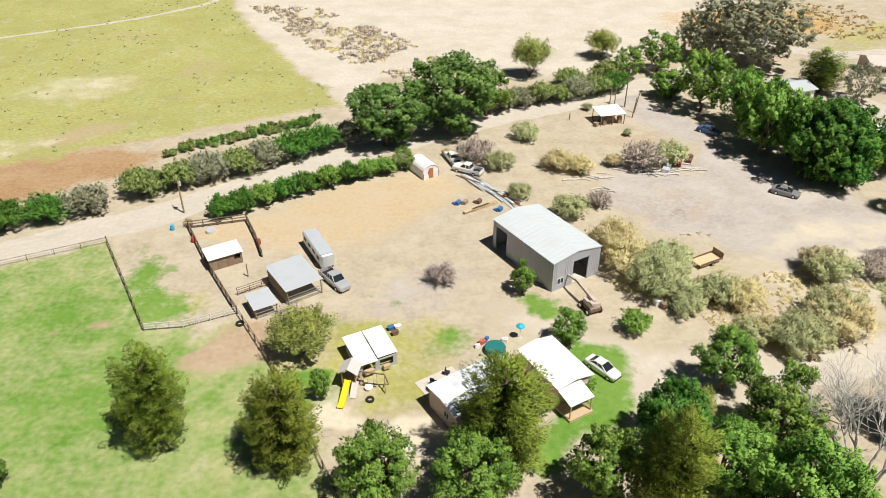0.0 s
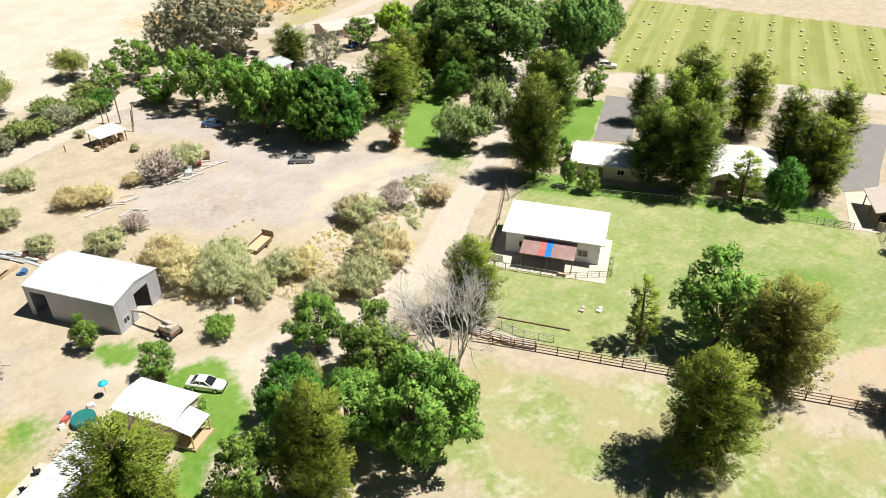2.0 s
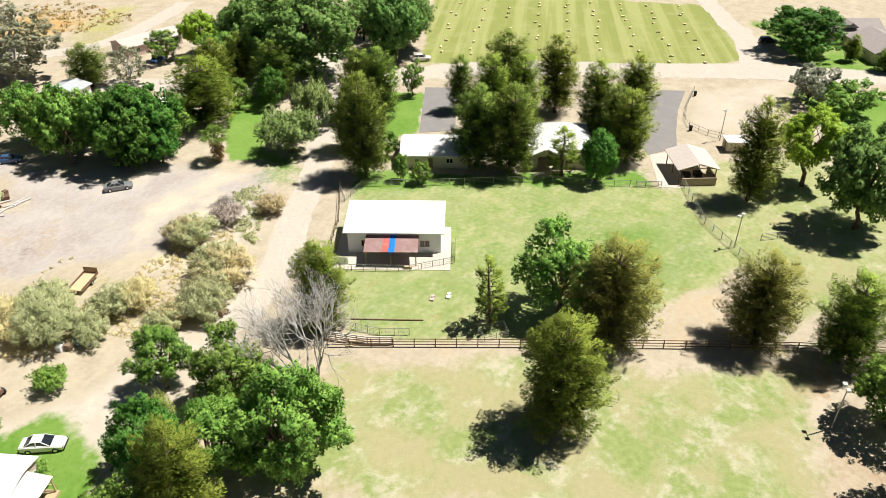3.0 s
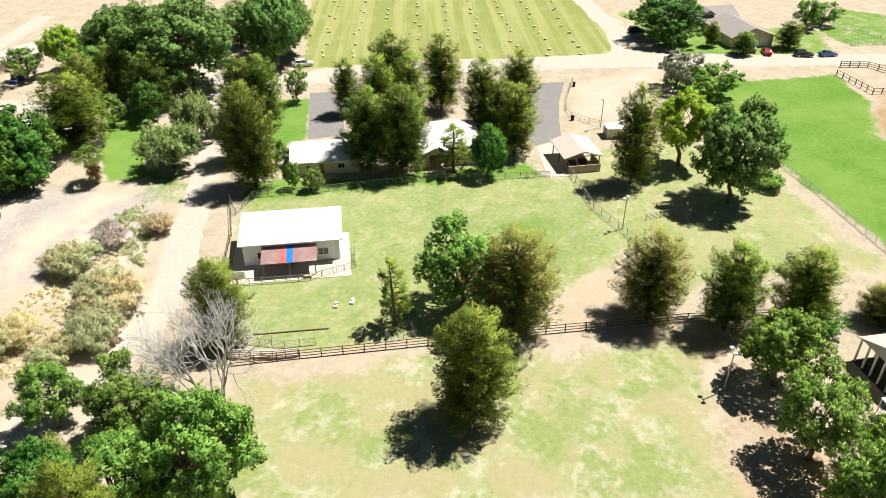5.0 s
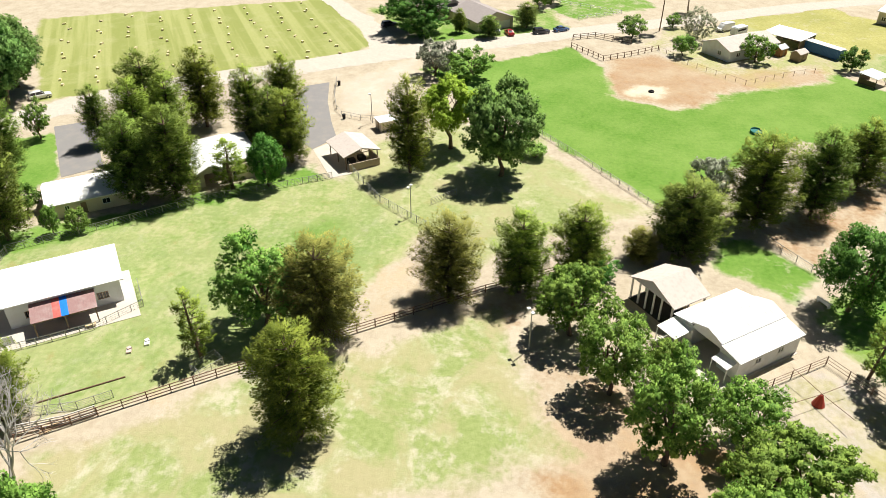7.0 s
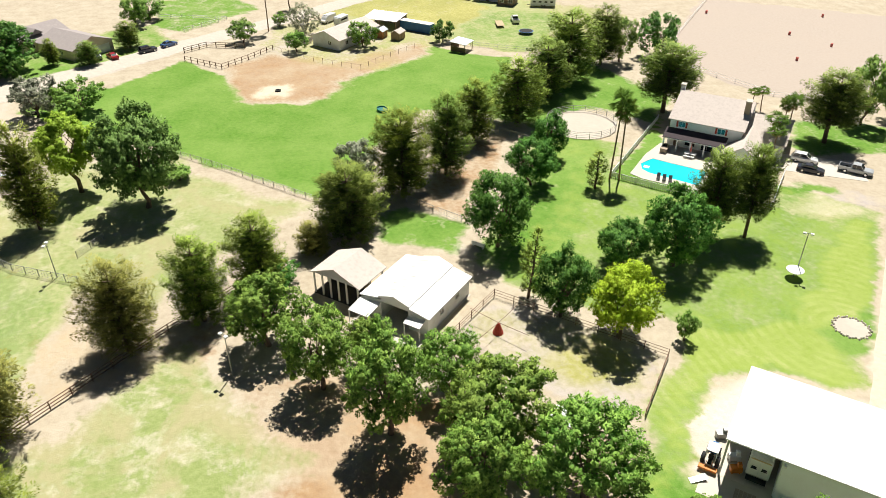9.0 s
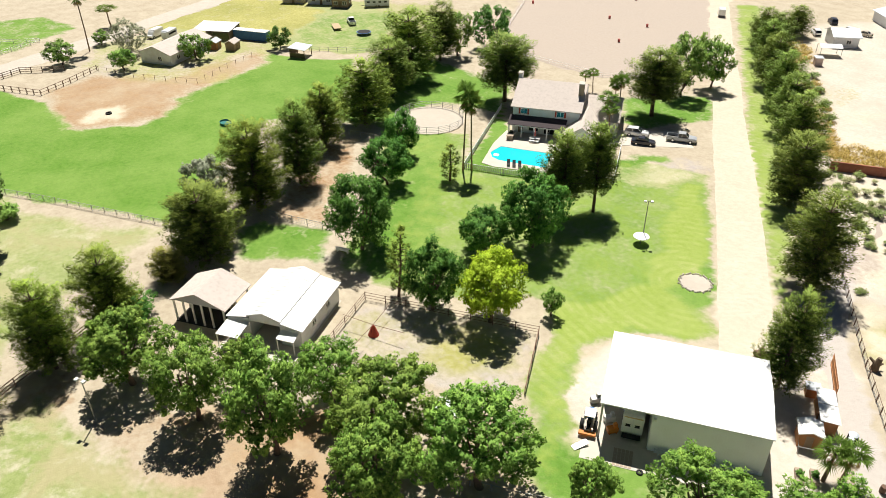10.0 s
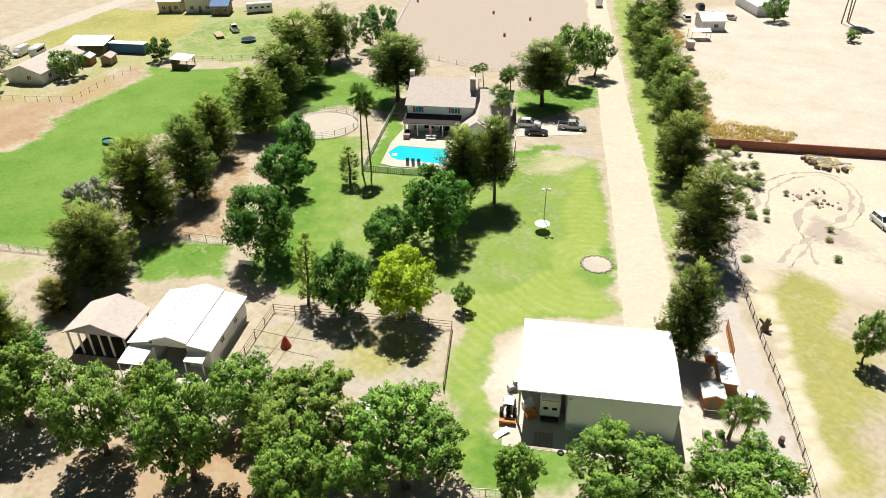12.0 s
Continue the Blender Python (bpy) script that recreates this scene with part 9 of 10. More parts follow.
fence("yard_fence", [(164.0, 43.4), (154.0, 41.6), (146.5, 39.4), (143.1, 37.4), (141.5, 33.0), (141.3, 28.6)], "low grey pipe fence round a sandy yard", 1.2, 2.8, 2, 0.09, 0.05, STEEL_POST)
fence("lawn_fence", [(244, -9), (231.5, -30.5), (224.0, -17.0)], "white rail fence round a far lawn", 1.1, 3.4, 2, 0.12, 0.08, WHITE_TRIM)

# the pale picket fence round the pool garden
PICKET = Geo().box(0, 0, 0.08, 0.24, 0.025, 1.05).mesh("picket", WHITE_TRIM)
pf = thing("pool_fence", "pale picket fence round the pool garden", "fence", HOUSE)
for a, b in (((-4.9, 13.4), (-5.1, -2.0)), ((-5.1, -2.0), (-5.3, -17.6)), ((-5.3, -17.6), (2.4, -18.2)), ((2.4, -18.2), (10.2, -18.4)), ((10.2, -18.4), (22.3, -15.8)), ((22.3, -15.8), (22.5, -1.4))):
    va, vb = Vector((*a, 0)), Vector((*b, 0))
    ang = math.degrees(math.atan2((vb - va).y, (vb - va).x))
    n = int((vb - va).length / 0.36)
    for j in range(n):
        p = va.lerp(vb, (j + 0.5) / n)
        part("picket", PICKET, None, pf, at=pose(p.x, p.y, 0, 0, 0, ang))
    part("rail", Geo().beam(va + Vector((0, 0, 1.05)), vb + Vector((0, 0, 1.05)), 0.1).beam(va + Vector((0, 0, 0.3)), vb + Vector((0, 0, 0.3)), 0.06), WHITE_WALL, pf)
    for j in range(int((vb - va).length / 2.4) + 1):
        p = va + (vb - va).normalized() * j * 2.4
        part("post", Geo().box(p.x, p.y, 0, 0.12, 0.12, 1.2, ang), WHITE_WALL, pf)

# the cedar board fence by the cabins
cf = thing("board_fence", "orange cedar board fence beside the grey lane", "fence", pose(34.7, -46.9, 0, 0, 0, -144.7))
board = Geo().box(0, 0, 0.02, 0.03, 0.19, 1.75).mesh("board", ORANGE_WOOD)
for i in range(42, 74):
    part("board", board, None, cf, at=pose(25.5 + 0.09 * math.sin(i * 1.9) * 0.2 + i * 0.008, 6.4 + i * 0.2, 0))
part("rail", Geo().beam((25.8, 14.8, 1.4), (26.04, 21.1, 1.4), 0.08).beam((25.8, 14.8, 0.4), (26.04, 21.1, 0.4), 0.08), ORANGE_WOOD, cf)

# the red block wall between the bare lots
bw = thing("block_wall", "long red-brown block wall between bare lots", "wall", pose(54.2, -130.6, 0, 0, 0, math.degrees(math.atan2(-18.7, -28.0))))
blk, capm = Geo().box(0, 0, 0, 3.84, 0.2, 1.75).mesh("panel", BRICK_MAT), Geo().box(0, 0, 1.75, 4.0, 0.3, 0.09).mesh("cap", BRICK_MAT)
col = Geo().box(0, 0, 0, 0.36, 0.36, 1.8).mesh("pillar", BRICK_MAT)
for i in range(17):
    part("panel", blk, None, bw, at=pose(2.1 + i * 4.2, 0, 0))
    part("pillar", col, None, bw, at=pose(i * 4.2, 0, 0))
    part("cap", capm, None, bw, at=pose(2.1 + i * 4.2, 0, 0))

# ---- lamps, poles and wires ----
def flood_pole(x, y, h, label, heads=2, yaw=0, name="floodlight_pole"):
    q = thing(name, label, "light pole", pose(x, y, 0, 0, 0, yaw))
    part("pole", Geo().tube([(0, 0, -0.1), (0, 0, h)], [0.09, 0.06], 8), STEEL_POST, q)
    part("arm", Geo().beam((-0.6, 0, h), (0.6, 0, h), 0.08), STEEL_POST, q)
    for i in range(heads):
        part("lamp", Geo().box(-0.5 + i * 1.0 / max(1, heads - 1), 0.15, h - 0.1, 0.42, 0.42, 0.22, 0), WHITE_TRIM, q)
    return q


flood_pole(70.9, -3.3, 6.3, "grey floodlight pole with two lamps at the pasture edge", 2, 30)
flood_pole(102.3, 16.4, 5.7, "grey floodlight pole beside the chain-link fence", 2, -20)
flood_pole(59.2, -83.6, 6.9, "pale light pole with a crossbar on the lawn", 2, 45)
flood_pole(140.2, 30.2, 6.5, "thin grey light pole beside a sandy yard", 1, 0)


def utility_pole(x, y, h, label):
    q = thing("utility_pole", label, "utility pole", pose(x, y, 0, 0, 0, 30))
    part("pole", Geo().tube([(0, 0, -0.2), (0, 0, h)], [0.16, 0.11], 8), WOOD, q)
    part("crossarm", Geo().box(0, 0, h - 0.6, 0.12, 1.8, 0.12), WOOD, q)
    part("transformer", Geo().tube([(0.3, 0, h - 1.3), (0.3, 0, h - 0.6)], [0.2, 0.2], 10), GALV, q)
    return q


utility_pole(-43.6, 105.6, 6.4, "weathered utility pole with a transformer beside the road")
utility_pole(40.5, 152.3, 9.2, "tall weathered utility pole at the end of the road")
for k in (-0.7, 0.7):
    pts = []
    for i in range(25):
        t = i / 24
        pts.append((-43.6 + 84.1 * t - 0.5 * k, 105.6 + 46.7 * t + 0.87 * k, 5.9 + 2.8 * t - 3.0 * 4 * t * (1 - t) * 0.35))
    q = tagged(new("power_line", Geo().tube(pts, [0.022] * 25, 4, False).mesh("power_line", BLACK)), "thin black sagging overhead power line", "power line", "power lines")

# ---- the play set and yard things ----
q = thing("play_set", "wooden play set with a yellow slide and swing frame", "play set", pose(-12.0, 63.6, 0, 0, 0, -10))
for x, y in ((0, 0), (1.6, 0), (0, 1.6), (1.6, 1.6)):
    part("post", Geo().box(x, y, 0, 0.12, 0.12, 2.6), WOOD, q)
part("deck", Geo().box(0.8, 0.8, 1.2, 1.7, 1.7, 0.08), WOOD, q)
part("roof", Geo().extrude([(-0.4, 2.5), (0.8, 3.3), (2.0, 2.5), (2.0, 2.58), (0.8, 3.38), (-0.4, 2.58)], -0.3, 1.9), GREY_BARK, q)
part("slide", Geo().extrude([(0.1, 1.3), (-2.6, 0.25), (-3.4, 0.2), (-3.4, 0.26), (-2.6, 0.33), (0.1, 1.38)], 0.35, 1.0, "x").extrude([(0.1, 1.3), (-2.6, 0.25), (-3.4, 0.2), (-3.4, 0.4), (-2.6, 0.48), (0.1, 1.55)], 0.3, 0.36, "x").extrude([(0.1, 1.3), (-2.6, 0.25), (-3.4, 0.2), (-3.4, 0.4), (-2.6, 0.48), (0.1, 1.55)], 1.0, 1.06, "x"), YELLOW_PLASTIC, q, "bright yellow slide")
part("climbing_board", Geo().extrude([(0.1, 1.25), (-1.5, 0.05), (-1.5, 0.12), (0.1, 1.32)], 1.2, 2.0, "x"), GREY_BARK, q)
part("swing_beam", Geo().beam((1.6, 0.8, 2.3), (5.0, 0.8, 2.3), 0.14).beam((5.0, 0.8, 2.3), (5.2, 0.0, 0), 0.1).beam((5.0, 0.8, 2.3), (5.2, 1.6, 0), 0.1).beam((5.1, 0.2, 0.9), (5.1, 1.4, 0.9), 0.08), WOOD, q)
for x in (2.6, 3.8):
    part("swing", Geo().box(x, 0.8, 0.5, 0.5, 0.22, 0.05).box(x - 0.22, 0.8, 0.5, 0.02, 0.02, 1.75).box(x + 0.22, 0.8, 0.5, 0.02, 0.02, 1.75), BLACK, q)

tyre = Geo()
for i in range(16):
    a, b2 = 2 * math.pi * i / 16, 2 * math.pi * (i + 1) / 16
    tyre.add([(r * math.cos(c), r * math.sin(c), z) for c in (a, b2) for r, z in ((0.28, 0.02), (0.5, 0.0), (0.54, 0.14), (0.5, 0.26), (0.28, 0.24))], [(j, (j + 1) % 5, 5 + (j + 1) % 5, 5 + j) for j in range(5)])
q = thing("stock_tank", "low round teal stock tank on the green field", "tank", pose(143.4, -49.1, 0))
wheel = Geo()
for i in range(20):
    a, b2 = 2 * math.pi * i / 20, 2 * math.pi * (i + 1) / 20
    wheel.add([(r * math.cos(c), 0.75 * r * math.sin(c), z) for c in (a, b2) for r, z in ((1.5, 0.0), (1.6, 0.6), (1.52, 0.6), (1.42, 0.0))], [(j, (j + 1) % 4, 4 + (j + 1) % 4, 4 + j) for j in range(4)])
part("tank_wall", wheel, TEAL, q)
part("tank_water", Geo().disc(0, 0, 0.01, 1.45, 0.3, 20, 0.75), TEAL, q)
TYRE_FLAT = tyre.mesh("old_tyre", BLACK)
for x, y, s in ((-8.6, 61.6, 1.0), (-27.2, 75.8, 1.1), (164.7, -30.8, 1.3), (172.5, 21.0, 1.5), (28.7, -47.0, 0.7)):
    q = tagged(new("old_tyre", TYRE_FLAT), "black rubber tyre lying flat on the ground", "tyre", "old tyres")
    q.matrix_basis = pose(x, y, 0) @ Matrix.Scale(s, 4)
q = thing("white_tub", "round white plastic tub on the grass", "tub", pose(-8.9, 63.4, 0))
part("tub", Geo().tube([(0, 0, 0), (0, 0, 0.4), (0, 0, 0.42)], [0.4, 0.5, 0.5], 14), WHITE_TRIM, q)
q = thing("plunge_pool", "small round pool with a teal cover behind the home", "pool", pose(6.6, 70.2, 0))
part("rim", Geo().disc(0, 0, 0, 1.35, 0.8, 20), TEAL, q)
part("cover", Geo().disc(0, 0, 0.8, 1.25, 0.04, 20), TEAL, q)
for x, y, z, mt, sx in ((5.0, 71.8, 0, FADED_RED, 1.0), (5.6, 72.4, 0, JUNK_BLUE, 0.7), (8.0, 72.2, 0, WHITE_TRIM, 0.8), (4.4, 71.0, 0, WHITE_TRIM, 0.7)):
    q = tagged(new("pool_toy", Geo().box(0, 0, 0, sx, sx * 0.6, 0.45, 20).box(0.1, 0.1, 0.4, sx * 0.5, sx * 0.4, 0.2, 40).mesh("pool_toy", mt)), "bright plastic toy lying beside the small pool", "toy", "toys by the pool")
    q.matrix_basis = pose(x, y, z, 0, 0, x * 40)
q = thing("sun_canopy", "small cyan garden umbrella", "umbrella", pose(10.0, 72.9, 0))
part("pole", Geo().tube([(0, 0, 0), (0, 0, 2.1)], [0.03, 0.03], 6), STEEL_POST, q)
part("canopy", Geo().tube([(0, 0, 1.9), (0, 0, 2.05), (0, 0, 2.3)], [0.6, 0.5, 0.05], 8), CYAN, q)
part("patio", Geo().box(0, 0, 0, 0.5, 0.5, 0.06), CONCRETE, q)
slab("home_patio", [(-2.2, 64.0), (2.2, 66.4), (3.6, 64.2), (-0.8, 61.9)], 0.05, CONCRETE, "pale concrete patio behind the home", "pavement")
for i, (x, y, mt, nm, lab) in enumerate(((-0.8, 63.6, BLACK, "kettle_grill", "black grill on the patio"), (0.6, 64.2, BLACK, "garden_chair", "dark garden chair on the patio"), (1.5, 64.8, LEAF_LIME, "garden_pot", "green potted plant on the patio"), (-1.4, 63.2, CYAN, "play_table", "small cyan plastic play table"))):
    q = tagged(new(nm, Geo().box(0, 0, 0.35, 0.7, 0.7, 0.3, 15).box(-0.25, 0, 0, 0.08, 0.5, 0.4).box(0.25, 0, 0, 0.08, 0.5, 0.4).box(0, 0.3, 0.6, 0.6, 0.08, 0.35).mesh(nm, mt)), lab, nm.replace("_", " "))
    q.matrix_basis = pose(x, y, 0.05, 0, 0, 30 * i)

# scrap, lumber and brush in the dusty yard
rng = random.Random(7)
for i in range(44):
    q = tagged(new("scrap_pipe", Geo().beam((-rng.uniform(1.5, 3.4), 0, 0.06), (rng.uniform(1.2, 3.2), 0, rng.uniform(0.06, 0.5)), 0.1 + 0.5 * rng.random() ** 2, 0.08).mesh("scrap_pipe", rng.choice((GALV, GALV, STEEL_POST, WHITE_METAL, RUST_PIPE)))), "loose scrap metal lengths piled on dirt", "scrap metal", "scrap pile")
    t = rng.random()
    q.matrix_basis = pose(4.6 + 7.0 * t + rng.uniform(-0.9, 0.9), 118.2 - 8.6 * t + rng.uniform(-0.9, 0.9), 0, 0, 0, -52 + rng.uniform(-14, 14))
for i in range(9):
    q = tagged(new("lumber", Geo().box(0, 0, 0.02 + 0.16 * (i % 3), 3.6, 0.5, 0.15).mesh("lumber", PALE_WOOD)), "pale lumber beams lying on the ground", "lumber", "lumber pile")
    q.matrix_basis = pose(5.0 + 1.4 * (i // 3), 106.0 + 0.9 * (i // 3), 0, 0, 0, 30 + 4 * (i % 3))
for x, y, mt, lab in ((2.6, 108.4, JUNK_BLUE, "blue drum among lumber"), (3.8, 108.6, WOOD, "heap of old boards"), (6.2, 108.9, RUST_PIPE, "rusty machine part on the ground"), (9.6, 106.2, JUNK_BLUE, "blue toolbox on the ground"), (11.0, 110.8, RUST_PIPE, "rusty scrap on the ground")):
    q = thing("junk_heap", lab + " in the dusty yard", "junk", pose(x, y, 0, 0, 0, 35))
    for bx, by, sx, sy, sz, turn in ((0, 0, 1.0, 0.7, 0.6, 20), (0.5, 0.4, 0.8, 0.5, 0.4, 55), (-0.5, 0.3, 0.5, 0.9, 0.3, 10)):
        part("scrap_piece", Geo().box(bx, by, 0, sx, sy, sz, turn), mt, q)
log = Geo().tube([(-1.6, 0, 0.17), (0.1, 0.06, 0.2), (1.7, 0, 0.16)], [0.19, 0.17, 0.13], 7).mesh("log", GREY_BARK)
for x0, y0, n, sx, sy in ((26.0, 118.4, 9, 4.0, 1.4), (40.0, 120.6, 14, 7.0, 1.5), (29.2, 113.0, 4, 3.2, 1.6), (36.0, 122.4, 8, 2.5, 1.8), (46.6, 122.6, 6, 1.6, 1.6)):
    for i in range(n):
        q = tagged(new("log", log), "grey weathered log on bare ground", "log", "log piles")
        q.matrix_basis = pose(x0 + rng.uniform(-sx, sx), y0 + rng.uniform(-sy, sy), 0, 0, 0, rng.uniform(-35, 35) - 15) @ Matrix.Scale(rng.uniform(0.6, 1.0), 4)
stump = Geo().tube([(-0.55, 0, 0.36), (0.55, 0, 0.36)], [0.4, 0.36], 9).mesh("log", BARK)
for i, (x, y) in enumerate(((38.6, -137.6), (37.6, -137.0), (36.9, -136.4), (36.2, -136.6), (35.1, -135.4), (34.0, -135.8), (33.2, -136.0), (31.9, -136.8), (31.0, -137.6), (36.6, -137.4))):
    q = tagged(new("log", stump), "short brown cut log at the edge of dry litter", "log", "cut logs by the wall")
    q.matrix_basis = pose(x, y, 0, 0, 0, 40 + 37 * i) @ Matrix.Scale(0.75 + 0.07 * (i * 3 % 5), 4)
for i in range(9):
    q = tagged(new("branch", log), "thin brown branch lying in dry litter", "branch", "branches by the wall")
    q.matrix_basis = pose(35.0 + rng.uniform(-3.4, 3.0), -139.6 + rng.uniform(-1.4, 1.4), 0.1, 0, 0, rng.uniform(-30, 30) + 30) @ Matrix.Diagonal((rng.uniform(0.6, 1.0), 0.4, 0.5, 1))
rock = [Geo().tube([(0, 0, -0.05), (0.06 * k, 0, 0.16), (0, 0.05, 0.3)], [0.36, 0.4 - 0.06 * k, 0.16], 6).mesh("rubble", (STONE, TAN_BLOCK, BARK)[k]) for k in range(3)]
for i in range(26):
    x, y = ((28.6, -123.2), (33.2, -122.1), (31.6, -126.6), (29.2, -121.6))[i % 4]
    q = tagged(new("rubble", rock[i % 3]), "small broken rubble on the bare lot", "rubble", "rubble of the bare lot")
    q.matrix_basis = pose(x + rng.gauss(0, 0.9), y + rng.gauss(0, 0.8), 0, 0, 0, rng.uniform(0, 360)) @ Matrix.Scale(rng.uniform(0.4, 1.2), 4)
for x, y, mt, s in ((44.6, 123.2, FADED_RED, 0.8), (47.0, 125.0, RUST_PIPE, 1.2), (41.6, 121.0, GALV, 1.4)):
    q = thing("junk_heap", "scrap lying in dry brush on bare dirt", "junk", pose(x, y, 0, 0, 0, 40) @ Matrix.Scale(s, 4))
    part("scrap_piece", Geo().box(0, 0, 0, 1.6, 0.9, 0.5, 25), mt, q)
    part("scrap_piece", Geo().box(0.6, 0.2, 0.5, 0.7, 0.6, 0.4, 60), mt, q)
for x, y, mt, lab in ((29.8, 80.0, WHITE_WALL, "white cloth-covered box"), (30.6, 79.3, WOOD, "wooden box"), (31.7, 79.2, JUNK_BLUE, "blue plastic box"), (32.7, 78.0, WHITE_WALL, "white plastic drum")):
    q = tagged(new("storage_box", Geo().box(0, 0, 0, 1.1, 0.8, 0.8, 20).box(0, 0, 0.8, 1.2, 0.9, 0.06, 20).mesh("storage_box", mt)), lab + " standing beside desert bushes", "box")
    q.matrix_basis = pose(x, y, 0)
q = thing("mailbox_stand", "small wooden stand box beside the lane", "box", pose(46.1, 68.4, 0, 0, 0, 20))
part("box", Geo().box(0, 0, 0.5, 0.9, 0.7, 0.8), WOOD, q)
part("leg", Geo().box(-0.35, 0, 0, 0.08, 0.6, 0.5), WOOD, q)
part("leg", Geo().box(0.35, 0, 0, 0.08, 0.6, 0.5), WOOD, q)
BARREL = [("blue_barrel", (-43.8, 100.1), CYAN, "bright blue plastic barrel beside the pen"), ("red_barrel", (-28.9, 95.8), JUNK_RED, "red barrel beside the pen fence"), ("red_barrel", (-39.4, 96.4), JUNK_RED, "red barrel inside the pen"), ("steel_barrel", (12.2, -64.8), RUST_PIPE, "rusty steel barrel on the packed lane"), ("orange_bucket", (8.6, -61.4), ORANGE_PAINT, "orange drum beside the wire fence"), ("steel_barrel", (17.5, -68.4), GALV, "galvanised drum beside short palms")]
for nm, (x, y), mt, lab in BARREL:
    q = tagged(new(nm, Geo().tube([(0, 0, 0), (0, 0, 0.3), (0, 0, 0.32), (0, 0, 0.6), (0, 0, 0.62), (0, 0, 0.9)], [0.3, 0.3, 0.32, 0.32, 0.3, 0.3], 12).mesh(nm, mt)), lab, "barrel")
    q.matrix_basis = pose(x, y, 0)
q = tagged(new("water_tub", Geo().disc(0, 0, 0, 0.8, 0.5, 16).mesh("water_tub", GALV)), "round galvanised water tub in the pen", "tub")
q.matrix_basis = pose(-37.4, 99.4, 0)
q = tagged(new("fence_stake", Geo().box(0, 0, 0, 0.14, 0.14, 2.2).mesh("fence_stake", WOOD)), "lone weathered post in the sandy yard", "post")
q.matrix_basis = pose(-28.6, 86.9, 0)
q = tagged(new("fence_stake", Geo().box(0, 0, 0, 0.18, 0.18, 1.4).mesh("fence_stake", BARK)), "lone dark post on the bare ground", "post")
q.matrix_basis = pose(27.2, 145.3, 0)
q = thing("brush_pile", "heap of dry tangled branches on bare dirt", "brush pile", pose(-0.4, 87.6, 0))
g = Geo()
for i in range(150):
    a, r = rng.uniform(0, 6.283), rng.uniform(0, 2.4)
    c = Vector((r * math.cos(a), r * math.sin(a), rng.uniform(0.05, 1.2) * (1 - r / 3)))
    d = Vector((rng.uniform(-1, 1), rng.uniform(-1, 1), rng.uniform(-0.2, 0.5))).normalized() * rng.uniform(0.5, 1.4)
    g.tube([c - d, c + d * 0.2, c + d], [0.04, 0.03, 0.012], 3, False)
part("brushwood", g, GREY_BARK, q)

# around the corral, the lawn and the shop
q = thing("horse_walker", "red cone horse walker with long thin rusty arms", "horse walker", pose(64.8, -36.8, 0))
part("cone", Geo().tube([(0, 0, 0), (0, 0, 0.2), (0, 0, 1.6)], [0.75, 0.7, 0.18], 10), RED_PAINT, q, "red metal cone base")
for i in range(4):
    a = radians(28 + 90 * i)
    part("arm", Geo().beam((0, 0, 1.7), (4.6 * math.cos(a), 4.6 * math.sin(a), 1.9), 0.05), RUST_PIPE, q)
q = thing("lawn_table", "round white table on a post on the lawn", "table", pose(58.6, -82.4, 0))
part("tabletop", Geo().disc(0, 0, 1.25, 1.25, 0.07, 24), WHITE_TRIM, q)
part("stem", Geo().tube([(0, 0, 0), (0, 0, 1.25)], [0.1, 0.07], 8), STEEL_POST, q)
ring = thing("stone_ring", "low ring of stones round bare sand on the lawn", "stone ring", pose(46.6, -80.3, 0))
stone = [Geo().tube([(0, 0, -0.05), (0, 0, 0.12), (0, 0, 0.24)], [0.15 + 0.03 * k, 0.16, 0.08], 6).mesh("stone", CONCRETE) for k in range(3)]
for i in range(40):
    a = 2 * math.pi * i / 40
    part("stone", stone[i % 3], None, ring, at=pose((2.3 + 0.16 * math.sin(i * 2.3)) * math.cos(a), (2.3 + 0.16 * math.sin(i * 2.3)) * math.sin(a), 0, 0, 0, i * 50))
part("sand", Geo().disc(0, 0, 0.0, 2.25, 0.03, 28), DIRT_ROAD, ring)
slab("pen_sand", [(119 + 7.6 * math.cos(a), -85 + 7.6 * math.sin(a)) for a in (math.pi * i / 16 for i in range(32))], 0.03, DIRT_ROAD, "raked sand in a round pen", "sand", 0.03)
q = tagged(new("picnic_seat", Geo().box(0, 0, 0.4, 2.2, 0.8, 0.1).box(0, 0.35, 0.5, 2.2, 0.12, 0.45).box(-0.9, 0, 0, 0.1, 0.7, 0.4).box(0.9, 0, 0, 0.1, 0.7, 0.4).mesh("picnic_seat", WHITE_TRIM)), "white garden bench under a dark tree", "bench")
q.matrix_basis = pose(84.7, -43.8, 0, 0, 0, 30)
for x, y, mt in ((65.2, 47.2, PINK_WALL), (66.9, 45.6, WHITE_TRIM)):
    q = tagged(new("feed_tub", Geo().box(0, 0, 0, 1.0, 0.6, 0.25, 20).box(0.3, 0.1, 0.2, 0.5, 0.5, 0.2, 50).mesh("feed_tub", mt)), "small plastic feed tub on the grass", "tub", "feed tubs")
    q.matrix_basis = pose(x, y, 0)
fence("tree_cage", [(62.6, 38.0), (65.6, 36.0), (64.2, 34.4), (61.6, 36.4)], "low grey panel cage round a young pine", 1.1, 1.6, 3, 0.06, 0.04, STEEL_POST, 0, "fence", True)
q = tagged(new("low_pipe", Geo().beam((55.3, 53.6, 0.1), (60.6, 45.4, 0.1), 0.14).mesh("low_pipe", RUST_PIPE)), "low dark pipe lying across the grass", "pipe")
SHOP = pose(34.7, -46.9, 0, 0, 0, -144.7)
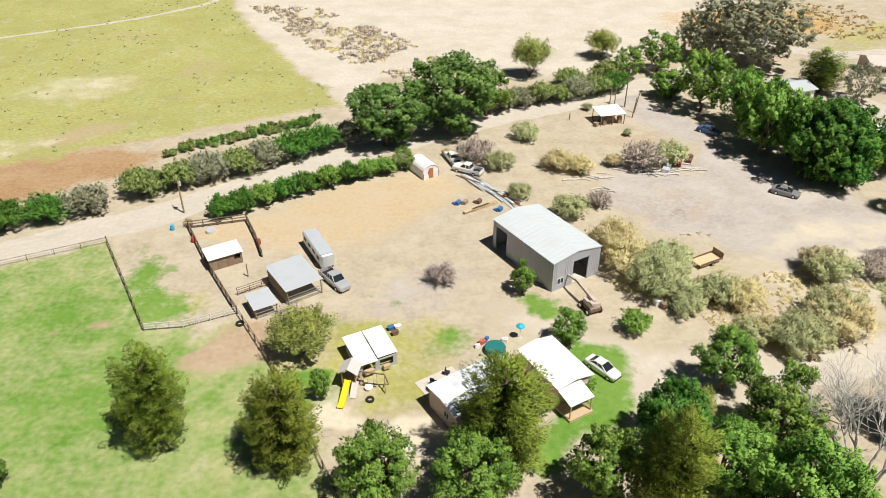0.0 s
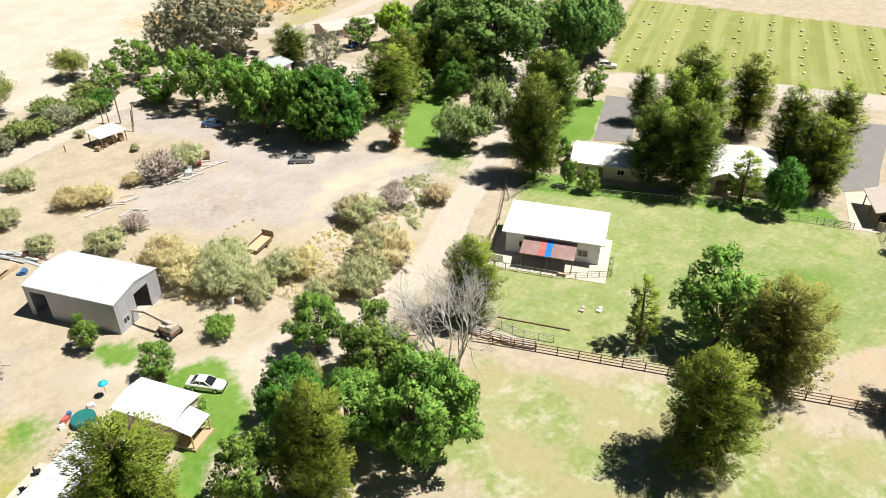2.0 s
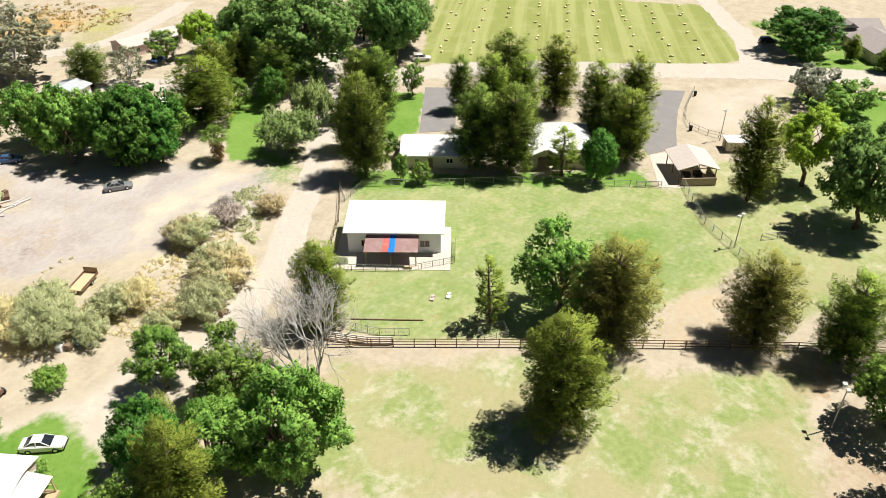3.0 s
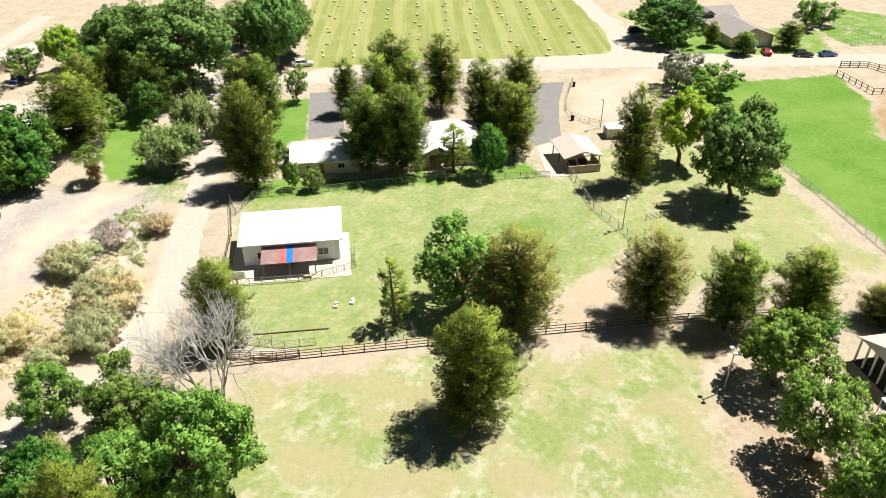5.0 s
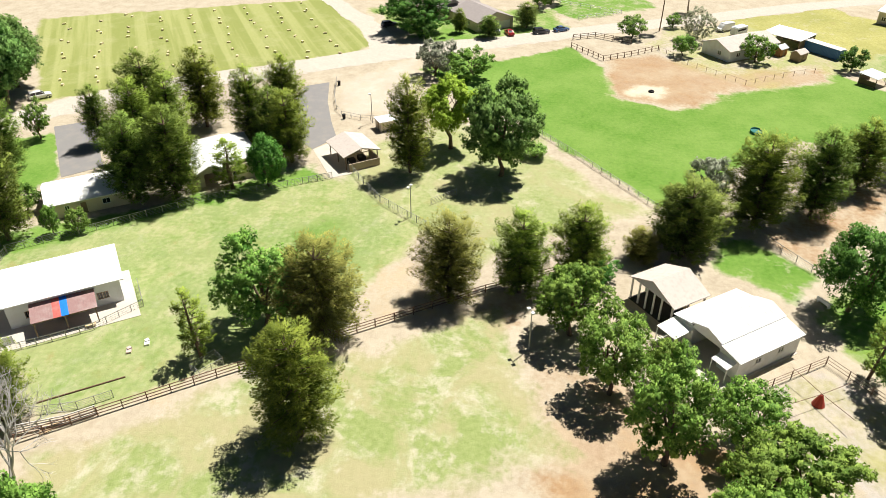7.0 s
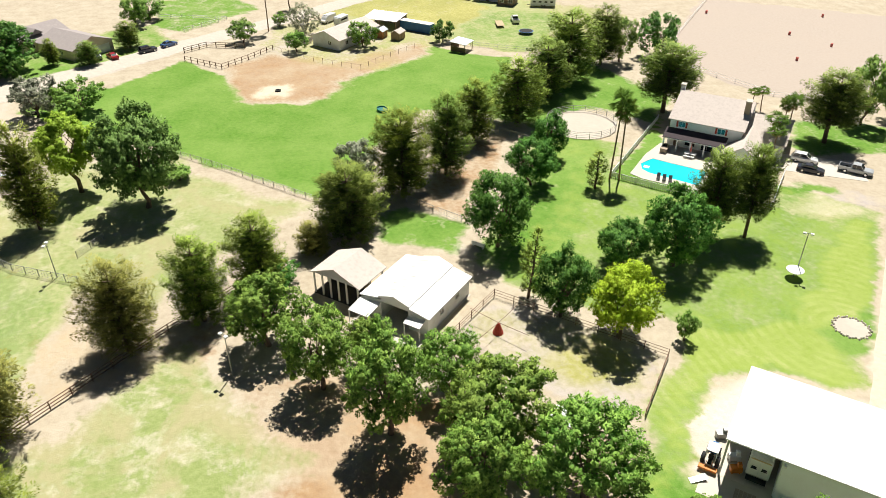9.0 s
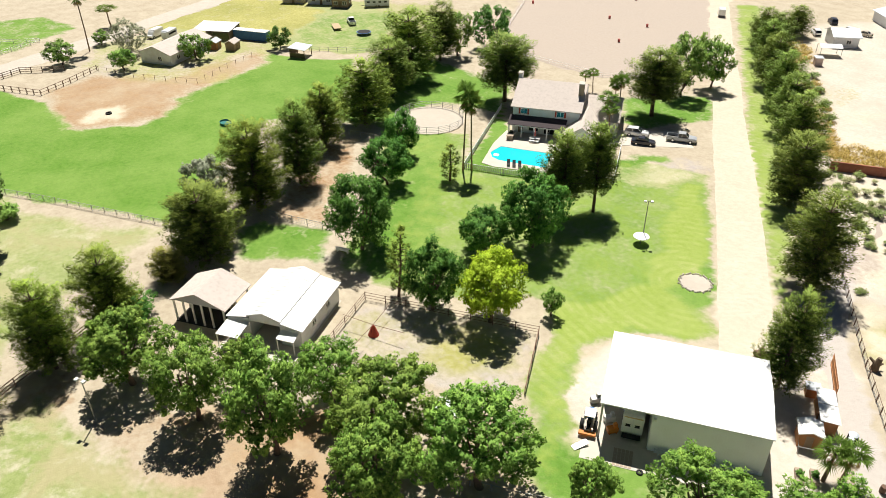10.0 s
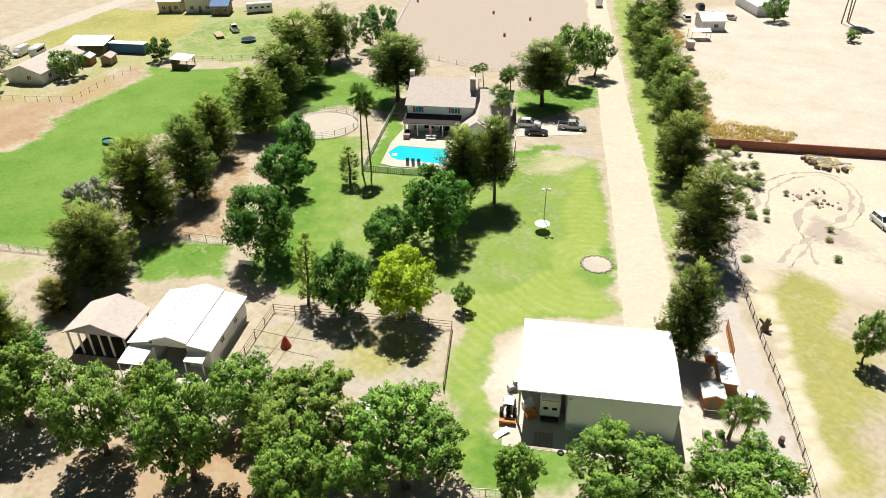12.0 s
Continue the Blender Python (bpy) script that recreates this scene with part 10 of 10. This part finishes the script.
q = tagged(new("loading_ramp", Geo().extrude([(-0.9, 0.0), (0.9, 0.35), (0.9, 0.42), (-0.9, 0.08)], -0.35, 0.35, "x").mesh("loading_ramp", GALV)), "small grey metal ramp on dirt", "ramp")
q.matrix_basis = SHOP @ pose(-1.6, -1.6, 0, 0, 0, -50)
for x, y in ((20.8, 1.0), (22.3, 1.3)):
    q = thing("planter_box", "dark raised planter with low green plants", "planter", SHOP @ pose(x, y, 0), "raised planters")
    part("box", Geo().box(0, 0, 0, 0.8, 1.9, 0.5), TAN_BLOCK, q)
    part("greenery", bush(90 + int(x), 0.9, 0.6, LEAF_DARK, 160, 0.2)[1], None, q, at=pose(0, 0, 0.45))
pav = thing("paver_patch", "small patch of brick pavers before the shop", "pavers", SHOP @ pose(2.2, -3.0, 0))
pv = Geo().box(0, 0, 0, 0.38, 0.38, 0.07).mesh("paver", TAN_BLOCK)
for i in range(5):
    for j in range(6):
        part("paver", pv, None, pav, at=pose(i * 0.42, j * 0.42, 0))
q = thing("water_tank", "grey round tank with a pale lid beside the lane", "tank", SHOP @ pose(26.8, 8.3, 0))
part("tank", Geo().tube([(0, 0, 0), (0, 0, 0.9)], [0.55, 0.55], 16), BLACK, q)
part("lid", Geo().tube([(0, 0, 0.9), (0, 0, 1.0)], [0.55, 0.3], 16), GALV, q)
q = thing("dead_stump", "dark broken tree stump beside the fence", "stump", SHOP @ pose(31.0, 21.6, 0))
part("wood", Geo().tube([(0, 0, -0.1), (0.1, 0, 0.9), (0.3, 0.1, 1.8)], [0.55, 0.42, 0.3], 8).tube([(0.1, 0, 0.8), (-0.8, 0.3, 1.6)], [0.25, 0.15], 6).tube([(0, 0, 0.5), (0.9, 0.4, 0.9)], [0.22, 0.12], 6), BARK, q)
for x, y, mt, lab in ((17.6, 20.0, RUST_PIPE, "rusty farm implement behind the shop"), (18.9, 20.2, BARK, "dark machine part behind the shop"), (-0.9, 5.6, STEEL_POST, "small grey trailer jack beside the shop"), (1.5, 1.4, ORANGE_PAINT, "orange tool cart in the shop bay"), (1.0, 3.0, WHITE_TRIM, "white cabinet in the shop bay")):
    q = tagged(new("equipment", Geo().box(0, 0, 0.2, 1.2, 0.7, 0.6).box(0.3, 0, 0.8, 0.4, 0.4, 0.5).box(-0.4, 0, 0, 0.1, 0.6, 0.3).box(0.4, 0, 0, 0.1, 0.6, 0.3).mesh("equipment", mt)), lab, "equipment")
    q.matrix_basis = SHOP @ pose(x, y, 0.06 if x in (1.5, 1.0) else 0, 0, 0, 30)
q = tagged(new("orange_cone", Geo().tube([(0, 0, 0), (0, 0, 0.05), (0, 0, 0.7)], [0.3, 0.2, 0.05], 8).mesh("orange_cone", ORANGE_PAINT)), "orange marker cone beside the fence", "cone")
q.matrix_basis = SHOP @ pose(29.6, -3.0, 0)
for x, y in ((178, -170), (150, -176), (160, -200), (137, -178), (132, -160)):
    q = tagged(new("arena_barrel", Geo().tube([(0, 0, 0), (0, 0, 0.9)], [0.35, 0.35], 10).mesh("arena_barrel", FADED_RED)), "red barrel standing in the sandy arena", "barrel", "arena barrels")
    q.matrix_basis = pose(x, y, 0)
fence("arena_rail", [(193, -184), (161, -144), (141, -130), (115, -135), (105, -148), (104, -160)], "low pale pipe rail round the arena", 1.1, 5.0, 2, 0.08, 0.06, WHITE_METAL)
for x, y in ((161.2, 42.2), (141.6, 36.6)):
    q = tagged(new("trash_bin", Geo().tube([(0, 0, 0), (0, 0, 1.0), (0, 0, 1.1)], [0.3, 0.38, 0.36], 10).mesh("trash_bin", BLACK)), "black wheeled bin beside the drive", "bin", "bins")
    q.matrix_basis = pose(x, y, 0)
q = thing("trampoline", "round dark trampoline on the lawn", "trampoline", pose(181.9, -107.2, 0))
part("mat", Geo().disc(0, 0, 0.8, 1.9, 0.04, 20), BLACK, q)
part("ring", Geo().disc(0, 0, 0.76, 2.15, 0.04, 20), JUNK_BLUE, q)
for i in range(6):
    part("leg", Geo().box(2.0 * math.cos(i), 2.0 * math.sin(i), 0, 0.08, 0.08, 0.8), STEEL_POST, q)

# the patio behind the ranch home
PATIO = pose(-1.6, 60.7, 0, 0, 0, -57)
patio = structure("patio", Geo().box(-2.3, 3.2, -0.1, 3.8, 5.4, 0.15), CONCRETE, "pale concrete patio behind the home", "pavement")
patio.matrix_basis = PATIO
chair = thing("garden_chair", "dark garden chair on the concrete patio", "chair", PATIO @ pose(-2.6, 1.9, 0.05, 0, 0, 40), "patio chairs")
part("seat", Geo().box(0, 0, 0.42, 0.55, 0.55, 0.06), BLACK, chair)
part("backrest", Geo().box(0, 0.27, 0.46, 0.55, 0.06, 0.55), BLACK, chair)
for x, y in ((-0.24, -0.24), (0.24, -0.24), (-0.24, 0.24), (0.24, 0.24)):
    part("leg", Geo().box(x, y, 0, 0.05, 0.05, 0.42), STEEL_POST, chair)
copy_thing(chair, PATIO @ pose(-1.5, 2.6, 0.05, 0, 0, -60))
copy_thing(chair, PATIO @ pose(-3.2, 4.6, 0.05, 0, 0, 130))
q = thing("patio_grill", "black barbecue grill with a domed lid", "grill", PATIO @ pose(-1.0, 5.0, 0.05, 0, 0, 20))
part("firebox", Geo().box(0, 0, 0.6, 0.9, 0.5, 0.3), BLACK, q)
part("lid", Geo().tube([(-0.44, 0, 0.9), (0.44, 0, 0.9)], [0.25, 0.25], 10), BLACK, q)
part("cart", Geo().box(0, 0, 0.1, 0.8, 0.45, 0.06).box(-0.38, 0, 0, 0.05, 0.4, 0.6).box(0.38, 0, 0, 0.05, 0.4, 0.6), STEEL_POST, q)
q = thing("planter_tub", "green plant in a low tub on the patio", "planter", PATIO @ pose(-0.9, 3.6, 0.05))
part("tub", Geo().tube([(0, 0, 0), (0, 0, 0.4)], [0.3, 0.4], 12), TEAL, q)
part("foliage", bush(93, 1.0, 0.8, LEAF_GREEN, 260, 0.16)[1], None, q, at=pose(0, 0, 0.35))

# sawn boards stacked by the pasture fence
board = Geo().box(0, 0, 0, 3.2, 0.22, 0.06).mesh("sawn_board", PALE_WOOD)
for i in range(12):
    q = tagged(new("sawn_board", board), "pale sawn board stacked beside the pasture fence", "board", "stacked boards")
    q.matrix_basis = pose(51.9 + (i % 4) * 0.26, 49.4 + (i % 4) * 0.1, (i // 4) * 0.062, 0, 0, -48 + rng.uniform(-7, 7))
for x, y, mt, lab in ((-6.9, 74.6, JUNK_BLUE, "blue plastic bin beside the coop"), (-6.3, 73.6, RUST_PIPE, "rusty metal bin beside the coop"), (-6.0, 74.8, WHITE_TRIM, "white plastic bin beside the coop")):
    q = thing("storage_bin", lab, "bin", pose(x, y, 0, 0, 0, 25), "bins beside the coop")
    part("bin", Geo().loft([[(sx * w, sy * w * 0.7, z) for sx, sy in ((-1, -1), (1, -1), (1, 1), (-1, 1))] for w, z in ((0.34, 0), (0.42, 0.55))]), mt, q)
    part("lid", Geo().box(0, 0, 0.55, 0.9, 0.64, 0.05), mt, q)

# baled hay on the mown field
bale = Geo().box(0, 0, 0, 1.0, 0.5, 0.42).mesh("hay_bale", STRAW)
d, s = Vector((0.886, 0.464, 0)), Vector((0.464, -0.886, 0))
k = 0
for i in range(9):
    for j in range(13):
        p = Vector((150, 104, 0)) + s * (i * 8.6 - 2 + rng.uniform(-1, 1)) + d * (j * 7.0 + rng.uniform(-3, 3) - 4)
        if edge_distance(np.array([p.x]), np.array([p.y]), HAY_FIELD)[0] > 1.5:
            q = tagged(new("hay_bale", bale), "small straw-coloured hay bale on mown field", "hay bale", "bales on the field")
            q.matrix_basis = pose(p.x, p.y, 0, 0, 0, rng.uniform(0, 180))
